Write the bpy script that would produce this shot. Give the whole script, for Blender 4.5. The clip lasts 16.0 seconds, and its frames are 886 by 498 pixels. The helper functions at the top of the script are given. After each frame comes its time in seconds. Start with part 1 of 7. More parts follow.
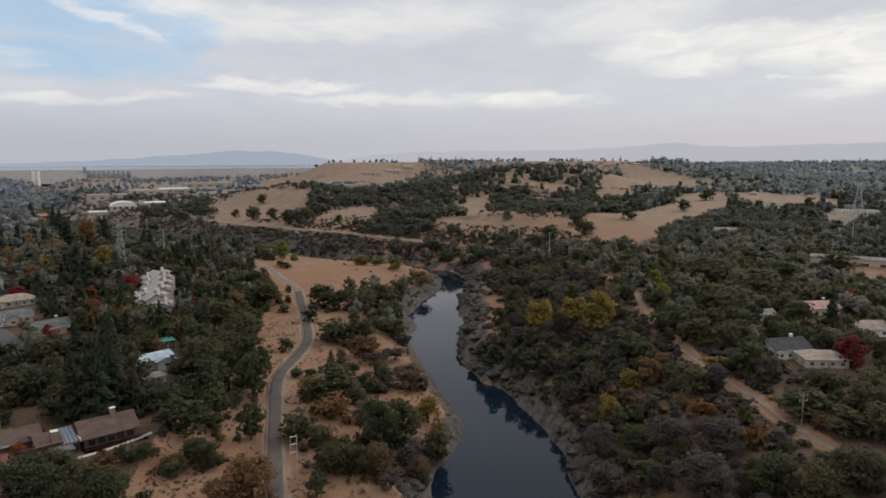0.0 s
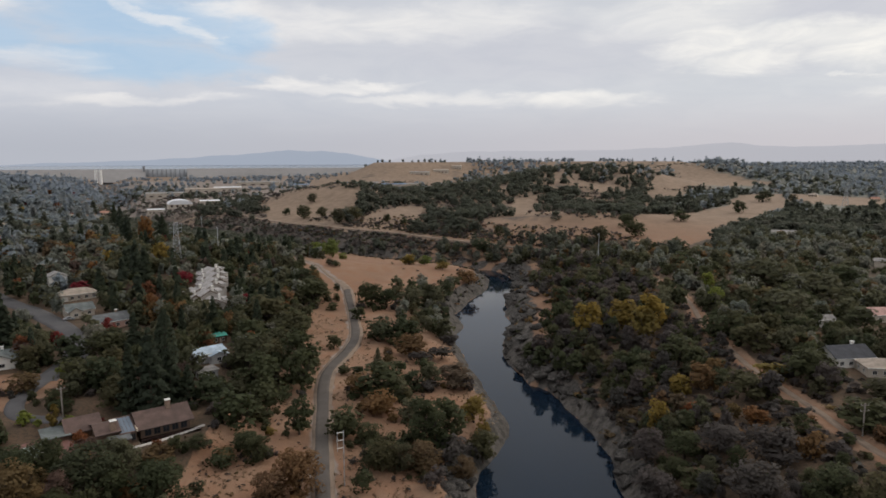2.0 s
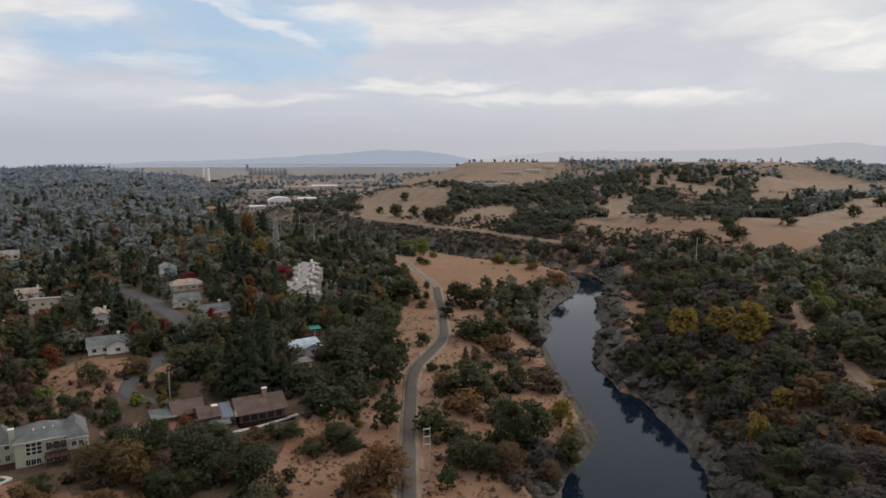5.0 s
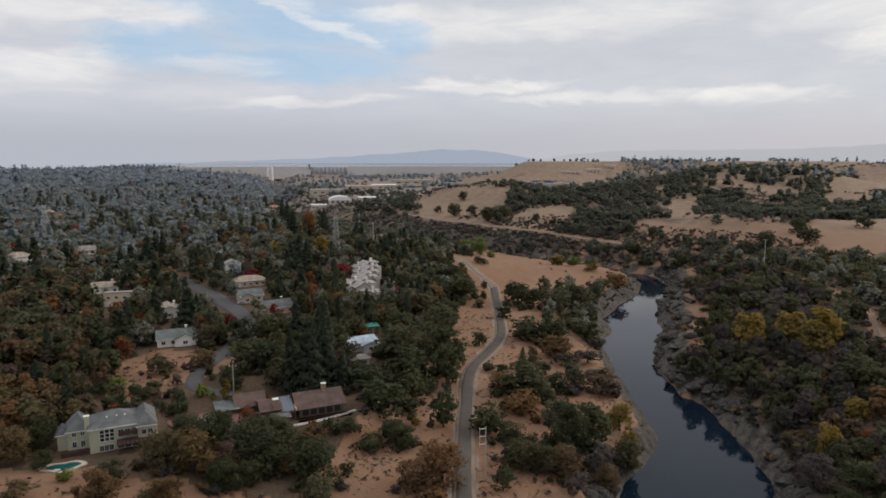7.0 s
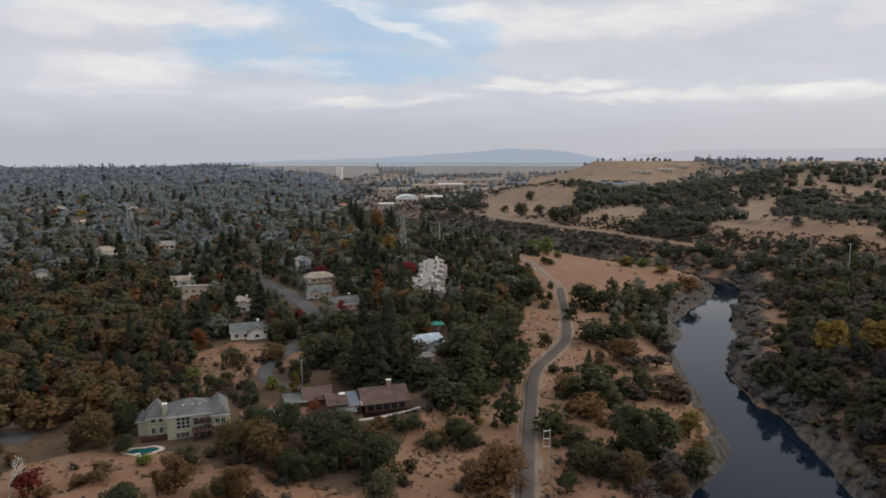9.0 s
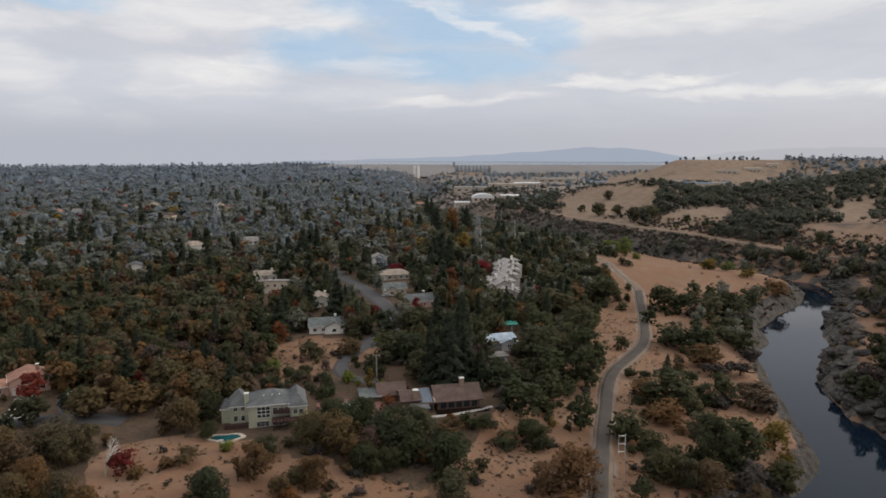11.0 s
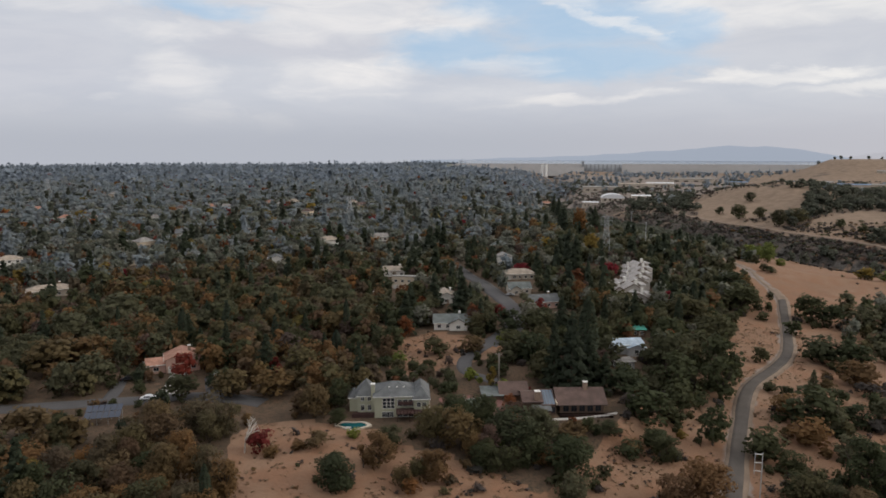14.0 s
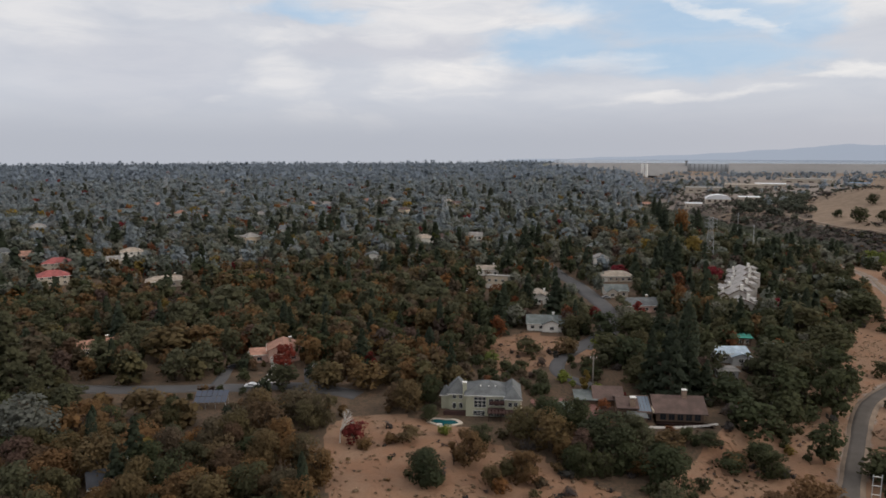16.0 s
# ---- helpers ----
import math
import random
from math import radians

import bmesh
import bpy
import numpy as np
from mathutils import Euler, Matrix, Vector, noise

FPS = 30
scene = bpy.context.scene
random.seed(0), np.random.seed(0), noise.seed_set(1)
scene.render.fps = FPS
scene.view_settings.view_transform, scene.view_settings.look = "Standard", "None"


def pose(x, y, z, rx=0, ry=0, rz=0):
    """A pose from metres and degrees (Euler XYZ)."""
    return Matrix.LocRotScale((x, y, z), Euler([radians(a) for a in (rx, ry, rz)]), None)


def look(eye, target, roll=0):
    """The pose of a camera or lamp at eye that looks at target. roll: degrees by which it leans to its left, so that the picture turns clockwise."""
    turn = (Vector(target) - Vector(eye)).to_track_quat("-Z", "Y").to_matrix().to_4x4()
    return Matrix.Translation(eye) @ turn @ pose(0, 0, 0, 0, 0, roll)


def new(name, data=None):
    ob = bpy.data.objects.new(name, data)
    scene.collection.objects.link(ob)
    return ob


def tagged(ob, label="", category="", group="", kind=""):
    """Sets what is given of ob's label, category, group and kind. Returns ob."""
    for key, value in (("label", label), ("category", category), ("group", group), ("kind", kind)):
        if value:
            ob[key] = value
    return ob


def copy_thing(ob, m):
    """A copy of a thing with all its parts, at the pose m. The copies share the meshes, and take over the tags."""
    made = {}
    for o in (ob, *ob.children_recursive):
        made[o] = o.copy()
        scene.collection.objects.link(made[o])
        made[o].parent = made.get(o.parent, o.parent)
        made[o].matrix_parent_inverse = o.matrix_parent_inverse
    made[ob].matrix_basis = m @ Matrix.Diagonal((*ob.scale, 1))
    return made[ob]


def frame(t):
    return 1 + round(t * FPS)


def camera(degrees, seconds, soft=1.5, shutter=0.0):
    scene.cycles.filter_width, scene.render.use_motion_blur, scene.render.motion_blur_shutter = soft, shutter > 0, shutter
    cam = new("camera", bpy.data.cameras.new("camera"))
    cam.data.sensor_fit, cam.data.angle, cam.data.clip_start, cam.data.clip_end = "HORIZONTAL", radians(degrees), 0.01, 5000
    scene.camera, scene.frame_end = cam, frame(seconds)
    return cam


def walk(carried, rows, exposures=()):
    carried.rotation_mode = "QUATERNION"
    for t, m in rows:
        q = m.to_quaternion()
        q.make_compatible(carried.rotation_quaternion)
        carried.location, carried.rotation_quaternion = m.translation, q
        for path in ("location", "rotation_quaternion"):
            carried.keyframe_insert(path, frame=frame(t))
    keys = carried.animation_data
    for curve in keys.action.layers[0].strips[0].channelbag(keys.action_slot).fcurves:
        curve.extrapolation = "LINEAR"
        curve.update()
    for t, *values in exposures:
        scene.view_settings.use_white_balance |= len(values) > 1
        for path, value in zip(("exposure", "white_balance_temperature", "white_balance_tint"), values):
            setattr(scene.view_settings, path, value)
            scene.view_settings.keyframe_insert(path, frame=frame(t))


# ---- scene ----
cam = camera(66.29, 16.0, soft=1.7)
walk(cam, [
    (0.0, pose(0, 0, 92, 82.35, 0.20, -0.00)),
    (0.5, pose(0, 0, 92, 82.35, 0.19, 0.96)),
    (1.0, pose(0, 0, 92, 82.33, 0.17, 1.89)),
    (1.5, pose(0, 0, 92, 82.35, 0.14, 2.95)),
    (2.0, pose(0, 0, 92, 82.35, 0.13, 4.04)),
    (2.5, pose(0, 0, 92, 82.36, 0.16, 5.12)),
    (3.0, pose(0, 0, 92, 82.37, 0.15, 6.37)),
    (3.5, pose(0, 0, 92, 82.37, 0.10, 7.78)),
    (4.0, pose(0, 0, 92, 82.35, 0.01, 9.15)),
    (6.5, pose(0, 0, 92, 82.30, -0.03, 15.38)),
    (7.0, pose(0, 0, 92, 82.28, -0.02, 16.63)),
    (7.5, pose(0, 0, 92, 82.28, -0.05, 17.94)),
    (8.0, pose(0, 0, 92, 82.25, -0.03, 19.21)),
    (8.5, pose(0, 0, 92, 82.25, -0.08, 20.66)),
    (9.0, pose(0, 0, 92, 82.22, -0.05, 22.25)),
    (11.5, pose(0, 0, 92, 82.10, -0.07, 30.18)),
    (12.0, pose(0, 0, 92, 82.09, -0.10, 31.78)),
    (12.5, pose(0, 0, 92, 82.08, -0.08, 33.60)),
    (13.0, pose(0, 0, 92, 82.07, -0.08, 35.49)),
    (13.5, pose(0, 0, 92, 82.04, -0.05, 37.38)),
    (14.0, pose(0, 0, 92, 82.03, -0.02, 39.28)),
    (14.5, pose(0, 0, 92, 82.02, -0.01, 41.22)),
    (15.0, pose(0, 0, 92, 82.00, 0.04, 43.19)),
    (15.5, pose(0, 0, 92, 82.00, 0.10, 45.22)),
    (16.0, pose(0, 0, 92, 81.97, 0.04, 47.29)),
])

# ---------------------------------------------------------------- sky and sun
def node(tree, kind, **settings):
    n = tree.nodes.new(kind)
    for key, value in settings.items():
        if key == "operation":
            n.operation = value
        elif key == "blend_type":
            n.blend_type = value
        elif key == "data_type":
            n.data_type = value
    return n


def maths(tree, operation, a, b=0.0, c=None):
    n = node(tree, "ShaderNodeMath", operation=operation)
    for socket, value in zip(n.inputs, (a, b, c)):
        if value is None:
            continue
        if hasattr(value, "is_output"):
            tree.links.new(value, socket)
        else:
            socket.default_value = value
    return n.outputs[0]


def blend(tree, factor, a, b, how="MIX"):
    n = node(tree, "ShaderNodeMix", data_type="RGBA", blend_type=how)
    for socket, value in zip((n.inputs[0], n.inputs[6], n.inputs[7]), (factor, a, b)):
        if hasattr(value, "is_output"):
            tree.links.new(value, socket)
        elif isinstance(value, (int, float)):
            socket.default_value = value
        else:
            socket.default_value = (*value, 1)
    return n.outputs[2]


def noise_out(tree, vector, scale, detail=4.0, rough=0.55, distort=0.0):
    n = node(tree, "ShaderNodeTexNoise")
    if vector is not None:
        tree.links.new(vector, n.inputs["Vector"])
    n.inputs["Scale"].default_value, n.inputs["Detail"].default_value = scale, detail
    n.inputs["Roughness"].default_value, n.inputs["Distortion"].default_value = rough, distort
    return n.outputs["Fac"]


def ramp_of(tree, value, a, b):
    n = node(tree, "ShaderNodeMapRange")
    n.interpolation_type = "SMOOTHSTEP"
    tree.links.new(value, n.inputs["Value"])
    n.inputs["From Min"].default_value, n.inputs["From Max"].default_value = a, b
    return n.outputs["Result"]


SUN_BEARING, SUN_HEIGHT = -48.0, 24.0          # degrees to the left of north, degrees up
world = bpy.data.worlds.new("sky")
scene.world = world
world.use_nodes = True
wt = world.node_tree
wt.nodes.clear()
clear_sky = node(wt, "ShaderNodeTexSky")
clear_sky.sky_type, clear_sky.sun_disc = "NISHITA", False
clear_sky.sun_elevation, clear_sky.sun_rotation = radians(SUN_HEIGHT), radians(-SUN_BEARING)
clear_sky.air_density, clear_sky.dust_density = 1.0, 2.0
spot = node(wt, "ShaderNodeTexCoord").outputs["Generated"]
split = node(wt, "ShaderNodeSeparateXYZ")
wt.links.new(spot, split.inputs[0])
east, north, up = split.outputs
bearing = maths(wt, "MULTIPLY", maths(wt, "ARCTAN2", maths(wt, "MULTIPLY", east, -1.0), north), 57.2958)
rise = maths(wt, "MULTIPLY", maths(wt, "ARCSINE", up), 57.2958)
join = node(wt, "ShaderNodeCombineXYZ")
wt.links.new(maths(wt, "MULTIPLY", bearing, 0.045), join.inputs[0])
wt.links.new(maths(wt, "MULTIPLY", rise, 0.19), join.inputs[1])
flat_sky = join.outputs[0]
lumps = noise_out(wt, flat_sky, 1.6, 7, 0.58, 0.6)
fluff = noise_out(wt, flat_sky, 3.4, 8, 0.62, 0.9)


def torn(seed, reach):
    """A drift in degrees that frays the edges of the clouds."""
    n = node(wt, "ShaderNodeCombineXYZ")
    wt.links.new(maths(wt, "MULTIPLY", bearing, 0.16), n.inputs[0])
    wt.links.new(maths(wt, "MULTIPLY", rise, 0.42), n.inputs[1])
    n.inputs[2].default_value = seed
    return maths(wt, "MULTIPLY", maths(wt, "SUBTRACT", noise_out(wt, n.outputs[0], 1.0, 7, 0.6, 0.3), 0.5), reach)


frayed_bearing = maths(wt, "ADD", bearing, torn(3.0, 9.0))
frayed_rise = maths(wt, "ADD", rise, torn(11.0, 3.0))


def cloud_patch(az, el, wide, above, below, slope, strength, soft=0.55):
    """A frayed oval in the sky, full in its middle, that may reach further down than up."""
    da = maths(wt, "SUBTRACT", frayed_bearing, az)
    de = maths(wt, "SUBTRACT", frayed_rise, el)
    if slope:
        de = maths(wt, "SUBTRACT", de, maths(wt, "MULTIPLY", da, slope))
    u = maths(wt, "DIVIDE", da, wide)
    v = maths(wt, "MAXIMUM", maths(wt, "DIVIDE", de, above), maths(wt, "DIVIDE", de, -below))
    r = maths(wt, "SQRT", maths(wt, "MULTIPLY_ADD", u, u, maths(wt, "MULTIPLY", v, v)))
    return maths(wt, "MULTIPLY", ramp_of(wt, r, 1.0 + soft, 1.0 - soft), strength)


def heap(patches, soft):
    total = None
    for p in patches:
        m = cloud_patch(*p, soft)
        total = m if total is None else maths(wt, "SMOOTH_MAX", total, m, 0.12)
    return total


# bearing, height, half width, reach up and down in degrees, slope, strength
OPEN_SKY = [
    (38.4, 8.41, 5.7, 1.64, 1.76, 0.0, 1.0),
    (27.8, 10.33, 7.7, 2.33, 2.17, 0.0, 1.0),
    (20.2, 9.86, 2.7, 1.1, 1.11, 0.0, 1.0),
    (27.3, 7.4, 8.7, 1.32, 1.52, 0.0, 1.0),
    (34.7, 12.03, 5.0, 2.49, 1.7, 0.0, 1.0),
    (58.0, 10.84, 4.4, 0.84, 0.65, 0.0, 1.0),
    (20.1, 9.35, 2.9, 1.22, 1.49, 0.0, 1.0),
    (29.3, 7.46, 5.3, 1.16, 1.01, 0.0, 1.0),
]
DULL_CLOUD = [
    (51.9, 8.59, 6.9, 1.06, 1.24, 0, 0.8),
    (34.8, 6.6, 4.2, 1.07, 0.63, 0, 0.35),
    (-3.1, 8.18, 11.9, 2.4, 2.14, 0, 0.75),
    (-27.1, 10.57, 7.6, 1.14, 1.0, 0, 0.95),
    (-22.3, 6.91, 2.8, 0.91, 0.83, 0, 0.4),
    (71.4, 6.76, 7.7, 2.41, 3.72, 0, 0.6),
    (67.4, 9.02, 3.7, 1.62, 1.24, 0, 0.25),
    (10.2, 8.33, 8.9, 1.29, 1.75, 0, 0.4),
]
WEST_CLOUD = [
    (48.1, 10.86, 9.9, 2.82, 1.91, 0, 0.72),
    (40.0, 10.61, 4.7, 1.43, 0.94, 0, 0.8),
    (55.0, 10.67, 2.7, 1.56, 1.19, 0, 0.5),
    (46.4, 6.29, 4.7, 1.47, 1.75, 0, 0.95),
    (49.1, 6.29, 3.8, 1.28, 1.9, 0, 0.6),
    (60.2, 9.34, 3.6, 0.42, 0.61, 0, 0.6),
    (60.4, 6.23, 2.5, 1.33, 1.98, 0, 0.6),
    (57.5, 3.14, 2.4, 0.91, 0.91, 0, 0.5),
    (53.0, 2.53, 2.0, 0.43, 0.6, 0, 0.4),
    (77.8, 9.23, 5.1, 2.22, 1.7, 0, 0.6),
    (68.5, 10.96, 6.0, 1.19, 0.88, 0, 0.45),
    (59.9, 9.44, 4.2, 0.46, 0.85, 0, 0.55),
    (60.3, 6.12, 2.9, 1.74, 1.85, 0, 0.6),
    (65.7, 4.46, 1.4, 0.26, 0.35, 0, 0.35),
    (70.9, 3.48, 2.4, 0.59, 0.67, 0, 0.25),
]
NORTH_CLOUD = [
    (26.5, 10.7, 4.9, 0.47, 0.56, 0.34, 0.8),
    (28.8, 11.74, 2.7, 0.59, 0.42, 0.1, 0.6),
    (23.7, 9.53, 1.6, 0.34, 0.39, 0.3, 0.5),
    (33.8, 7.23, 4.6, 0.58, 0.53, 0, 0.5),
    (13.5, 5.97, 5.7, 0.34, 0.56, 0, 0.75),
    (28.2, 4.35, 7.0, 0.41, 0.46, -0.05, 0.6),
    (22.5, 4.67, 1.4, 0.18, 0.18, 0, 0.6),
    (3.3, 4.84, 6.8, 0.4, 0.56, 0, 0.6),
    (13.8, 10.65, 8.7, 1.21, 1.48, 0, 0.55),
    (21.5, 11.34, 2.7, 0.5, 0.67, 0, 0.6),
    (35.7, 5.02, 6.5, 0.63, 0.82, 0, 0.25),
]
EAST_CLOUD = [
    (20.0, 11.46, 2.8, 0.88, 0.8, 0, 0.55),
    (3.8, 11.15, 9.1, 1.1, 1.46, 0, 0.55),
    (10.2, 10.05, 5.8, 0.85, 1.03, 0, 0.45),
    (14.3, 5.75, 5.9, 0.35, 0.48, 0, 0.7),
    (29.5, 4.43, 5.3, 0.36, 0.52, 0, 0.55),
    (-7.0, 4.92, 5.1, 0.5, 0.81, 0, 0.85),
    (6.2, 4.7, 6.4, 0.32, 0.45, 0, 0.4),
    (-15.1, 11.02, 7.3, 1.23, 1.25, 0, 0.55),
    (-16.5, 8.45, 3.4, 1.59, 1.19, -0.1, 0.9),
    (-19.9, 7.15, 2.9, 0.75, 1.01, 0, 0.8),
    (-27.2, 8.32, 9.1, 1.32, 1.34, 0, 1.0),
    (-31.7, 6.7, 2.7, 1.7, 2.31, 0, 1.0),
    (-12.6, 9.89, 4.8, 1.26, 1.11, 0, 0.4),
    (-26.2, 7.17, 1.0, 0.16, 0.16, 0, 0.5),
    (-27.1, 6.19, 1.3, 0.16, 0.16, 0, 0.5),
    (-29.6, 4.51, 3.2, 0.55, 0.56, 0, 0.5),
]

# cloud shades are divided by the background strength below
SKY = 0.10
shade = lambda r, g, b: (r / SKY, g / SKY, b / SKY)
lit = ramp_of(wt, bearing, 45.0, -40.0)
cover = blend(wt, lit, shade(0.510, 0.535, 0.600), shade(0.550, 0.566, 0.602))
cover = blend(wt, maths(wt, "MULTIPLY", ramp_of(wt, lumps, 0.35, 0.68), 0.35), cover, shade(0.66, 0.665, 0.70))
# the rifts of open sky
blue = blend(wt, 1.0, clear_sky.outputs[0], (0.62, 0.85, 1.12), "MULTIPLY")
blue = blend(wt, 0.8, blue, shade(0.37, 0.56, 0.765))
cover = blend(wt, maths(wt, "MULTIPLY", heap(OPEN_SKY, 0.5), 0.9), cover, blue)
# dull undersides
cover = blend(wt, maths(wt, "MULTIPLY", heap(DULL_CLOUD, 0.6), 0.85), cover, shade(0.50, 0.515, 0.585))
# sunlit tops and streaks
sunny = maths(wt, "MULTIPLY_ADD", ramp_of(wt, fluff, 0.28, 0.70), 0.50, 0.42)
glow = blend(wt, lit, shade(0.84, 0.815, 0.80), shade(0.95, 0.92, 0.86))
for bank in (WEST_CLOUD, NORTH_CLOUD, EAST_CLOUD):
    cover = blend(wt, maths(wt, "MULTIPLY", heap(bank, 0.62), sunny), cover, glow)
# the dull band of haze that lies on the horizon
cover = blend(wt, maths(wt, "MULTIPLY", ramp_of(wt, rise, 5.5, 0.6), 0.92), cover, blend(wt, lit, shade(0.42, 0.44, 0.495), shade(0.56, 0.53, 0.555)))
# an overcast sky is brightest overhead
cover = blend(wt, maths(wt, "MULTIPLY", ramp_of(wt, rise, 28.0, 60.0), 0.9), cover, shade(1.02, 1.0, 1.0))
back = node(wt, "ShaderNodeBackground")
back.inputs["Strength"].default_value = SKY
wt.links.new(cover, back.inputs["Color"])
wt.links.new(back.outputs[0], node(wt, "ShaderNodeOutputWorld").inputs[0])

sun = new("sun", bpy.data.lights.new("sun", "SUN"))
sun.data.energy, sun.data.angle, sun.data.color = 1.45, radians(25), (1.0, 0.90, 0.77)
sun.matrix_world = look((0, 0, 300), (300 * math.sin(radians(SUN_BEARING)), -300 * math.cos(radians(SUN_BEARING)), 300 - 300 * math.tan(radians(SUN_HEIGHT))))
scene.view_settings.exposure = 0.10

# ---------------------------------------------------------------- materials
def material(name):
    m = bpy.data.materials.new(name)
    m.use_nodes = True
    t = m.node_tree
    t.nodes.clear()
    b = t.nodes.new("ShaderNodeBsdfPrincipled")
    out = t.nodes.new("ShaderNodeOutputMaterial")
    t.links.new(b.outputs[0], out.inputs[0])
    return m, t, b


def plain(name, colour, rough=0.7, metal=0.0, vary=0.18, grain=1.5, bump=0.15, spec=0.3):
    """A painted or weathered surface: colour that drifts at two sizes, with a fine relief."""
    m, t, b = material(name)
    where = node(t, "ShaderNodeTexCoord").outputs["Object"]
    big, small = noise_out(t, where, grain * 0.25, 4), noise_out(t, where, grain * 3, 3, 0.7)
    mix = maths(t, "ADD", maths(t, "MULTIPLY", big, 0.6), maths(t, "MULTIPLY", small, 0.4))
    dark = tuple(c * (1 - vary) for c in colour)
    pale = tuple(min(1, c * (1 + vary)) for c in colour)
    t.links.new(blend(t, ramp_of(t, mix, 0.3, 0.7), dark, pale), b.inputs["Base Color"])
    b.inputs["Roughness"].default_value, b.inputs["Metallic"].default_value = rough, metal
    b.inputs["Specular IOR Level"].default_value = spec
    if bump:
        n = node(t, "ShaderNodeBump")
        n.inputs["Strength"].default_value, n.inputs["Distance"].default_value = bump, 0.03
        t.links.new(small, n.inputs["Height"])
        t.links.new(n.outputs[0], b.inputs["Normal"])
    return m


def leaves(name, colours, through_light=0.48):
    """Foliage: a hue for each tree and a lighter or darker tone for each spray of leaves."""
    m, t, b = material(name)
    ramp = node(t, "ShaderNodeValToRGB")
    while len(ramp.color_ramp.elements) < len(colours):
        ramp.color_ramp.elements.new(0.5)
    for i, c in enumerate(colours):
        ramp.color_ramp.elements[i].position = i / max(1, len(colours) - 1)
        ramp.color_ramp.elements[i].color = (*c, 1)
    tint = node(t, "ShaderNodeAttribute")
    tint.attribute_name = "tint"
    info = node(t, "ShaderNodeObjectInfo")
    pick = maths(t, "FRACT", maths(t, "ADD", tint.outputs["Fac"], info.outputs["Random"]))
    t.links.new(pick, ramp.inputs[0])
    geo = node(t, "ShaderNodeNewGeometry")
    grain = noise_out(t, geo.outputs["Position"], 1.7, 3, 0.65)
    tone = maths(t, "ADD", maths(t, "MULTIPLY", geo.outputs["Random Per Island"], 0.16), 0.90)
    tone = maths(t, "MULTIPLY", tone, maths(t, "ADD", maths(t, "MULTIPLY", ramp_of(t, grain, 0.30, 0.70), 0.36), 0.80))
    col = blend(t, 1.0, ramp.outputs[0], (1, 1, 1), "MULTIPLY")
    mul = t.nodes.new("ShaderNodeVectorMath")
    mul.operation = "SCALE"
    t.links.new(col, mul.inputs[0])
    t.links.new(tone, mul.inputs["Scale"])
    t.links.new(mul.outputs[0], b.inputs["Base Color"])
    b.inputs["Roughness"].default_value = 0.75
    b.inputs["Specular IOR Level"].default_value = 0.12
    # sprays lean with the swell of the crown
    puff = node(t, "ShaderNodeAttribute")
    puff.attribute_name = "puff"
    turn = t.nodes.new("ShaderNodeVectorTransform")
    turn.vector_type, turn.convert_from, turn.convert_to = "NORMAL", "OBJECT", "WORLD"
    t.links.new(puff.outputs["Vector"], turn.inputs[0])
    lean = t.nodes.new("ShaderNodeMix")
    lean.data_type = "VECTOR"
    lean.inputs[0].default_value = 0.94
    t.links.new(geo.outputs["Normal"], lean.inputs[4])
    t.links.new(turn.outputs[0], lean.inputs[5])
    unit = t.nodes.new("ShaderNodeVectorMath")
    unit.operation = "NORMALIZE"
    t.links.new(lean.outputs[1], unit.inputs[0])
    t.links.new(unit.outputs[0], b.inputs["Normal"])
    thin = t.nodes.new("ShaderNodeBsdfTranslucent")
    t.links.new(mul.outputs[0], thin.inputs[0])
    mixer = t.nodes.new("ShaderNodeMixShader")
    mixer.inputs[0].default_value = through_light
    out = t.nodes["Material Output"]
    t.links.new(b.outputs[0], mixer.inputs[1])
    t.links.new(thin.outputs[0], mixer.inputs[2])
    t.links.new(mixer.outputs[0], out.inputs[0])
    return m


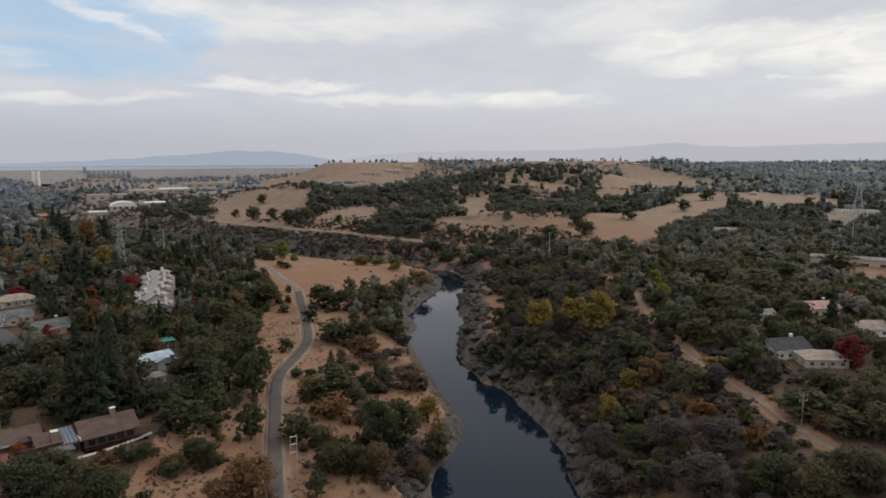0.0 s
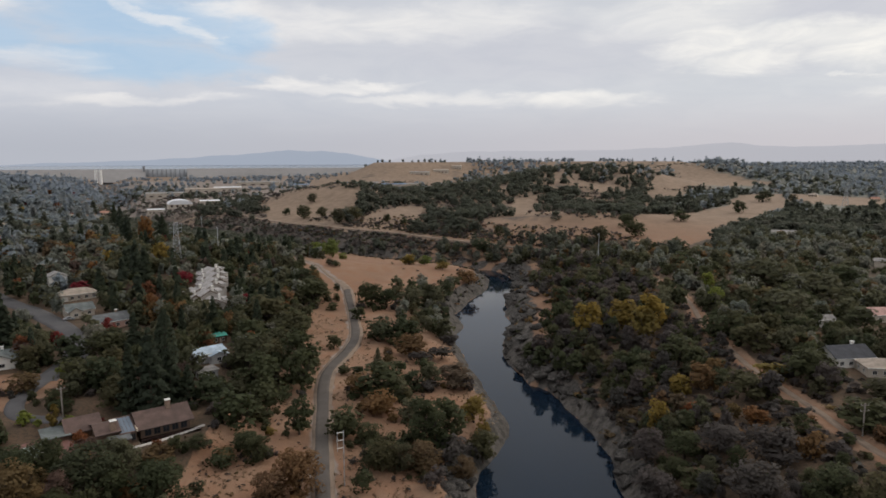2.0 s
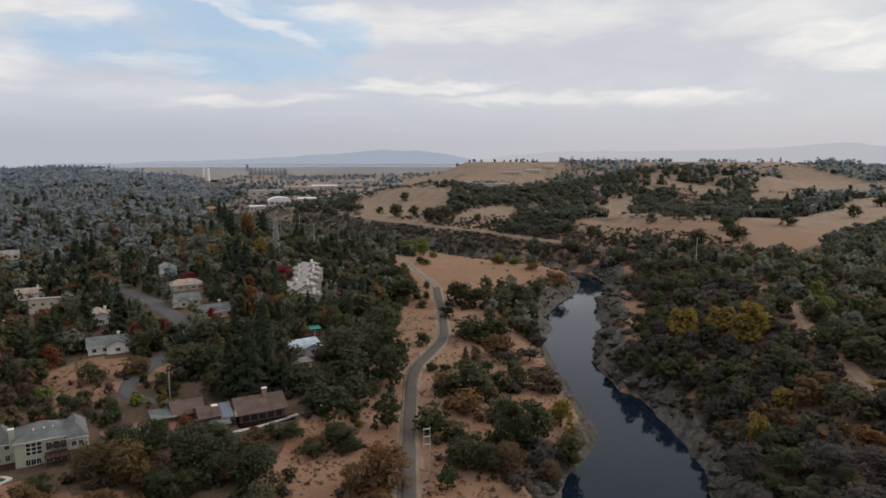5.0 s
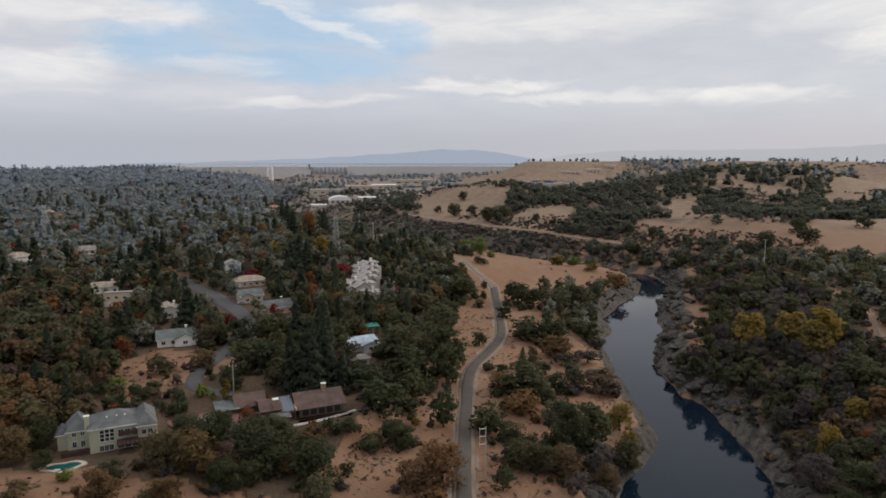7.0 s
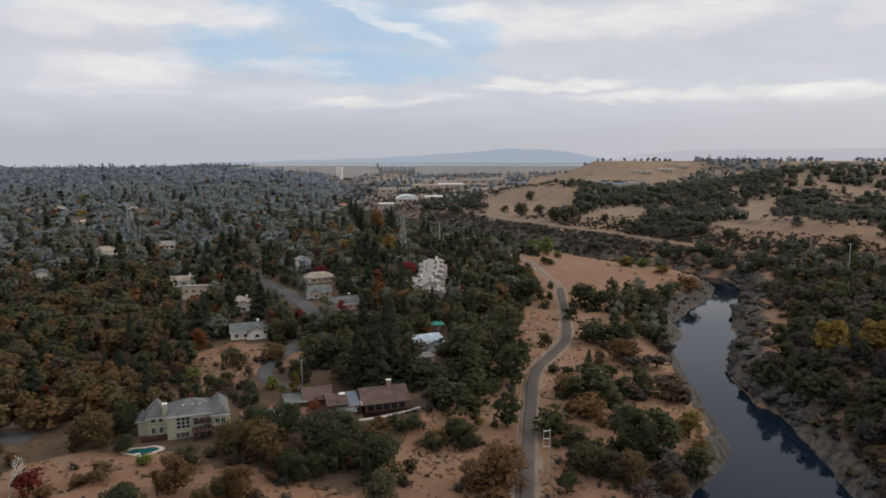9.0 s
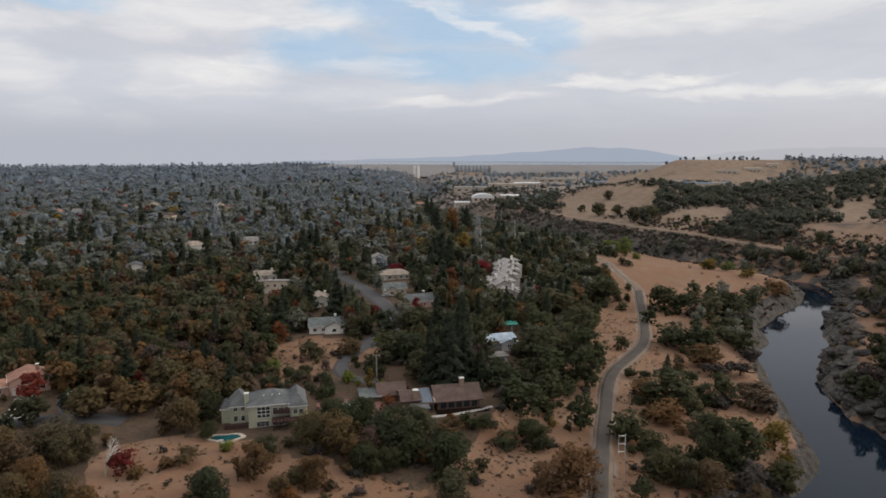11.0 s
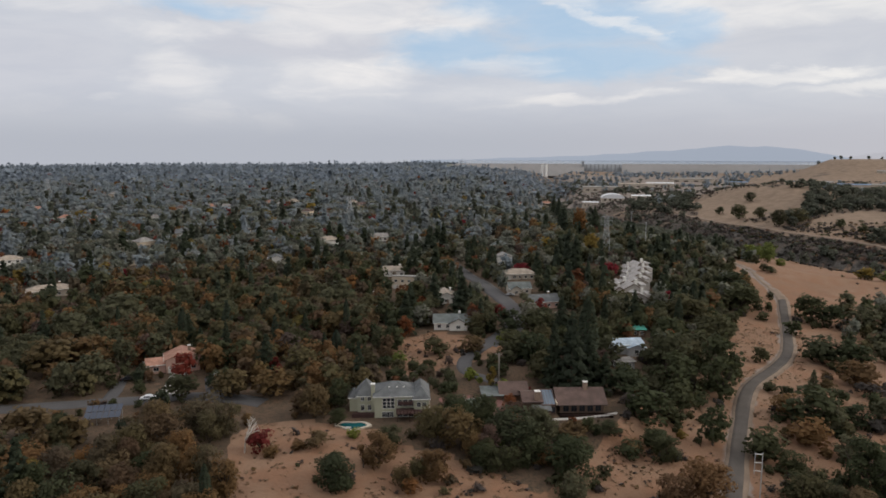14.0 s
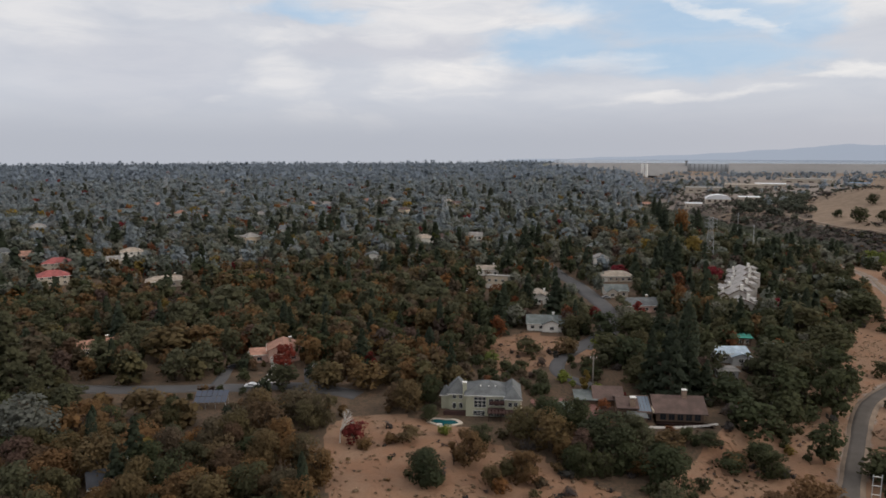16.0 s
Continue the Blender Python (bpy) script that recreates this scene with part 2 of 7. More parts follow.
def ground_material():
    m, t, b = material("dry_ground")
    where = node(t, "ShaderNodeTexCoord").outputs["Object"]

    def zone(name):
        n = node(t, "ShaderNodeAttribute")
        n.attribute_name = name
        return n.outputs["Fac"]

    broad, mid, fine = noise_out(t, where, 0.012, 5), noise_out(t, where, 0.11, 5, 0.6), noise_out(t, where, 1.1, 5, 0.7)
    straw = blend(t, ramp_of(t, broad, 0.35, 0.65), (0.208, 0.126, 0.081), (0.256, 0.166, 0.113))
    straw = blend(t, ramp_of(t, mid, 0.38, 0.68), straw, (0.225, 0.124, 0.076))
    straw = blend(t, maths(t, "MULTIPLY", ramp_of(t, fine, 0.42, 0.72), 0.40), straw, (0.150, 0.082, 0.056))
    straw = blend(t, maths(t, "MULTIPLY", ramp_of(t, noise_out(t, where, 0.045, 6, 0.65), 0.5, 0.72), 0.40), straw, (0.165, 0.102, 0.070))
    litter = blend(t, ramp_of(t, mid, 0.35, 0.65), (0.080, 0.057, 0.040), (0.128, 0.084, 0.056))
    litter = blend(t, ramp_of(t, fine, 0.42, 0.7), litter, (0.056, 0.047, 0.034))
    stone = blend(t, ramp_of(t, noise_out(t, where, 0.35, 6, 0.7), 0.35, 0.65), (0.036, 0.033, 0.030), (0.118, 0.106, 0.095))
    stone = blend(t, ramp_of(t, noise_out(t, where, 0.9, 5, 0.7), 0.52, 0.68), stone, (0.07, 0.06, 0.045))
    bare = blend(t, ramp_of(t, mid, 0.35, 0.65), (0.180, 0.150, 0.130), (0.235, 0.200, 0.175))
    # the pale zone fades straw with distance, standing in for haze
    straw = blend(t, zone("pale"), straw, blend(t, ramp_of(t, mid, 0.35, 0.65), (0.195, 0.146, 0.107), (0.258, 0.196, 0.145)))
    col = blend(t, ramp_of(t, maths(t, "ADD", zone("litter"), maths(t, "MULTIPLY", maths(t, "SUBTRACT", mid, 0.5), 1.1)), 0.35, 0.65), straw, litter)
    brush = blend(t, ramp_of(t, fine, 0.35, 0.65), (0.075, 0.062, 0.054), (0.120, 0.096, 0.080))
    thick = maths(t, "ADD", zone("brush"), maths(t, "ADD", maths(t, "MULTIPLY", maths(t, "SUBTRACT", noise_out(t, where, 0.03, 6, 0.7), 0.5), 1.5), maths(t, "MULTIPLY", maths(t, "SUBTRACT", broad, 0.5), 0.8)))
    col = blend(t, maths(t, "MULTIPLY", ramp_of(t, thick, 0.40, 0.72), 0.85), col, brush)
    col = blend(t, ramp_of(t, maths(t, "ADD", zone("bare"), maths(t, "MULTIPLY", maths(t, "SUBTRACT", mid, 0.5), 0.9)), 0.4, 0.6), col, bare)
    col = blend(t, ramp_of(t, maths(t, "ADD", zone("rock"), maths(t, "MULTIPLY", maths(t, "SUBTRACT", mid, 0.5), 1.2)), 0.35, 0.6), col, stone)
    # far wooded floor painted paler grey-green, so its gaps look hazy, not dark
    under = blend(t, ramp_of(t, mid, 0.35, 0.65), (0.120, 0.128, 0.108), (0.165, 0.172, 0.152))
    col = blend(t, zone("hazed_floor"), col, under)
    t.links.new(col, b.inputs["Base Color"])
    b.inputs["Roughness"].default_value = 0.95
    b.inputs["Specular IOR Level"].default_value = 0.1
    n = node(t, "ShaderNodeBump")
    n.inputs["Strength"].default_value, n.inputs["Distance"].default_value = 0.6, 0.6
    t.links.new(maths(t, "ADD", mid, maths(t, "MULTIPLY", fine, 0.4)), n.inputs["Height"])
    t.links.new(n.outputs[0], b.inputs["Normal"])
    return m


def water_material(name, deep, rough=0.05, wave=0.12, scale=0.5):
    m, t, b = material(name)
    where = node(t, "ShaderNodeTexCoord").outputs["Object"]
    b.inputs["Base Color"].default_value = (*deep, 1)
    b.inputs["Roughness"].default_value, b.inputs["IOR"].default_value = rough, 1.333
    b.inputs["Specular IOR Level"].default_value = 0.26
    ripples = maths(t, "MULTIPLY", noise_out(t, where, scale, 4, 0.6), ramp_of(t, noise_out(t, where, 0.03, 3), 0.35, 0.7))
    n = node(t, "ShaderNodeBump")
    n.inputs["Strength"].default_value, n.inputs["Distance"].default_value = wave, 0.15
    t.links.new(ripples, n.inputs["Height"])
    t.links.new(n.outputs[0], b.inputs["Normal"])
    return m


M_GROUND = ground_material()
M_WATER = water_material("river_water", (0.006, 0.013, 0.024))


def rock_material():
    """Dark weathered rock with pale worn edges, cracks and lichen."""
    m, t, b = material("grey_rock")
    where = node(t, "ShaderNodeTexCoord").outputs["Object"]
    broad, crack, fine = noise_out(t, where, 0.9, 4, 0.6), noise_out(t, where, 2.6, 6, 0.75, 1.2), noise_out(t, where, 7.0, 4, 0.7)
    col = blend(t, ramp_of(t, broad, 0.35, 0.65), (0.040, 0.037, 0.034), (0.080, 0.073, 0.066))
    col = blend(t, ramp_of(t, crack, 0.50, 0.68), col, (0.175, 0.160, 0.145))
    col = blend(t, maths(t, "MULTIPLY", ramp_of(t, fine, 0.52, 0.66), 0.7), col, (0.026, 0.024, 0.020))
    t.links.new(col, b.inputs["Base Color"])
    b.inputs["Roughness"].default_value, b.inputs["Specular IOR Level"].default_value = 0.9, 0.15
    n = node(t, "ShaderNodeBump")
    n.inputs["Strength"].default_value, n.inputs["Distance"].default_value = 1.0, 0.5
    t.links.new(maths(t, "ADD", crack, maths(t, "MULTIPLY", fine, 0.4)), n.inputs["Height"])
    t.links.new(n.outputs[0], b.inputs["Normal"])
    return m


M_ROCK = rock_material()
M_BARK = plain("bark", (0.075, 0.058, 0.045), 0.95, vary=0.35, grain=3)
M_DEAD = plain("bleached_wood", (0.50, 0.47, 0.43), 0.9, vary=0.2, grain=2)
M_ASPHALT = plain("worn_asphalt", (0.098, 0.086, 0.077), 1.0, spec=0.05, vary=0.16, grain=0.8)
M_DIRT = plain("packed_dirt", (0.195, 0.145, 0.108), 0.95, vary=0.22, grain=0.9)
M_STREET = plain("street_asphalt", (0.078, 0.074, 0.075), 0.9, vary=0.14, grain=0.6)
M_CONCRETE = plain("concrete", (0.42, 0.39, 0.36), 0.9, vary=0.15, grain=0.7)
LEAF = {
    "oak": leaves("oak_leaves", [(0.060, 0.070, 0.035), (0.086, 0.088, 0.044), (0.070, 0.080, 0.040), (0.104, 0.092, 0.047), (0.062, 0.074, 0.040), (0.090, 0.082, 0.047)]),
    "brown": leaves("turning_oak_leaves", [(0.180, 0.112, 0.053), (0.208, 0.126, 0.056), (0.146, 0.108, 0.052), (0.136, 0.086, 0.056), (0.224, 0.127, 0.056), (0.160, 0.101, 0.051), (0.134, 0.116, 0.057), (0.122, 0.092, 0.066), (0.196, 0.136, 0.060)]),
    "grey": leaves("grey_pine_needles", [(0.099, 0.100, 0.057), (0.122, 0.118, 0.070), (0.088, 0.090, 0.050)]),
    "dark": leaves("conifer_needles", [(0.046, 0.056, 0.034), (0.058, 0.070, 0.044), (0.050, 0.062, 0.042)]),
    "yellow": leaves("yellow_leaves", [(0.270, 0.188, 0.044), (0.225, 0.160, 0.046), (0.185, 0.150, 0.050)]),
    "lime": leaves("yellow_green_leaves", [(0.204, 0.228, 0.048), (0.144, 0.168, 0.048)]),
    "red": leaves("red_leaves", [(0.221, 0.029, 0.039), (0.156, 0.026, 0.029), (0.260, 0.058, 0.039)]),
    "rust": leaves("rust_leaves", [(0.221, 0.082, 0.034), (0.166, 0.070, 0.036), (0.243, 0.123, 0.042)]),
    # oak leaves greyed for the middle distance, with haze put into their colour
    "blue_oak": leaves("hazed_oak_leaves", [(0.182, 0.198, 0.160), (0.206, 0.213, 0.174), (0.200, 0.190, 0.148), (0.168, 0.188, 0.162)]),
    "scrub": leaves("dry_scrub", [(0.109, 0.090, 0.084), (0.089, 0.078, 0.073), (0.124, 0.101, 0.092), (0.076, 0.074, 0.065), (0.100, 0.081, 0.076)]),
    "plum": leaves("purple_brown_leaves", [(0.122, 0.080, 0.066), (0.102, 0.074, 0.062), (0.148, 0.092, 0.070), (0.118, 0.090, 0.076)]),
    # oak colour lightened slightly for the hills, a thin haze mixed in
    "hill": leaves("hill_oak_hazed_leaves", [(0.089, 0.099, 0.073), (0.112, 0.119, 0.089), (0.099, 0.108, 0.082), (0.121, 0.119, 0.093)]),
    "straw": leaves("dry_grass", [(0.304, 0.209, 0.132), (0.257, 0.178, 0.116), (0.342, 0.255, 0.171), (0.218, 0.153, 0.105)]),
    "pale": leaves("silver_leaves", [(0.20, 0.20, 0.18), (0.165, 0.17, 0.145)]),
    # leaves paler and bluer with distance: haze painted into the leaf colour
    "far": leaves("far_woods_hazed_leaves", [(0.235, 0.270, 0.288), (0.262, 0.296, 0.312), (0.248, 0.284, 0.302), (0.272, 0.284, 0.276), (0.252, 0.290, 0.318), (0.264, 0.272, 0.268)]),
    "farthest": leaves("farthest_woods_hazed_leaves", [(0.235, 0.275, 0.325), (0.270, 0.310, 0.355), (0.250, 0.290, 0.340)]),
}
# ---------------------------------------------------------------- the lie of the land
def value_noise(x, y, seed=0):
    """Smooth noise from 0 to 1 on a unit lattice."""
    xi, yi = np.floor(x).astype(np.int64), np.floor(y).astype(np.int64)
    u, v = x - xi, y - yi
    u, v = u * u * (3 - 2 * u), v * v * (3 - 2 * v)

    def corner(i, j):
        h = (i * 374761393 + j * 668265263 + seed * 974634777) & 0x7FFFFFFF
        h = ((h ^ (h >> 13)) * 1274126177) & 0x7FFFFFFF
        return ((h ^ (h >> 16)) & 0xFFFF) / 65535.0

    a, b = corner(xi, yi), corner(xi + 1, yi)
    c, d = corner(xi, yi + 1), corner(xi + 1, yi + 1)
    return (a * (1 - u) + b * u) * (1 - v) + (c * (1 - u) + d * u) * v


def fbm(x, y, size, octaves=4, seed=0):
    """Layered noise about 0, from -1 to 1, with its largest lumps of that size in metres."""
    total, weight, norm = 0.0, 1.0, 0.0
    for k in range(octaves):
        total = total + weight * (value_noise(x / size * 2 ** k + 17.3 * k, y / size * 2 ** k - 9.1 * k, seed + k) * 2 - 1)
        norm += weight
        weight *= 0.5
    return total / norm


def smooth(a, b, x):
    t = np.clip((x - a) / (b - a), 0, 1)
    return t * t * (3 - 2 * t)


def line_distance(x, y, points, widths=None):
    """Distance to a polyline less its half width there."""
    best = np.full(np.shape(x), 1e9)
    for i in range(len(points) - 1):
        (ax, ay), (bx, by) = points[i][:2], points[i + 1][:2]
        dx, dy = bx - ax, by - ay
        s = np.clip(((x - ax) * dx + (y - ay) * dy) / (dx * dx + dy * dy), 0, 1)
        d = np.hypot(x - ax - s * dx, y - ay - s * dy)
        if widths:
            d = d - (widths[i] * (1 - s) + widths[i + 1] * s)
        best = np.minimum(best, d)
    return best


def inside(x, y, ring):
    """Whether points lie in a ring of corners."""
    hit = np.zeros(np.shape(x), bool)
    for (ax, ay), (bx, by) in zip(ring, ring[1:] + ring[:1]):
        if ay != by:
            hit ^= ((ay > y) != (by > y)) & (x < (bx - ax) * (y - ay) / (by - ay) + ax)
    return hit


def polar(az, d):
    """Plan place at a bearing in degrees, to the left of north, and a distance from the point under the camera."""
    return -d * math.sin(math.radians(az)), d * math.cos(math.radians(az))


RIVER = [(60, -500, 26), (38, -120, 24), (24, 60, 22), (17, 150, 21.5), (16, 183, 20.5), (20, 199, 17), (20.5, 223, 13.2), (16.5, 238, 13.2), (12.3, 256, 13), (7, 266, 10),
         (0.4, 290, 9.3), (-3, 312, 9.9), (-6.4, 337, 13.4), (-1, 365, 13.6), (-6, 392, 15.6), (-3, 420, 12.4), (3.2, 452, 10.4), (7.5, 482, 8.6), (8, 512, 9),
         (-2, 540, 12), (-34, 556, 11), (-84, 585, 11), (-135, 625, 12), (-205, 672, 12), (-295, 735, 13),
         (-400, 830, 14), (-540, 985, 16), (-770, 1330, 18), (-1290, 2180, 20), (-1480, 2560, 20)]
TRAIL = [(-26, 96), (-32, 122), (-38.4, 146), (-45, 171), (-53, 204), (-58, 226), (-60, 244), (-59, 273), (-61, 297), (-69, 331), (-77, 361),
         (-86, 396), (-95, 413), (-106, 427), (-119, 449), (-150, 476)]
FAR_TRAIL = [(97.5, 156), (96.9, 160), (95.3, 172), (94.5, 193), (92.2, 216), (90.2, 242), (91, 270), (91.4, 298), (95, 325), (95.4, 357), (92.8, 399),
             (83, 457), (63, 495)]
BLUFF_ROAD = [(80, 520), (41, 566), (3, 593), (-44, 624), (-104, 675), (-157, 709), (-187, 734), (-233, 764), (-300, 830), (-420, 980)]
# bearing, distance, height over the plain, spread across, spread along the bearing
HILLS = [(-10, 1180, 40, 150, 150), (-4, 1060, 22, 110, 120), (1.5, 930, 18, 130, 110), (7.6, 1950, 63, 120, 220), (2.2, 2050, 58, 150, 200),
         (-2.5, 2150, 26, 150, 200), (14.5, 1010, 32, 85, 110), (-17, 1560, 44, 210, 190), (-8, 700, 10, 90, 70),
         (-10, 2300, 58, 260, 220), (-32, 2900, 34, 1300, 900), (36, 1350, 12, 200, 160), (28, 560, 5, 120, 120)]

# level ground under houses and yards: x, y, radius, height
PADS = [(-93, 176, 17, 18.6), (-126, 134, 13, 21.2), (-127, 119, 7, 21.0), (-113, 152, 10, 19.9), (-171, 214, 11, 21.3), (-211, 116, 11, 20.9)]
INNER_SIDE = [r[:2] for r in RIVER[:26]] + [(-900, 900), (-900, -500)]


def river_gap(x, y):
    q = line_distance(x, y, RIVER, [r[2] for r in RIVER])
    near = np.exp(-np.abs(q) / 25)
    return q + (fbm(x, y, 18, 3, 5) * 1.7 + fbm(x, y, 6, 2, 9) * 1.1) * near


def height(x, y):
    x, y = np.asarray(x, float), np.asarray(y, float)
    d, az = np.hypot(x, y), np.degrees(np.arctan2(-x, y))
    plain = np.interp(d, [0, 380, 700, 1000, 2000, 4000, 6000], [21, 23, 28, 32, 34, 34, 34])
    valley = smooth(11, 15, az) * (1 - smooth(31, 37, az)) * smooth(620, 900, d)
    west = smooth(40, 47, az)
    plain = plain * (1 - west) + np.interp(d, [0, 380, 700, 1000, 2000, 2600, 3300, 4800], [21, 23, 28, 32, 35, 39, 28, 8]) * west
    plain = plain * (1 - valley) + np.interp(d, [600, 1200, 2800, 3000], [20, 18, 20, 22]) * valley
    plain = plain + fbm(x, y, 320, 3, 2) * np.interp(d, [0, 500, 1500], [2.0, 3.0, 5.0]) + fbm(x, y, 45, 3, 3) * 0.8
    for a, r, h, across, along in HILLS:
        cx, cy = polar(a, r)
        ux, uy = cx / r, cy / r
        s, t = (x - cx) * ux + (y - cy) * uy, (x - cx) * uy - (y - cy) * ux
        plain = plain + h * np.exp(-(s / along) ** 2 - (t / across) ** 2) * (1 + 0.12 * fbm(x, y, 120, 3, 7))
    q = river_gap(x, y)
    gentle = np.interp(q, [-12, -2, 0, 3, 9, 22, 42, 66, 100, 160, 260], [-4, -1.2, 0.1, 3.2, 7.0, 10.5, 12.5, 14.5, 20.5, 27, 80])
    steep = np.interp(q, [-12, -2, 0, 3, 9, 22, 45, 70, 120, 260], [-4, -1.2, 0.1, 3.4, 8.0, 13.0, 18.5, 22, 30, 80])
    bank = np.where(inside(x, y, INNER_SIDE), gentle, steep)
    crags = np.abs(fbm(x, y, 9, 4, 11)) * 3.6 * smooth(-1, 4, q) * (1 - smooth(12, 26, q))
    z = np.minimum(plain, bank + crags - 0.8 * smooth(1, 6, q))
    z = z + fbm(x, y, 14, 3, 13) * 0.35 * smooth(6, 30, q)
    for cx, cy, r, level in PADS:
        k = 1 - smooth(r, r * 1.5, np.hypot(x - cx, y - cy))
        z = z * (1 - k) + level * k
    return z

# ---------------------------------------------------------------- single trees that stand out: shape, hue, x, y, height, spread
TRAIL_SLOPE_TREES = [
    ("oak", "oak", -65, 358, 13.9, 1.46),
    ("oak", "oak", -56, 358, 10.8, 1.56),
    ("oak", "grey", -44, 362, 12.7, 1.43),
    ("oak", "oak", -35, 376, 13.1, 1.34),
    ("scrub", "scrub", -27, 366, 7.3, 1.90),
    ("scrub", "oak", -66, 326, 7.2, 1.37),
    ("scrub", "oak", -84, 360, 6.1, 0.96),
    ("scrub", "oak", -91, 391, 4.9, 1.11),
    ("oak", "oak", -48, 293, 11.1, 1.86),
    ("oak", "oak", -38, 296, 10.6, 1.76),
    ("oak", "brown", -33, 273, 10.0, 1.90),
    ("scrub", "brown", -40, 259, 5.0, 1.48),
    ("pine", "grey", -43, 251, 8.6, 1.27),
    ("scrub", "oak", -65, 271, 6.7, 1.22),
    ("scrub", "oak", -54, 240, 4.3, 1.62),
    ("scrub", "oak", -49, 240, 3.9, 1.52),
    ("oak", "oak", -37, 219, 12.7, 1.65),
    ("oak", "brown", -45, 222, 7.2, 1.51),
    ("oak", "grey", -32, 220, 8.8, 1.23),
    ("oak", "oak", -27, 230, 7.8, 1.43),
    ("oak", "brown", -35, 206, 8.0, 1.89),
    ("oak", "brown", -13, 240, 9.4, 1.90),
    ("scrub", "scrub", -20, 270, 6.1, 1.90),
    ("scrub", "scrub", -28, 263, 6.0, 1.73),
]
RIVERSIDE_TREES = [
    ("oak", "oak", -42, 187, 9.6, 1.45),
    ("oak", "oak", -35, 185, 6.7, 1.52),
    ("oak", "oak", -28, 169, 10.0, 1.28),
    ("oak", "oak", -23, 170, 8.0, 1.34),
    ("oak", "oak", -30, 172, 8.1, 1.34),
    ("oak", "oak", -19, 187, 15.2, 1.08),
    ("oak", "oak", -13, 195, 14.0, 1.22),
    ("oak", "brown", -18, 172, 9.1, 1.42),
    ("scrub", "scrub", -11, 184, 8.9, 1.47),
    ("oak", "grey", -25, 204, 7.2, 1.41),
    ("oak", "yellow", -5, 209, 9.3, 1.27),
    ("oak", "yellow", -2, 204, 6.2, 1.06),
    ("oak", "oak", -2, 194, 10.2, 1.19),
    ("oak", "brown", -7, 177, 7.3, 1.23),
    ("scrub", "scrub", -14, 164, 5.9, 1.36),
    ("scrub", "oak", -31, 156, 5.7, 1.16),
    ("scrub", "scrub", -18, 306, 6.3, 1.90),
    ("scrub", "scrub", -9, 240, 5.5, 1.90),
    ("scrub", "scrub", -22, 230, 4.9, 1.85),
    ("scrub", "oak", -35, 248, 5.3, 1.56),
    ("scrub", "brown", -38, 330, 5.6, 1.90),
    ("scrub", "yellow", -63, 183, 2.5, 1.73),
    ("scrub", "lime", -69, 192, 2.2, 1.63),
    ("scrub", "oak", -66, 188, 2.5, 1.39),
]
HILLSIDE_OAKS = [
    ("oak", "oak", -75, 209, 15.1, 1.13),
    ("oak", "brown", -46, 152, 11.6, 1.34),
    ("oak", "brown", -51, 146, 8.6, 1.29),
    ("oak", "oak", -61, 166, 7.4, 1.42),
    ("oak", "oak", -55, 185, 12.1, 0.84),
    ("oak", "oak", -72, 180, 10.7, 1.59),
    ("oak", "oak", -70, 200, 10.8, 1.33),
    ("oak", "oak", -64, 219, 15.4, 0.99),
    ("oak", "oak", -100, 290, 13.9, 1.83),
    ("oak", "oak", -84, 274, 13.1, 1.57),
    ("oak", "oak", -70, 238, 15.9, 1.10),
    ("oak", "grey", -83, 222, 16.1, 1.24),
    ("scrub", "oak", -70, 191, 6.6, 1.36),
    ("oak", "oak", -94, 348, 13.7, 1.75),
    ("oak", "oak", -107, 376, 12.8, 1.68),
    ("oak", "oak", -114, 340, 11.8, 1.68),
    ("oak", "oak", -113, 290, 7.5, 1.30),
    ("oak", "oak", -127, 301, 5.0, 1.20),
    ("oak", "oak", -85, 193, 8.2, 1.90),
    ("oak", "oak", -80, 202, 7.7, 1.62),
    ("oak", "oak", -65, 170, 6.8, 1.57),
    ("scrub", "brown", -69, 164, 4.4, 1.84),
    ("oak", "oak", -96, 254, 11.5, 1.32),
    ("oak", "oak", -81, 238, 10.0, 1.43),
]
YARD_OAKS = [
    ("oak", "oak", -74, 139, 11.4, 1.36),
    ("oak", "oak", -91, 139, 11.3, 1.60),
    ("oak", "brown", -99, 128, 10.7, 1.38),
    ("oak", "brown", -107, 126, 9.0, 1.30),
    ("oak", "brown", -94, 112, 8.2, 1.19),
    ("oak", "oak", -108, 94, 7.5, 1.20),
    ("poplar", "brown", -108, 103, 5.8, 0.77),
    ("oak", "oak", -113, 143, 5.6, 1.90),
    ("oak", "brown", -98, 111, 4.5, 1.46),
    ("oak", "brown", -81, 139, 4.5, 1.43),
    ("scrub", "scrub", -90, 122, 2.2, 2.09),
    ("scrub", "scrub", -88, 129, 2.4, 2.20),
    ("scrub", "scrub", -85, 117, 1.9, 2.20),
    ("oak", "oak", -76, 164, 3.7, 2.20),
    ("scrub", "brown", -83, 156, 4.3, 2.20),
    ("scrub", "oak", -69, 162, 4.5, 2.20),
    ("poplar", "yellow", -116, 165, 7.6, 0.87),
    ("scrub", "red", -106, 168, 3.8, 1.92),
    ("oak", "oak", -156, 213, 9.0, 1.38),
    ("oak", "red", -164, 239, 6.4, 1.14),
    ("oak", "oak", -119, 194, 11.5, 1.24),
    ("oak", "oak", -151, 180, 6.3, 1.94),
    ("oak", "brown", -142, 191, 6.6, 1.77),
    ("oak", "red", -148, 247, 9.9, 0.71),
]
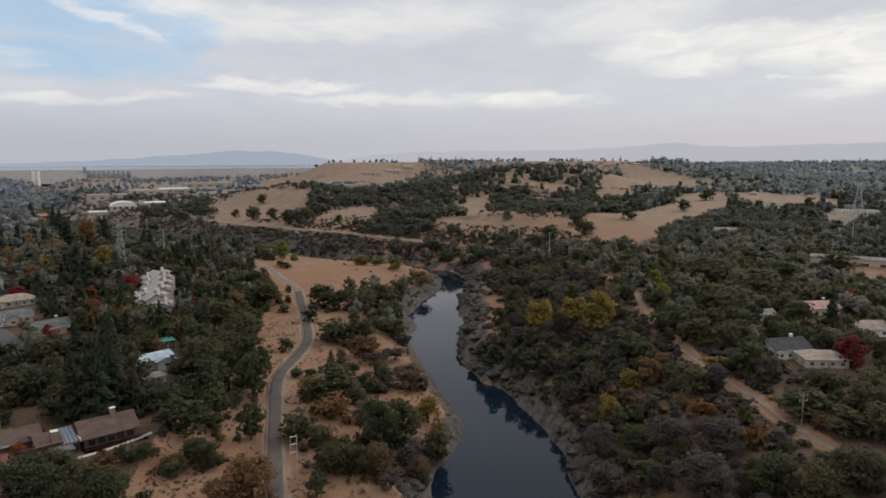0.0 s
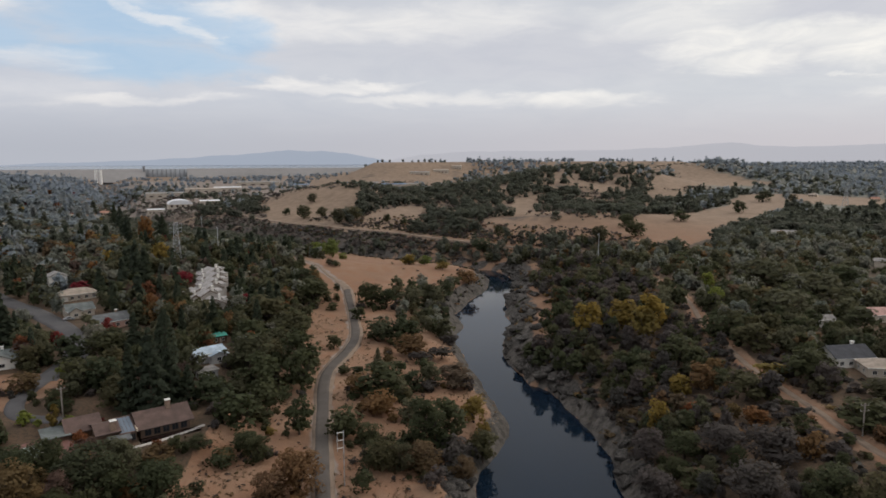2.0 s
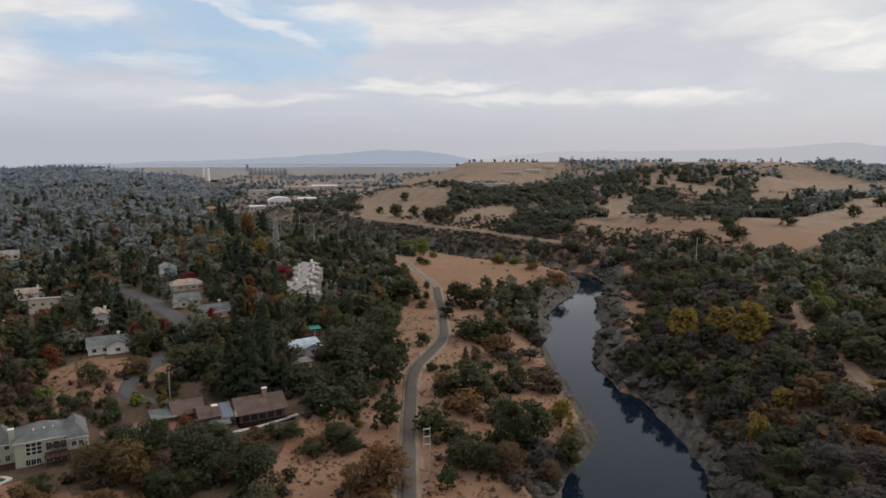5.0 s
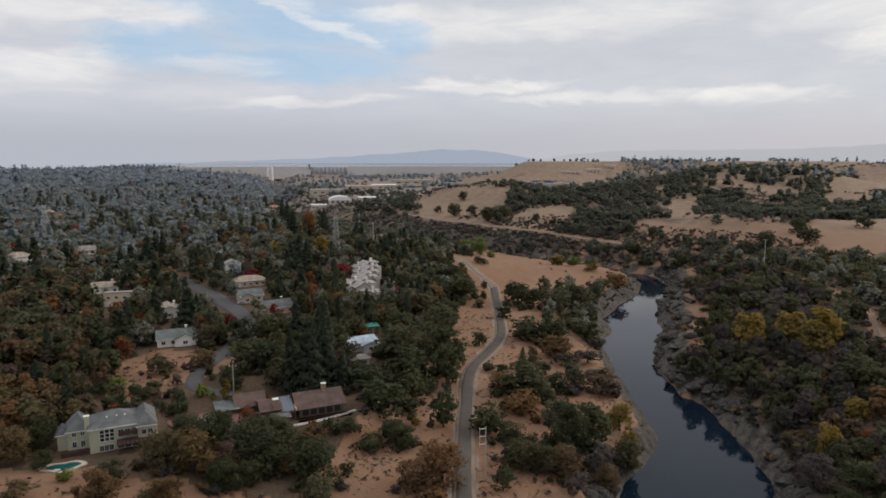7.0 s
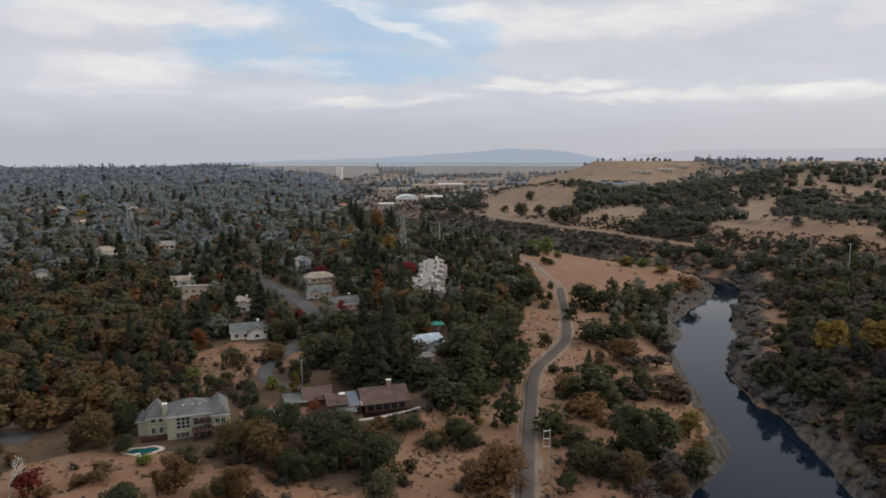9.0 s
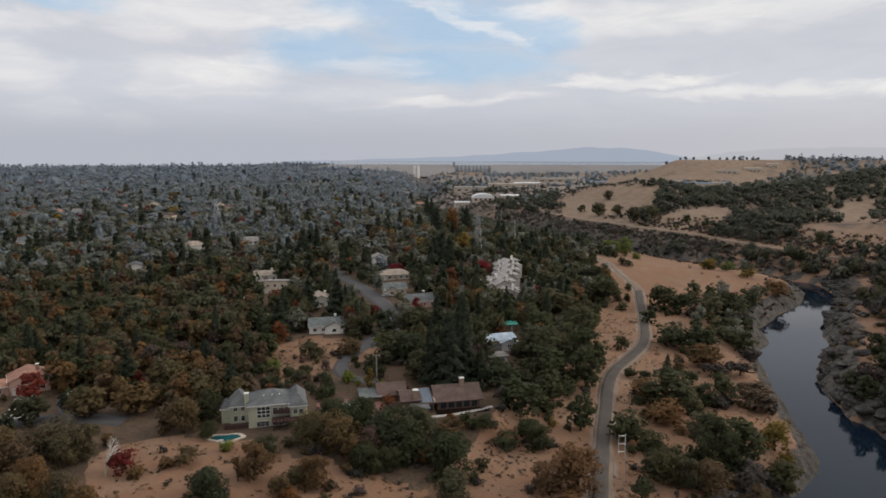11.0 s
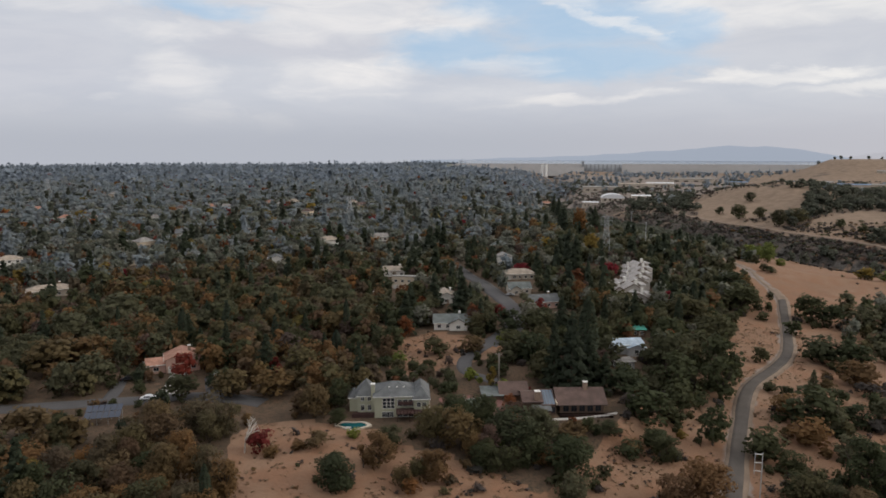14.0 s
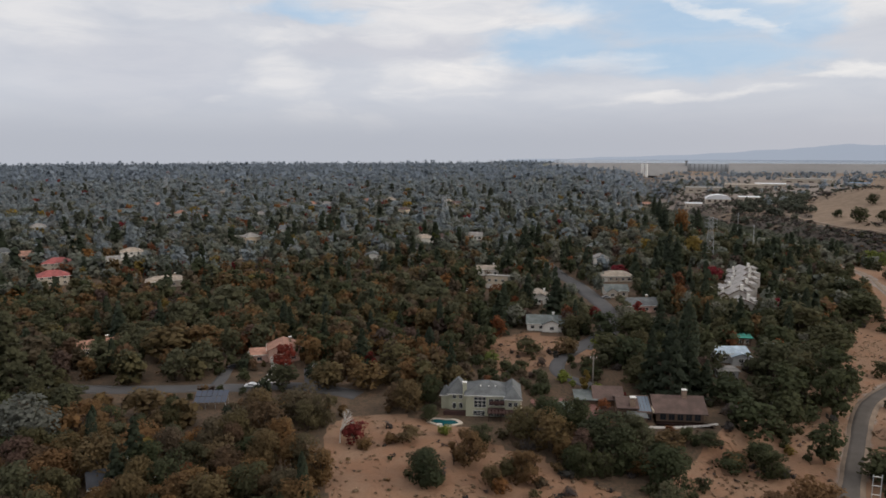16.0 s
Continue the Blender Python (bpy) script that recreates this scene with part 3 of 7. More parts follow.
GARDEN_CONIFERS = [
    ("pine", "dark", -97, 181, 27.1, 0.90),
    ("pine", "dark", -103, 181, 22.3, 0.81),
    ("cypress", "dark", -102, 201, 25.7, 1.29),
    ("pine", "dark", -95, 189, 19.9, 1.05),
    ("pine", "dark", -181, 235, 18.2, 1.37),
    ("pine", "dark", -170, 238, 10.0, 1.35),
    ("pine", "dark", -90, 190, 13.4, 1.25),
    ("oak", "oak", -109, 185, 11.4, 1.30),
    ("oak", "oak", -127, 195, 10.9, 1.70),
    ("oak", "oak", -135, 223, 11.1, 1.59),
    ("oak", "oak", -146, 220, 11.2, 1.32),
    ("cypress", "dark", -116, 226, 14.0, 1.48),
    ("pine", "dark", -290, 355, 22.7, 0.91),
    ("cypress", "dark", -227, 323, 17.1, 1.75),
    ("pine", "dark", -179, 336, 25.4, 0.97),
    ("pine", "dark", -191, 349, 26.5, 0.85),
    ("oak", "red", -168, 353, 9.6, 1.80),
    ("oak", "red", -210, 328, 7.6, 1.90),
    ("pine", "dark", -239, 477, 22.7, 1.06),
    ("pine", "dark", -262, 470, 22.0, 1.19),
    ("oak", "rust", -253, 479, 20.8, 0.68),
    ("oak", "yellow", -205, 404, 14.6, 1.02),
    ("pine", "dark", -357, 629, 27.1, 1.00),
    ("pine", "dark", -387, 671, 27.8, 0.94),
]
WEST_WOOD_TREES = [
    ("oak", "pale", -178, 31, 15.2, 1.33),
    ("oak", "brown", -180, 44, 10.4, 1.28),
    ("oak", "brown", -159, 51, 8.4, 1.82),
    ("oak", "rust", -151, 60, 7.3, 1.20),
    ("oak", "brown", -141, 61, 8.0, 1.66),
    ("oak", "brown", -152, 40, 11.0, 1.39),
    ("oak", "grey", -164, 47, 8.6, 1.22),
    ("oak", "grey", -158, 58, 6.9, 0.98),
    ("oak", "brown", -138, 75, 9.5, 0.95),
    ("oak", "brown", -153, 89, 10.1, 1.48),
    ("scrub", "red", -132, 92, 5.8, 1.33),
    ("oak", "oak", -105, 92, 9.2, 1.07),
    ("oak", "brown", -106, 106, 9.1, 1.20),
    ("oak", "brown", -97, 104, 5.5, 1.10),
    ("oak", "brown", -94, 127, 7.0, 1.10),
    ("poplar", "lime", -131, 53, 6.3, 1.13),
    ("pine", "grey", -228, 37, 26.6, 1.05),
    ("pine", "grey", -218, 44, 15.0, 1.51),
    ("scrub", "lime", -120, 111, 3.1, 1.56),
    ("scrub", "brown", -123, 102, 4.2, 1.80),
    ("scrub", "brown", -128, 91, 2.7, 1.46),
    ("scrub", "brown", -125, 98, 3.0, 1.80),
    ("oak", "red", -196, 109, 9.0, 1.08),
    ("scrub", "brown", -127, 92, 3.0, 1.43),
]
WEST_WOOD_OAKS = [
    ("oak", "oak", -204, 46, 7.4, 1.90),
    ("oak", "brown", -154, 72, 8.8, 1.35),
    ("oak", "brown", -168, 108, 8.9, 1.55),
    ("oak", "brown", -161, 117, 8.9, 1.70),
    ("oak", "brown", -138, 114, 9.8, 1.19),
    ("oak", "oak", -178, 98, 8.3, 1.58),
    ("oak", "brown", -233, 85, 12.7, 1.90),
    ("oak", "brown", -230, 96, 11.9, 1.65),
    ("oak", "grey", -277, 127, 14.2, 1.90),
    ("oak", "grey", -264, 104, 13.3, 1.66),
    ("oak", "brown", -248, 47, 12.9, 1.76),
    ("oak", "brown", -168, 134, 11.3, 1.30),
    ("oak", "yellow", -213, 170, 6.9, 1.77),
    ("poplar", "yellow", -179, 140, 5.2, 1.02),
    ("cypress", "dark", -175, 155, 10.3, 1.77),
    ("pine", "dark", -172, 147, 12.0, 0.95),
    ("oak", "red", -174, 128, 7.6, 0.78),
    ("oak", "brown", -145, 128, 8.7, 1.03),
    ("oak", "oak", -130, 115, 4.8, 1.27),
    ("scrub", "oak", -111, 135, 3.2, 1.50),
    ("oak", "oak", -111, 115, 6.1, 1.38),
    ("scrub", "rust", -94, 104, 4.3, 1.31),
    ("oak", "brown", -155, 31, 9.0, 1.46),
    ("oak", "brown", -183, 60, 8.6, 1.90),
]
EAST_BANK_TREES = [
    ("oak", "yellow", 43, 295, 15.1, 1.12),
    ("oak", "yellow", 58, 296, 13.0, 1.36),
    ("oak", "yellow", 68, 288, 17.0, 1.13),
    ("oak", "yellow", 64, 281, 12.3, 1.27),
    ("oak", "lime", 114, 360, 9.2, 0.91),
    ("oak", "lime", 103, 314, 10.7, 1.03),
    ("scrub", "yellow", 92, 223, 6.1, 2.02),
    ("oak", "oak", 79, 208, 9.9, 1.71),
    ("oak", "rust", 62, 204, 5.3, 1.55),
    ("oak", "rust", 76, 192, 5.1, 1.96),
    ("oak", "yellow", 50, 198, 11.3, 0.70),
    ("oak", "yellow", 63, 222, 7.7, 1.34),
    ("oak", "brown", 70, 223, 9.6, 1.39),
    ("pine", "dark", 150, 256, 21.1, 0.79),
    ("oak", "red", 186, 305, 9.3, 1.20),
    ("oak", "red", 136, 220, 12.0, 1.05),
    ("oak", "oak", 75, 146, 10.3, 1.43),
    ("oak", "oak", 80, 138, 11.1, 1.29),
    ("oak", "oak", 91, 140, 11.2, 1.48),
    ("oak", "grey", 56, 246, 8.5, 1.18),
    ("oak", "oak", 104, 167, 7.5, 2.02),
    ("oak", "oak", 102, 218, 11.5, 1.78),
    ("oak", "oak", 100, 181, 7.8, 2.20),
    ("oak", "grey", 125, 291, 14.8, 1.79),
]
EAST_WOOD_TREES = [
    ("oak", "oak", 98, 252, 10.9, 1.86),
    ("oak", "grey", 154, 327, 16.6, 1.81),
    ("oak", "grey", 145, 369, 15.5, 2.12),
    ("oak", "oak", 146, 274, 11.7, 1.72),
    ("oak", "oak", 90, 271, 10.4, 1.54),
    ("oak", "oak", 69, 246, 11.8, 1.43),
    ("oak", "scrub", 72, 170, 9.0, 2.02),
    ("oak", "scrub", 62, 179, 8.0, 2.09),
    ("oak", "oak", 53, 180, 7.9, 1.64),
    ("oak", "scrub", 44, 183, 9.7, 1.35),
    ("oak", "scrub", 62, 154, 9.6, 1.91),
    ("scrub", "oak", 52, 164, 5.2, 2.20),
    ("oak", "scrub", 43, 166, 9.4, 1.67),
    ("oak", "oak", 121, 185, 11.6, 1.45),
    ("oak", "oak", 116, 200, 7.1, 2.16),
    ("oak", "oak", 186, 370, 12.5, 2.20),
    ("oak", "oak", 238, 405, 13.6, 2.20),
]
FIELD_OAKS = [
    ("oak", "oak", -235, 881, 13.0, 1.29),
    ("oak", "oak", -220, 784, 16.9, 1.37),
    ("oak", "oak", -250, 816, 9.5, 1.46),
    ("oak", "oak", -198, 783, 12.9, 1.37),
    ("oak", "oak", -168, 738, 18.1, 1.09),
    ("oak", "oak", -154, 754, 16.0, 1.37),
    ("oak", "oak", 276, 777, 14.4, 1.37),
    ("oak", "oak", 181, 662, 10.9, 1.90),
    ("oak", "oak", 88, 553, 15.3, 1.36),
    ("oak", "oak", 120, 572, 13.1, 1.75),
    ("oak", "oak", 76, 564, 8.2, 1.51),
    ("oak", "oak", 7, 617, 11.9, 1.02),
    ("oak", "oak", -7, 580, 12.1, 1.88),
    ("oak", "oak", -110, 452, 5.3, 1.35),
    ("scrub", "oak", -37, 515, 5.0, 1.73),
    ("oak", "lime", -151, 570, 9.5, 1.49),
    ("oak", "lime", -136, 569, 14.2, 1.18),
    ("oak", "lime", -116, 521, 6.0, 1.55),
    ("oak", "oak", 393, 916, 11.1, 1.56),
    ("oak", "oak", 358, 922, 15.7, 1.90),
    ("oak", "oak", -112, 725, 9.4, 1.19),
    ("oak", "oak", -91, 703, 9.1, 1.19),
    ("oak", "yellow", -62, 505, 8.3, 1.76),
    ("oak", "oak", 122, 619, 12.1, 1.71),
]
FLAT_TREES = [
    ("oak", "lime", -138, 540, 10.8, 1.42),
    ("oak", "lime", -128, 536, 10.8, 1.21),
    ("scrub", "oak", -106, 452, 4.8, 1.77),
    ("oak", "lime", -50, 508, 7.6, 1.85),
    ("scrub", "yellow", -35, 490, 6.5, 2.08),
    ("oak", "brown", -15, 456, 9.5, 1.77),
    ("scrub", "oak", -24, 439, 7.1, 1.71),
    ("oak", "oak", -62, 505, 6.3, 1.93),
    ("scrub", "brown", -20, 473, 6.2, 2.11),
    ("oak", "oak", -28, 407, 12.9, 1.29),
    ("oak", "grey", -30, 374, 12.7, 1.10),
]
CREST_OAKS = [
    ("oak", "hill", -364, 1964, 10.8, 1.2),
    ("oak", "hill", -322, 1926, 7.3, 1.2),
    ("oak", "hill", -315, 1966, 9.9, 1.2),
    ("oak", "hill", -293, 1961, 8.2, 1.2),
    ("oak", "hill", -255, 1963, 9.4, 1.2),
    ("oak", "hill", -227, 1965, 7.6, 1.2),
    ("oak", "hill", -209, 1960, 8.6, 1.2),
    ("oak", "hill", -193, 1976, 11.0, 1.2),
    ("oak", "hill", -181, 1989, 9.2, 1.2),
    ("oak", "hill", -161, 1965, 8.1, 1.2),
    ("oak", "hill", -146, 1946, 7.1, 1.2),
    ("oak", "hill", -134, 1968, 8.3, 1.2),
]
PROMINENT = CREST_OAKS + FLAT_TREES + TRAIL_SLOPE_TREES + RIVERSIDE_TREES + HILLSIDE_OAKS + YARD_OAKS + GARDEN_CONIFERS + WEST_WOOD_TREES + WEST_WOOD_OAKS + EAST_BANK_TREES + EAST_WOOD_TREES + FIELD_OAKS
# open dry fields, wooded knolls and belts of the far land, as rings in plan
FAR_FIELDS = [
    [(61, 611), (93, 630), (129, 646), (194, 737), (267, 833), (356, 1007), (459, 1104), (363, 858), (261, 701), (205, 630), (183, 568), (172, 556), (117, 496), (108, 548), (87, 589)],
    [(378, 1452), (430, 1404), (475, 1317), (522, 1286), (435, 1221), (270, 1017), (226, 1007), (243, 1048), (368, 1347)],
    [(92, 1012), (145, 998), (180, 988), (160, 963), (125, 968)],
    [(468, 1105), (520, 1032), (543, 933), (492, 844), (436, 850), (405, 890), (400, 943)],
    [(422, 761), (470, 767), (432, 694), (382, 677)],
]
NEAR_FIELDS = [
    [(-263, 779), (-311, 922), (-291, 961), (-238, 941), (-186, 917), (-172, 874), (-204, 863), (-210, 800), (-216, 751)],
    [(-139, 708), (-143, 765), (-99, 823), (-79, 794), (-77, 684), (-105, 677)],
    [(0, 720), (37, 867), (57, 878), (48, 782), (40, 720)],
    [(214, 380), (232, 366), (300, 362), (310, 425), (252, 424)],
    [(-515, 1804), (-420, 2100), (-300, 2150), (-238, 2002), (-95, 1786), (-111, 1584), (-289, 1553)],
]
FAR_WOODS = [
    [(-72, 1778), (25, 1912), (60, 1500), (100, 1350), (378, 1400), (369, 1359), (243, 1061), (179, 1000), (121, 1001), (80, 1013), (12, 949), (-51, 1383)],
    [(-3, 860), (89, 929), (225, 982), (448, 1212), (379, 1011), (306, 884), (220, 763), (119, 659), (76, 787), (40, 874)],
    [(-182, 767), (-192, 854), (-145, 945), (-105, 1504), (5, 989), (-3, 865), (-57, 806), (-100, 836), (-146, 781), (-156, 734)],
    [(-78, 666), (-81, 780), (-57, 806), (-3, 860), (-4, 708), (-10, 641), (-45, 637)],
]
EDGE_WOODS = [
    [(-399, 903), (-480, 1150), (-400, 1150), (-304, 890), (-306, 842)],
    [(-974, 2062), (-1200, 2500), (-860, 2500), (-645, 2137)],
    [(-300, 1450), (-372, 1732), (-221, 1625), (-174, 1372)],
    [(-60, 1820), (-80, 2150), (260, 2300), (230, 1900)],
]


def open_field(x, y):
    hit = np.zeros(np.shape(x), bool)
    for ring in FAR_FIELDS + NEAR_FIELDS:
        hit |= inside(x, y, ring)
    return hit


# ---------------------------------------------------------------- helpers for meshes
def raw_mesh(name, verts, faces, smooth_shade=False, size=4):
    """A mesh from arrays of corners and of faces that all have the same number of corners."""
    verts, faces = np.asarray(verts, np.float32), np.asarray(faces, np.int32)
    me = bpy.data.meshes.new(name)
    me.vertices.add(len(verts))
    me.vertices.foreach_set("co", verts.ravel())
    me.loops.add(faces.size)
    me.loops.foreach_set("vertex_index", faces.ravel())
    me.polygons.add(len(faces))
    me.polygons.foreach_set("loop_start", np.arange(0, faces.size, size, dtype=np.int32))
    if smooth_shade:
        me.polygons.foreach_set("use_smooth", np.ones(len(faces), bool))
    me.update(calc_edges=True)
    return me


def paint(me, name, values):
    a = me.attributes.new(name, "FLOAT", "POINT")
    a.data.foreach_set("value", np.asarray(values, np.float32))


def part(name, bm, mat, parent=None, label="", smooth_shade=False):
    """Link a bmesh, or a finished mesh, as one object under a thing."""
    if isinstance(bm, bmesh.types.BMesh):
        me = bpy.data.meshes.new(name)
        bmesh.ops.recalc_face_normals(bm, faces=bm.faces)
        bm.to_mesh(me)
        bm.free()
    else:
        me = bm
    if smooth_shade:
        for p in me.polygons:
            p.use_smooth = True
    if mat and not me.materials:
        me.materials.append(mat)
    ob = new(name, me)
    ob.parent = parent
    return tagged(ob, label)


def z_at(x, y):
    return float(height(np.array([x]), np.array([y]))[0])


# ---------------------------------------------------------------- ground
def build_ground():
    front = np.arange(-46, 96, 0.33)
    rear = np.arange(96, 314, 4.0)
    az = np.radians(np.concatenate([front, rear]))
    rad = [25.0]
    while rad[-1] < 4880:
        rad.append(rad[-1] * 1.0155 + 0.15)
    rad = np.array([0.02, 8, 16] + rad)
    r, a = np.meshgrid(rad, az, indexing="ij")
    x, y = -r * np.sin(a), r * np.cos(a)
    z = height(x, y)
    n, k = r.shape
    i, j = np.meshgrid(np.arange(n - 1), np.arange(k), indexing="ij")
    j2 = (j + 1) % k
    faces = np.stack([i * k + j, i * k + j2, (i + 1) * k + j2, (i + 1) * k + j], -1).reshape(-1, 4)[:, ::-1]
    me = raw_mesh("ground", np.stack([x, y, z], -1).reshape(-1, 3), faces, True)
    x, y = x.ravel(), y.ravel()
    q = river_gap(x, y)
    outer = ~inside(x, y, INNER_SIDE) & (y > 265) & (y < 560)
    rock = smooth(-2, 1, q) * np.where(outer, 1 - smooth(8, 20, q), 1 - smooth(3.5, 10, q))
    rock = np.maximum(rock, smooth(-2, 1, q) * (1 - smooth(5, 15, q)) * ((y > 390) & (y < 560)))
    rock = np.maximum(rock, np.where(inside(x, y, BLUFF), 0.5, 0.0))
    paint(me, "rock", rock)
    # haze painted on: the ground pales from about 520 m outwards
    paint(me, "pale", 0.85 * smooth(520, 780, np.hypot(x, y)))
    paint(me, "litter", np.clip(cover_at(x, y), 0, 1) * np.interp(np.hypot(x, y), [500, 900], [1.0, 0.3]))
    paint(me, "bare", bare_and_hazed_at(x, y))
    far = smooth(520, 680, np.hypot(x, y))
    bearing = np.degrees(np.arctan2(-x, y))
    paint(me, "hazed_floor", 0.9 * smooth(380, 700, np.hypot(x, y)) * np.clip(cover_at(x, y) * 1.3, 0, 1) * np.maximum(smooth(30, 38, bearing), smooth(-14, -20, bearing)))
    paint(me, "brush", far * np.where(open_field(x, y), np.where(np.hypot(x, y) > 1500, 0.34, -0.04), 0.44 + 0.2 * inside(x, y, BLUFF) + 0.15 * inside(x, y, GORGE)))
    me.materials.append(M_GROUND)
    return tagged(new("ground", me), "dry straw-coloured grass and earth with leaf litter", "ground", kind="structure")


FIELDS = [
    [(-142, 548), (-95, 572), (-45, 520), (-22, 480), (-30, 432), (-60, 424), (-84, 420), (-100, 436), (-120, 470)],      # flat below the bend
    [(-172, 184), (-170, 200), (-153, 207), (-136, 213), (-124, 198), (-132, 178), (-136, 160), (-141, 153), (-154, 159)],
    [(-143, 96), (-128, 112), (-101, 117), (-86, 121), (-74, 128), (-50, 130), (-40, 90), (-60, 60), (-95, 50), (-112, 72), (-140, 88)],
]

BLUFF = [(-340, 850), (-250, 775), (-186, 725), (-129, 682), (-78, 645), (-40, 612), (-58, 588), (-100, 605), (-150, 640), (-205, 680), (-275, 725), (-350, 800)]   # rocky face under the dirt road


GORGE = [(-78, 645), (40, 570), (60, 520), (0, 560), (-84, 585), (-205, 672), (-400, 830), (-640, 1180), (-560, 1180), (-330, 890), (-190, 735), (-104, 672)]      # steep dark banks above the bend


def cover_at(x, y):
    """How wooded the land is, from 0 to 1."""
    d, az = np.hypot(x, y), np.degrees(np.arctan2(-x, y))
    c = 0.9 + 0.25 * fbm(x, y, 60, 3, 31)
    q = river_gap(x, y)
    inner = inside(x, y, INNER_SIDE)
    slope = inner & (q < 72) & (y > 60) & (d < 640)
    c = np.where(slope, 0.22 + 0.6 * fbm(x, y, 34, 3, 33), c)
    c = c * smooth(9, 22, line_distance(x, y, TRAIL) + 6 * fbm(x, y, 18, 2, 35))
    c = c * smooth(2, 5, line_distance(x, y, FAR_TRAIL))
    c = c * smooth(4, 8, q)
    c = np.where(~inner & (y > 290) & (y < 520), c * (0.25 + 0.75 * smooth(14, 30, q)), c)
    beyond = smooth(10, 30, d - np.interp(az, [-16, -6, 2, 10.7, 18.7, 26], [640, 500, 560, 648, 758, 950])) * smooth(-22, -16, az) * (1 - smooth(31, 43, az + 5 * fbm(x, y, 150, 3, 45)))
    dry = 0.18 + 0.75 * fbm(x, y, 95, 4, 37) + 0.35 * smooth(-12, -18, az) + 0.46 * ((az < 11) & (d < 1150)) + 0.42 * smooth(24, 33, az) + 0.22 * ((az > 12) & (d > 1250))
    wooded = np.zeros(np.shape(x), bool)
    for ring in FAR_WOODS + EDGE_WOODS:
        wooded |= inside(x + 14 * fbm(x, y, 60, 2, 41), y + 14 * fbm(x, y, 60, 2, 43), ring)
    dry = np.where(wooded, 1.15, dry)
    c = c * (1 - beyond) + beyond * dry
    rough = 9 * fbm(x, y, 30, 2, 39)
    c = np.where(inside(x + rough, y - rough, BLUFF), c * 0.30, c)
    for ring in FIELDS + FAR_FIELDS + NEAR_FIELDS:
        c = np.where(inside(x + rough, y - rough, ring), 0.0, c)
    return c


def bare_and_hazed_at(x, y):
    d, az = np.hypot(x, y), np.degrees(np.arctan2(-x, y))
    yard = smooth(13, 17, az) * (1 - smooth(29, 33, az)) * smooth(900, 1100, d) * (1 - smooth(2300, 2700, d))
    # trail edge and works yard are bare; farther land is greyed for haze
    return np.maximum(np.clip(1 - line_distance(x, y, TRAIL) / 7, 0, 1) * 0.9, np.maximum(yard * 0.62, 0.25 * smooth(1000, 1500, d)))

ground = build_ground()


def ribbon(name, mat, points, half, label, category, lift=0.12, kind="structure", step=3.0, camber=0.05):
    """A road laid along a line, draped on the ground, with a thickness."""
    pts = [Vector((*p, 0)) for p in points]
    dense = []
    for k in range(len(pts) - 1):
        p0, p1, p2, p3 = pts[max(k - 1, 0)], pts[k], pts[k + 1], pts[min(k + 2, len(pts) - 1)]
        n = max(2, int((p2 - p1).length / step))
        for s in range(n):
            t = s / n
            dense.append(0.5 * ((2 * p1) + (p2 - p0) * t + (2 * p0 - 5 * p1 + 4 * p2 - p3) * t * t + (3 * p1 - p0 - 3 * p2 + p3) * t ** 3))
    dense.append(pts[-1])
    mid = np.array([(p.x, p.y) for p in dense])
    along = np.gradient(mid, axis=0)
    along /= np.linalg.norm(along, axis=1)[:, None]
    side = np.stack([-along[:, 1], along[:, 0]], 1)
    w = half * (1 + 0.10 * fbm(mid[:, 0], mid[:, 1], 9, 2, 71))
    steps = (-1, -0.5, 0, 0.5, 1)
    cross = np.stack([mid + side * (w * s)[:, None] for s in steps], 1)
    z = height(cross[..., 0], cross[..., 1])
    top = np.maximum(z.mean(1), z.max(1) - 0.05) + lift
    rows = []
    for k in range(len(mid)):
        row = [(*cross[k, i], top[k] + camber * (1 - abs(s))) for i, s in enumerate(steps)]
        row += [(*(cross[k, 4] + side[k] * 0.5), top[k] - 1.2), (*(cross[k, 0] - side[k] * 0.5), top[k] - 1.2)]
        rows.append(row)
    n = 7
    verts = [v for r in rows for v in r]
    faces = []
    for k in range(len(rows) - 1):
        for a, b in ((0, 1), (1, 2), (2, 3), (3, 4), (4, 5), (6, 0)):
            faces.append((k * n + a, k * n + b, (k + 1) * n + b, (k + 1) * n + a))
    me = raw_mesh(name, verts, faces)
    me.materials.append(mat)
    return tagged(new(name, me), label, category, kind=kind)


# river: one sheet of water under the banks
def build_river():
    rows, faces = [], []
    for k, (x, y, w) in enumerate(RIVER[:24]):
        a, b = RIVER[max(k - 1, 0)], RIVER[k + 1]
        along = Vector((b[0] - a[0], b[1] - a[1], 0)).normalized()
        for s in (-1, 0, 1):
            rows.append((x - along.y * (w + 14) * s, y + along.x * (w + 14) * s, 0.0))
        if k:
            i = 3 * k
            faces += [(i - 3, i - 2, i + 1, i), (i - 2, i - 1, i + 2, i + 1)]
    me = raw_mesh("river", rows, faces)
    me.materials.append(M_WATER)
    return tagged(new("river", me), "dark still river water between rocky banks", "river", kind="structure")


build_river()
ribbon("trail_shoulder", M_DIRT, TRAIL[:13], 2.9, "pale dirt shoulder along the paved trail", "path", 0.12)
ribbon("trail", M_ASPHALT, TRAIL[:12], 1.9, "worn grey asphalt trail along the slope", "road", 0.30)
ribbon("dirt_track", M_DIRT, TRAIL[11:], 1.1, "faint dirt track over the dry flat", "path", 0.08)
ribbon("dirt_trail", M_DIRT, FAR_TRAIL, 1.0, "pale dirt trail through brush", "path", 0.10)
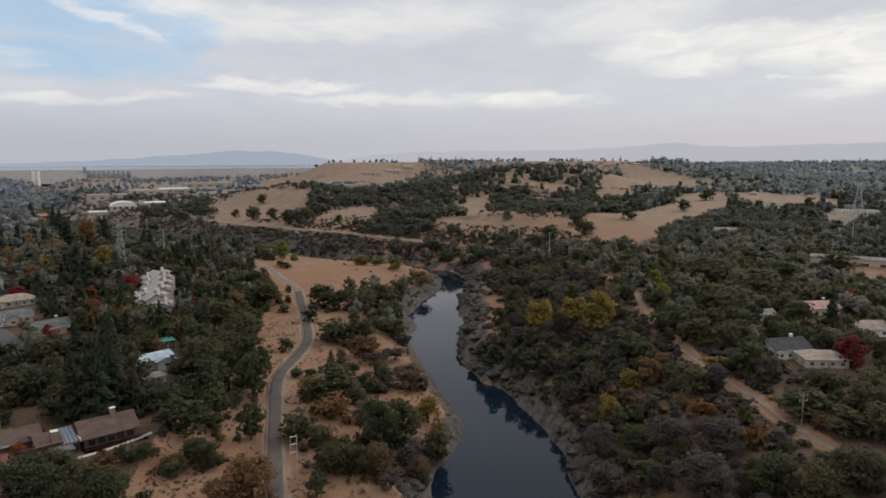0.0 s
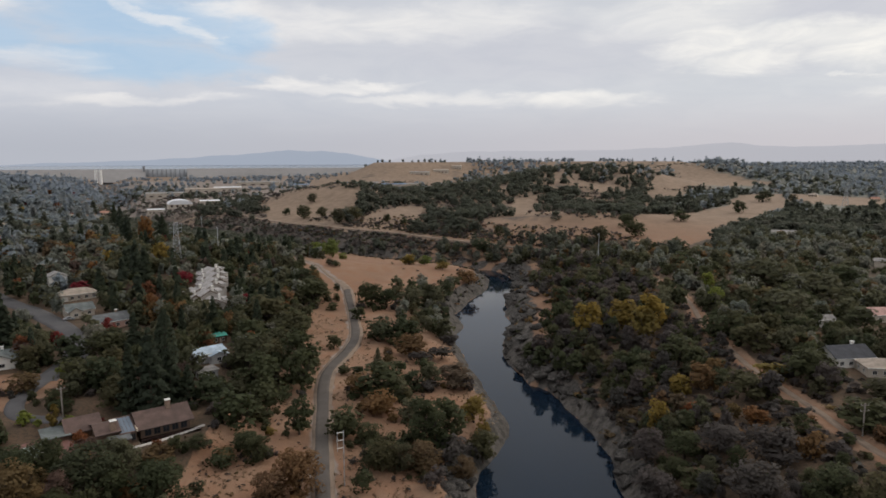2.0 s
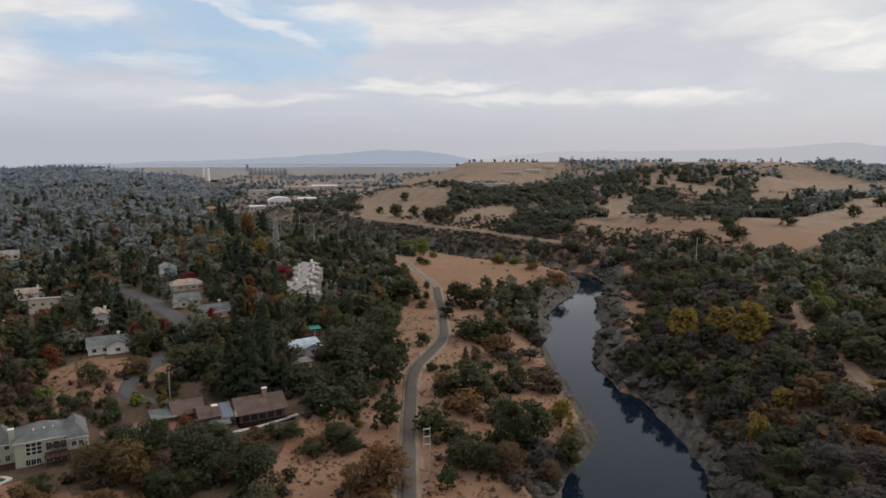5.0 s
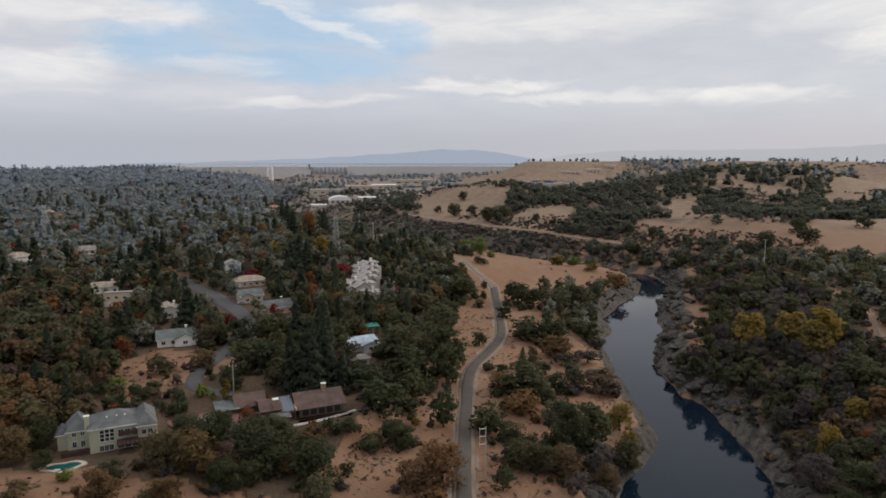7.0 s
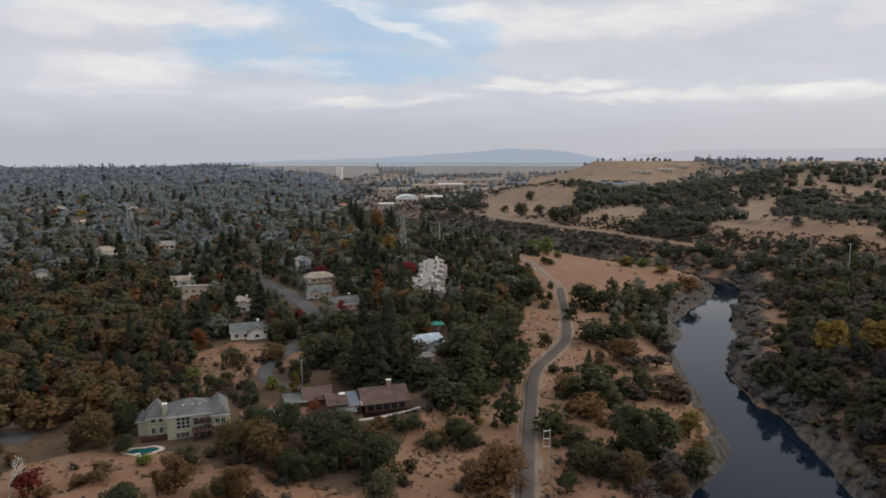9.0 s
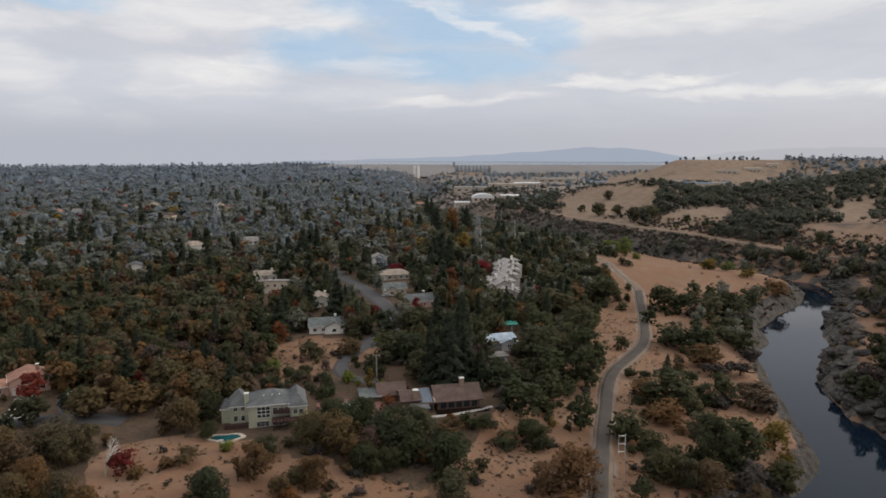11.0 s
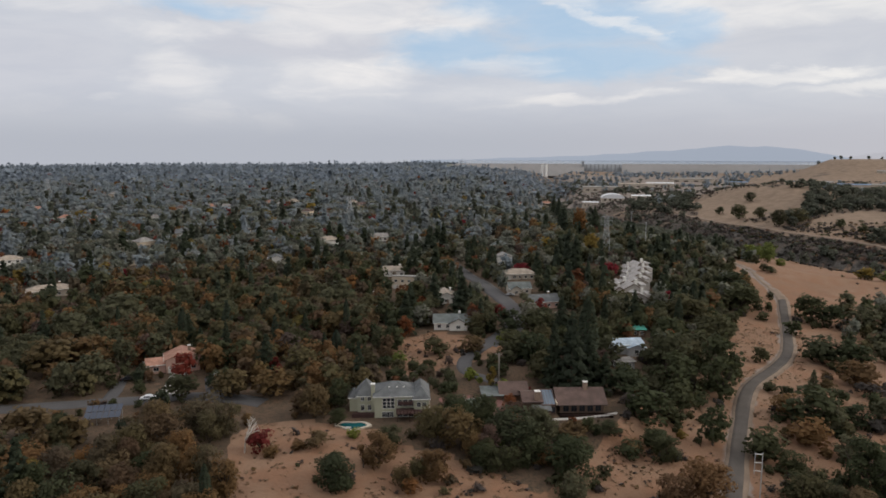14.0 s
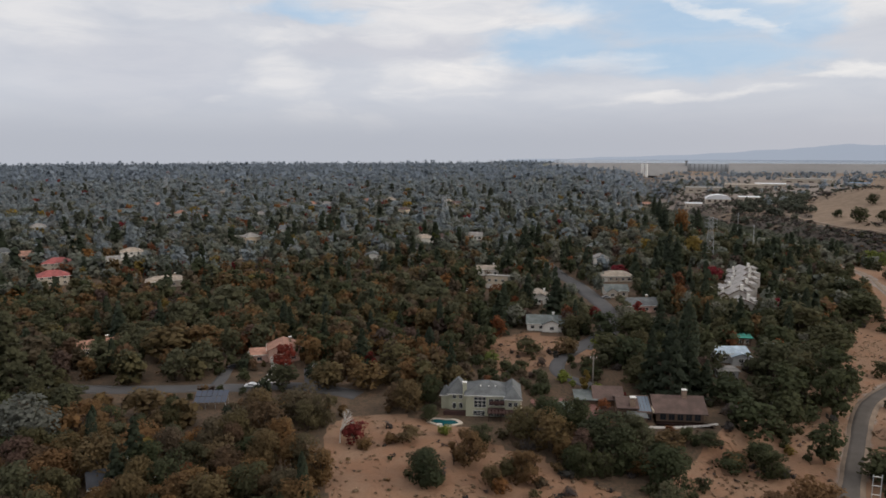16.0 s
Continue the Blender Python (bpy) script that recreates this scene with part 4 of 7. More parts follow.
ribbon("bluff_road", M_DIRT, BLUFF_ROAD, 2.2, "dirt road along the bluff", "road", 0.2, step=8)

STREET = [(-262, 330), (-236, 311), (-214, 296), (-189, 275), (-167, 254), (-153, 235), (-147, 220), (-143, 200), (-138, 181), (-128, 170), (-116, 170)]
STREET_WEST = [(-232, 40), (-210, 64), (-202, 73), (-195, 81), (-186, 91), (-180, 100), (-171, 106), (-158, 112)]
ribbon("street", M_STREET, STREET[:8], 4.3, "grey asphalt street between the houses", "road", 0.12)
ribbon("driveway", M_STREET, STREET[7:], 2.5, "dark asphalt driveway curving to a low house", "driveway", 0.15)
ribbon("street", M_STREET, STREET_WEST, 3.4, "grey asphalt street through the oak woods", "road", 0.12)
ribbon("driveway", M_CONCRETE, [(-205, 113), (-194, 105), (-185, 96)], 2.6, "pale concrete driveway", "driveway", 0.10)
ribbon("driveway", M_STREET, [(-209, 95), (-200, 89), (-194, 84)], 1.9, "grey asphalt driveway", "driveway", 0.10)
ribbon("driveway", M_STREET, [(-191, 116), (-181, 110), (-173, 106)], 2.2, "grey asphalt driveway", "driveway", 0.10)
ribbon("driveway", M_CONCRETE, [(-178, 238), (-168, 245), (-160, 246)], 2.6, "pale concrete driveway", "driveway", 0.10)
ribbon("yard_wall_walk", M_CONCRETE, [(-97, 156), (-90, 160), (-83, 168), (-79, 175)], 0.35, "pale concrete garden path round the deck", "path", 0.30)

# ---------------------------------------------------------------- trees
def leaf_quads(rng, centres, normals, size):
    """Ragged four-cornered sprays of leaves facing roughly along the normals."""
    n = len(centres)
    axis = normals + rng.normal(0, 0.5, (n, 3))
    axis /= np.linalg.norm(axis, axis=1)[:, None]
    ref = rng.normal(0, 1, (n, 3))
    u = np.cross(axis, ref)
    u /= np.linalg.norm(u, axis=1)[:, None]
    v = np.cross(axis, u)
    s = (size * rng.uniform(0.6, 1.35, n))[:, None]
    corners = []
    for a, b in ((-1, -0.7), (0.8, -1), (1, 0.8), (-0.7, 1)):
        ja, jb = rng.uniform(0.65, 1.25, (2, n, 1))
        corners.append(centres + u * s * a * ja * 0.5 + v * s * b * jb * 0.5 + axis * s * rng.uniform(-0.12, 0.12, (n, 1)))
    return np.stack(corners, 1).reshape(-1, 3), np.repeat(normals, 4, axis=0)


def crown_shape(kind, seed, count, size):
    """Corner array of a crown of unit height 1 (base at 0), in four-cornered sprays."""
    rng = np.random.default_rng(seed)
    if kind in ("oak", "scrub"):
        lobes = 36 if kind == "oak" else 11
        low, high = (0.14, 0.86) if kind == "oak" else (0.15, 0.62)
        cz = rng.uniform(low, high, lobes)
        ca = np.arange(lobes) * 2.399 + rng.uniform(-0.5, 0.5, lobes)
        cr = rng.uniform(0.3, 1.0, lobes) * 0.35 * np.sqrt(np.clip(1 - ((cz - 0.42) / 0.52) ** 2, 0.05, 1))
        cen = np.stack([cr * np.cos(ca), cr * np.sin(ca), cz], 1)
        rad = rng.uniform(0.075, 0.165, lobes) if kind == "oak" else rng.uniform(0.13, 0.22, lobes)
        share = rad ** 2 / (rad ** 2).sum()
        pick = rng.choice(lobes, count, p=share)
        d = rng.normal(0, 1, (count, 3))
        d[:, 2] = d[:, 2] * 0.9 + 0.2
        d /= np.linalg.norm(d, axis=1)[:, None]
        r = rad[pick] * rng.uniform(0.62, 1.16, count)
        pts = cen[pick] + d * r[:, None] * np.array([1, 1, 0.95])
        if kind == "scrub":
            pts[:, 2] = np.abs(pts[:, 2]) * 1.15
        whole = (pts - np.array([0, 0, 0.35])) * 1.6
        normals = d * 0.42 + whole * 0.6 + np.array([0, 0, 0.22])
    elif kind == "pine":
        z = 1 - rng.uniform(0, 1, count) ** 0.62
        z = 0.12 + 0.88 * z
        tier = np.floor(z * 13) / 13
        ang = rng.uniform(0, 6.283, count)
        sway = 0.75 + 0.35 * np.sin(ang * 3 + tier * 40)
        r = (1.02 - z) * 0.30 * sway * rng.uniform(0.35, 1.0, count) ** 0.6 + 0.01
        pts = np.stack([r * np.cos(ang), r * np.sin(ang), tier + (z - tier) * 0.6 - r * 0.18], 1)
        normals = np.stack([np.cos(ang) * 0.6, np.sin(ang) * 0.6, np.full(count, 0.8)], 1)
    elif kind == "cypress":
        z = rng.uniform(0.03, 1, count)
        ang = rng.uniform(0, 6.283, count)
        r = 0.105 * np.sin(np.clip(z * 0.9 + 0.1, 0, 1) * 3.14159) ** 0.6 * rng.uniform(0.7, 1.05, count)
        pts = np.stack([r * np.cos(ang), r * np.sin(ang), z], 1)
        normals = np.stack([np.cos(ang), np.sin(ang), np.full(count, 0.5)], 1)
    else:                                                    # poplar: tall loose oval
        lobes = 8
        cen = np.stack([rng.normal(0, 0.10, lobes), rng.normal(0, 0.10, lobes), rng.uniform(0.3, 0.86, lobes)], 1)
        rad = rng.uniform(0.10, 0.19, lobes) * (1.3 - 0.6 * cen[:, 2])
        pick = rng.integers(0, lobes, count)
        d = rng.normal(0, 1, (count, 3))
        d /= np.linalg.norm(d, axis=1)[:, None]
        pts = cen[pick] + d * (rad[pick] * rng.uniform(0.6, 1.1, count))[:, None]
        normals = d
    return leaf_quads(rng, pts, normals, size)


def trunk_mesh(kind, seed):
    """A tapered trunk with limbs for a tree of unit height."""
    rng = random.Random(seed)
    bm = bmesh.new()

    def limb(a, b, ra, rb, sides=5):
        a, b = Vector(a), Vector(b)
        turn = (b - a).to_track_quat("Z", "Y").to_matrix()
        rings = [[bm.verts.new(p + turn @ Vector((r * math.cos(k * math.tau / sides), r * math.sin(k * math.tau / sides), 0))) for k in range(sides)] for p, r in ((a, ra), (b, rb))]
        for k in range(sides):
            bm.faces.new((rings[0][k], rings[0][(k + 1) % sides], rings[1][(k + 1) % sides], rings[1][k]))
        bm.faces.new(rings[1])

    if kind in ("pine", "cypress"):
        limb((0, 0, -0.05), (0, 0, 0.92), 0.022, 0.004, 6)
    else:
        fork = Vector((rng.uniform(-0.03, 0.03), rng.uniform(-0.03, 0.03), 0.26))
        limb((0, 0, -0.05), fork, 0.036, 0.026, 6)
        for k in range(5):
            a = k * 1.256 + rng.uniform(-0.4, 0.4)
            out = rng.uniform(0.12, 0.24)
            mid = fork + Vector((math.cos(a) * out, math.sin(a) * out, rng.uniform(0.14, 0.30)))
            limb(fork, mid, 0.020, 0.010)
            limb(mid, mid + Vector((math.cos(a) * 0.06, math.sin(a) * 0.06, 0.14)), 0.010, 0.004, 4)
    me = bpy.data.meshes.new("trunk")
    bm.to_mesh(me)
    bm.free()
    me.materials.append(M_BARK)
    return me


QUADS = lambda n: np.arange(n * 4, dtype=np.int32).reshape(-1, 4)


def crown_mesh(kind, seed, count, size):
    verts, puff = crown_shape(kind, seed, count, size)
    me = raw_mesh("crown", verts, QUADS(count))
    a = me.attributes.new("puff", "FLOAT_VECTOR", "POINT")
    a.data.foreach_set("vector", puff.astype(np.float32).ravel())
    me.materials.append(LEAF["oak"])
    return me


FULL, NEAR, SHAPES = {}, {}, {}      # crowns for the nearest trees, for the others of their own, and for joined woods
for kind, full, full_size, count, size, coarse, coarse_size in (("oak", 2300, 0.040, 700, 0.072, 120, 0.165), ("scrub", 520, 0.08, 240, 0.12, 50, 0.24), ("pine", 2200, 0.035, 600, 0.064, 110, 0.16),
                                                             ("cypress", 1200, 0.030, 600, 0.042, 80, 0.11), ("poplar", 900, 0.05, 420, 0.075, 110, 0.14)):
    trunks = [trunk_mesh(kind, s) for s in range(4)]
    FULL[kind] = [(crown_mesh(kind, 100 + s, full, full_size), trunks[s]) for s in range(4)]
    NEAR[kind] = [(crown_mesh(kind, 100 + s, count, size), trunks[s]) for s in range(4)]
    SHAPES[kind] = [crown_shape(kind, 200 + s, coarse, coarse_size) for s in range(4)]
NEAR_SHAPES = {kind: [crown_shape(kind, 250 + s, n, size) for s in range(4)] for kind, n, size in (("oak", 380, 0.10), ("scrub", 130, 0.16), ("pine", 320, 0.09), ("cypress", 200, 0.075), ("poplar", 250, 0.095))}
TINY = [crown_shape("oak", 300 + s, 14, 0.44) for s in range(4)]
TINY_PINE = [crown_shape("pine", 310 + s, 16, 0.27) for s in range(3)]
MIDDLE = [crown_shape("oak", 320 + s, 60, 0.22) for s in range(4)]
BLADES = [crown_shape("scrub", 360 + s, 9, 0.42) for s in range(5)]
TUFTS = [crown_shape("scrub", 340 + s, 24, 0.30) for s in range(5)]

LABELS = {"hill": ("dark oak tree on a bare hill crest", "tree"), "oak": ("dark green oak tree with a rounded crown", "tree"), "brown": ("oak tree with turning brown leaves", "tree"),
          "grey": ("grey-green pine tree with a loose crown", "tree"), "dark": ("tall dark green conifer tree", "tree"), "yellow": ("tree with bright yellow autumn leaves", "tree"),
          "lime": ("leafy tree with yellow-green leaves", "tree"), "red": ("ornamental tree with deep red autumn leaves", "tree"), "rust": ("tree with rust-orange autumn leaves", "tree"),
          "blue_oak": ("oak tree in grey-green paled for haze", "tree"), "scrub": ("dry brown riverside shrub", "shrub"), "plum": ("tree with dull purple-brown autumn leaves", "tree"), "pale": ("large tree with pale silver leaves", "tree")}
NAMES = {"hill": "oak_tree", "blue_oak": "blue_oak", "oak": "oak_tree", "brown": "turning_oak", "grey": "grey_pine", "dark": "conifer", "yellow": "yellow_tree", "lime": "green_tree", "red": "red_tree", "rust": "rust_tree", "scrub": "scrub_tree", "pale": "silver_tree", "plum": "plum_tree"}
rng_tree = random.Random(7)


def plant(kind, hue, x, y, tall, wide=1.0, z=None, name="", label="", group=""):
    """One tree of its own: trunk and crown."""
    crown, trunk = rng_tree.choice((FULL if math.hypot(x, y) < (260 if kind in ("pine", "cypress") else 190) else NEAR)[kind])
    shrub = kind == "scrub"
    base = new(name or ("shrub" if shrub else NAMES[hue]))
    base.empty_display_size = 0.5
    base.location = (x, y, (z_at(x, y) if z is None else z) - 0.15)
    base.rotation_euler = (0, 0, rng_tree.uniform(0, 6.28))
    base.scale = (tall * wide, tall * wide, tall)
    c = new("crown", crown)
    c.parent = base
    c.material_slots[0].link = "OBJECT"
    c.material_slots[0].material = LEAF[hue]
    t = new("stem" if shrub else "trunk", trunk)
    t.parent = base
    text, cat = LABELS[hue]
    if shrub and hue != "scrub":
        text, cat = {"oak": "low dark green shrub on dry ground", "brown": "low brown-leaved shrub on dry ground"}.get(hue, "low leafy shrub on dry ground"), "shrub"
    tagged(base, label or text, cat, group or ("shrubs" if shrub else NAMES[hue].replace("_", " ") + "s"))
    return base


def woods(name, hue, label, entries, shapes):
    """Many trees joined in one mesh of sprays. entries: x, y, z, height, width."""
    if not entries:
        return
    rng = np.random.default_rng(len(entries))
    blocks, tints, puffs = [], [], []
    for x, y, z, tall, wide in entries:
        s, p = shapes[rng.integers(len(shapes))]
        a = rng.uniform(0, 6.283)
        c, k = math.cos(a), math.sin(a)
        v = np.empty_like(s)
        v[:, 0], v[:, 1] = (s[:, 0] * c - s[:, 1] * k) * tall * wide + x, (s[:, 0] * k + s[:, 1] * c) * tall * wide + y
        v[:, 2] = s[:, 2] * tall + z - 0.2
        blocks.append(v)
        puffs.append(np.stack([p[:, 0] * c - p[:, 1] * k, p[:, 0] * k + p[:, 1] * c, p[:, 2]], 1))
        tints.append(np.full(len(s), rng.uniform(0, 1)))
    verts = np.concatenate(blocks)
    me = raw_mesh(name, verts, QUADS(len(verts) // 4))
    paint(me, "tint", np.concatenate(tints))
    a = me.attributes.new("puff", "FLOAT_VECTOR", "POINT")
    a.data.foreach_set("vector", np.concatenate(puffs).astype(np.float32).ravel())
    me.materials.append(LEAF[hue])
    tagged(new(name, me), label, "woods", kind="stuff")

# ---------------------------------------------------------------- houses
def paint_set():
    return {
        "brown_wood": plain("brown_timber", (0.13, 0.085, 0.06), 0.85, vary=0.2, grain=2),
        "sage": plain("sage_stucco", (0.40, 0.39, 0.29), 0.9, vary=0.08),
        "white": plain("white_stucco", (0.70, 0.67, 0.62), 0.9, vary=0.07),
        "beige": plain("beige_stucco", (0.56, 0.46, 0.35), 0.9, vary=0.08),
        "pink": plain("pink_stucco", (0.50, 0.32, 0.26), 0.9, vary=0.08),
        "cream": plain("cream_stucco", (0.46, 0.40, 0.33), 0.9, vary=0.08),
        "greige": plain("warm_grey_stucco", (0.50, 0.455, 0.41), 0.9, vary=0.08),
        "tin": plain("galvanised_wall", (0.36, 0.36, 0.36), 0.6, vary=0.12),
        "trim": plain("white_trim", (0.66, 0.64, 0.60), 0.7, vary=0.05),
        "dark_trim": plain("dark_trim", (0.07, 0.05, 0.045), 0.8, vary=0.15),
        "deck": plain("red_brown_deck", (0.060, 0.032, 0.028), 0.85, vary=0.2, grain=3),
        "brick": plain("chimney_brick", (0.27, 0.19, 0.14), 0.9, vary=0.25, grain=4),
        "door": plain("painted_door", (0.30, 0.22, 0.17), 0.7, vary=0.1),
        "garage": plain("garage_door_paint", (0.62, 0.58, 0.53), 0.7, vary=0.05),
    }


def roofing(name, colour, course=0.30):
    """Shingles in courses: each course a little darker at its butt edge, with odd shingles off colour."""
    m, t, b = material(name)
    where = node(t, "ShaderNodeTexCoord").outputs["Object"]
    sep = node(t, "ShaderNodeSeparateXYZ")
    t.links.new(where, sep.inputs[0])
    row = maths(t, "FRACT", maths(t, "DIVIDE", sep.outputs[2], course * 0.45))
    blotch, speck = noise_out(t, where, 0.35, 4), noise_out(t, where, 3.5, 3, 0.7)
    col = blend(t, ramp_of(t, blotch, 0.32, 0.68), tuple(c * 0.72 for c in colour), tuple(min(1, c * 1.22) for c in colour))
    col = blend(t, maths(t, "MULTIPLY", ramp_of(t, speck, 0.45, 0.7), 0.4), col, tuple(c * 0.6 for c in colour))
    col = blend(t, maths(t, "MULTIPLY", ramp_of(t, row, 0.75, 0.98), 0.35), col, tuple(c * 0.5 for c in colour))
    t.links.new(col, b.inputs["Base Color"])
    b.inputs["Roughness"].default_value = 0.9
    n = node(t, "ShaderNodeBump")
    n.inputs["Strength"].default_value, n.inputs["Distance"].default_value = 0.5, 0.04
    t.links.new(maths(t, "ADD", row, speck), n.inputs["Height"])
    t.links.new(n.outputs[0], b.inputs["Normal"])
    return m


WALLS = paint_set()
ROOFS = {"brown": roofing("brown_shingles", (0.110, 0.070, 0.058)), "grey": roofing("grey_shingles", (0.115, 0.12, 0.122)), "slate": roofing("green_grey_shingles", (0.13, 0.145, 0.14)),
         "tan": roofing("tan_shingles", (0.34, 0.28, 0.225)), "dark": roofing("dark_shingles", (0.05, 0.052, 0.06)), "red": roofing("red_tiles", (0.31, 0.085, 0.08)),
         "orange": roofing("orange_tiles", (0.36, 0.19, 0.135)), "white": roofing("pale_gravel_roof", (0.25, 0.232, 0.215)), "pale": roofing("pale_worn_roof", (0.345, 0.322, 0.305)), "blue": roofing("pale_blue_metal_roof", (0.38, 0.46, 0.54)),
         "green": roofing("green_metal_roof", (0.05, 0.27, 0.21)), "pink": roofing("pink_tiles", (0.45, 0.27, 0.23))}
M_GLASS, _t, _b = material("window_glass")
_b.inputs["Base Color"].default_value = (0.02, 0.024, 0.03, 1)
_b.inputs["Roughness"].default_value = 0.06
M_PANEL, _t, _b = material("solar_glass")
_b.inputs["Base Color"].default_value = (0.025, 0.035, 0.06, 1)
_b.inputs["Roughness"].default_value = 0.25
M_SKYLIGHT, _t, _b = material("sunroom_glass")
_b.inputs["Base Color"].default_value = (0.12, 0.155, 0.20, 1)
_b.inputs["Roughness"].default_value = 0.2


def box(bm, x0, x1, y0, y1, z0, z1):
    m = Matrix.Translation(((x0 + x1) / 2, (y0 + y1) / 2, (z0 + z1) / 2)) @ Matrix.Diagonal((abs(x1 - x0), abs(y1 - y0), abs(z1 - z0), 1))
    return bmesh.ops.create_cube(bm, size=1, matrix=m)


def box_part(name, mat, parent, x0, x1, y0, y1, z0, z1, label="", bevel=0.0):
    bm = bmesh.new()
    box(bm, x0, x1, y0, y1, z0, z1)
    if bevel:
        bmesh.ops.bevel(bm, geom=bm.edges[:], offset=bevel, segments=2, affect="EDGES")
    return part(name, bm, mat, parent, label)


def window(parent, x, y, z, w, h, facing, frame_mat, bars=1):
    """A framed window proud of the wall, with its pane set back in the frame. facing: degrees about z, 0 looks to -y."""
    bm = bmesh.new()
    f = 0.09
    for x0, x1, z0, z1 in ((-w / 2 - f, w / 2 + f, -f, 0), (-w / 2 - f, w / 2 + f, h, h + f), (-w / 2 - f, -w / 2, 0, h), (w / 2, w / 2 + f, 0, h)):
        box(bm, x0, x1, -0.10, 0.04, z0, z1)
    for k in range(bars):
        c = -w / 2 + w * (k + 1) / (bars + 1)
        box(bm, c - 0.035, c + 0.035, -0.08, 0.02, 0, h)
    fr = part("window", bm, frame_mat, parent)
    fr.location, fr.rotation_euler = (x, y, z), (0, 0, radians(facing))
    box_part("pane", M_GLASS, fr, -w / 2, w / 2, -0.035, -0.005, 0, h)
    return fr


def block(parent, x0, x1, y0, y1, eave, roof, rise, wall_mat, roof_mat, trim_mat, over=0.55, low=-2.0):
    """Walls and a roof with overhang and thickness. roof: gable_x, gable_y, hip, shed_front, shed_back, flat."""
    th = 0.22
    bm = bmesh.new()
    cx, cy = (x0 + x1) / 2, (y0 + y1) / 2
    if roof.startswith("shed"):
        front, rear = (eave, eave + rise) if roof == "shed_back" else (eave + rise, eave)
        tops = [front, front, rear, rear]
    else:
        tops = [eave] * 4
    low_v = [bm.verts.new(v) for v in ((x0, y0, low), (x1, y0, low), (x1, y1, low), (x0, y1, low))]
    top_v = [bm.verts.new((v.co.x, v.co.y, t)) for v, t in zip(low_v, tops)]
    for k in range(4):
        corners = [low_v[k], low_v[(k + 1) % 4], top_v[(k + 1) % 4]]
        if (roof == "gable_x" and k in (1, 3)) or (roof == "gable_y" and k in (0, 2)):
            a, b = top_v[k].co, top_v[(k + 1) % 4].co
            corners.append(bm.verts.new(((a.x + b.x) / 2, (a.y + b.y) / 2, eave + rise)))
        corners.append(top_v[k])
        bm.faces.new(corners)
    part("wall", bm, wall_mat, parent)
    X0, X1, Y0, Y1 = x0 - over, x1 + over, y0 - over, y1 + over
    bm = bmesh.new()
    slope = rise / ((y1 - y0) / 2) if roof in ("gable_x", "hip") else rise / ((x1 - x0) / 2) if roof == "gable_y" else rise / (y1 - y0)
    drop = slope * over
    e = eave - drop + 0.04
    if roof == "gable_x":
        polys = [[(X0, Y0, e), (X1, Y0, e), (X1, cy, eave + rise + 0.04), (X0, cy, eave + rise + 0.04)], [(X1, Y1, e), (X0, Y1, e), (X0, cy, eave + rise + 0.04), (X1, cy, eave + rise + 0.04)]]
    elif roof == "gable_y":
        polys = [[(X0, Y1, e), (X0, Y0, e), (cx, Y0, eave + rise + 0.04), (cx, Y1, eave + rise + 0.04)], [(X1, Y0, e), (X1, Y1, e), (cx, Y1, eave + rise + 0.04), (cx, Y0, eave + rise + 0.04)]]
    elif roof == "hip":
        half = min(x1 - x0, y1 - y0) / 2 + over
        if x1 - x0 >= y1 - y0:
            a, b = (X0 + half, cy, eave + rise), (X1 - half + 0.01, cy, eave + rise)
            polys = [[(X0, Y0, e), (X1, Y0, e), b, a], [(X1, Y1, e), (X0, Y1, e), a, b], [(X0, Y1, e), (X0, Y0, e), a], [(X1, Y0, e), (X1, Y1, e), b]]
        else:
            a, b = (cx, Y0 + half, eave + rise), (cx, Y1 - half + 0.01, eave + rise)
            polys = [[(X0, Y0, e), (X1, Y0, e), a], [(X1, Y1, e), (X0, Y1, e), b], [(X0, Y1, e), (X0, Y0, e), a, b], [(X1, Y0, e), (X1, Y1, e), b, a]]
    elif roof == "flat":
        polys = [[(X0, Y0, eave + 0.05), (X1, Y0, eave + 0.05), (X1, Y1, eave + 0.05 + rise), (X0, Y1, eave + 0.05 + rise)]]
    else:
        z0, z1 = (eave - drop, eave + rise + drop) if roof == "shed_back" else (eave + rise + drop, eave - drop)
        polys = [[(X0, Y0, z0 + 0.04), (X1, Y0, z0 + 0.04), (X1, Y1, z1 + 0.04), (X0, Y1, z1 + 0.04)]]
    cache = {}

    def vert(p):
        key = tuple(round(c, 3) for c in p)
        if key not in cache:
            cache[key] = bm.verts.new(p)
        return cache[key]

    for poly in polys:
        bm.faces.new([vert(p) for p in poly])
    bmesh.ops.recalc_face_normals(bm, faces=bm.faces)
    if sum(f.normal.z for f in bm.faces) < 0:
        bmesh.ops.reverse_faces(bm, faces=bm.faces)
    ext = bmesh.ops.extrude_face_region(bm, geom=bm.faces[:])
    for v in ext["geom"]:
        if isinstance(v, bmesh.types.BMVert):
            v.co.z += th
    r = part("roof", bm, roof_mat, parent)
    if roof in ("gable_x", "hip", "gable_y"):                     # gutters under the eaves
        ez = e - 0.02
        if roof != "gable_y":
            box_part("gutter", trim_mat, parent, X0, X1, Y0 - 0.12, Y0, ez, ez + 0.2)
            box_part("gutter", trim_mat, parent, X0, X1, Y1, Y1 + 0.12, ez, ez + 0.2)
        else:
            box_part("gutter", trim_mat, parent, X0 - 0.12, X0, Y0, Y1, ez, ez + 0.2)
            box_part("gutter", trim_mat, parent, X1, X1 + 0.12, Y0, Y1, ez, ez + 0.2)
    return r


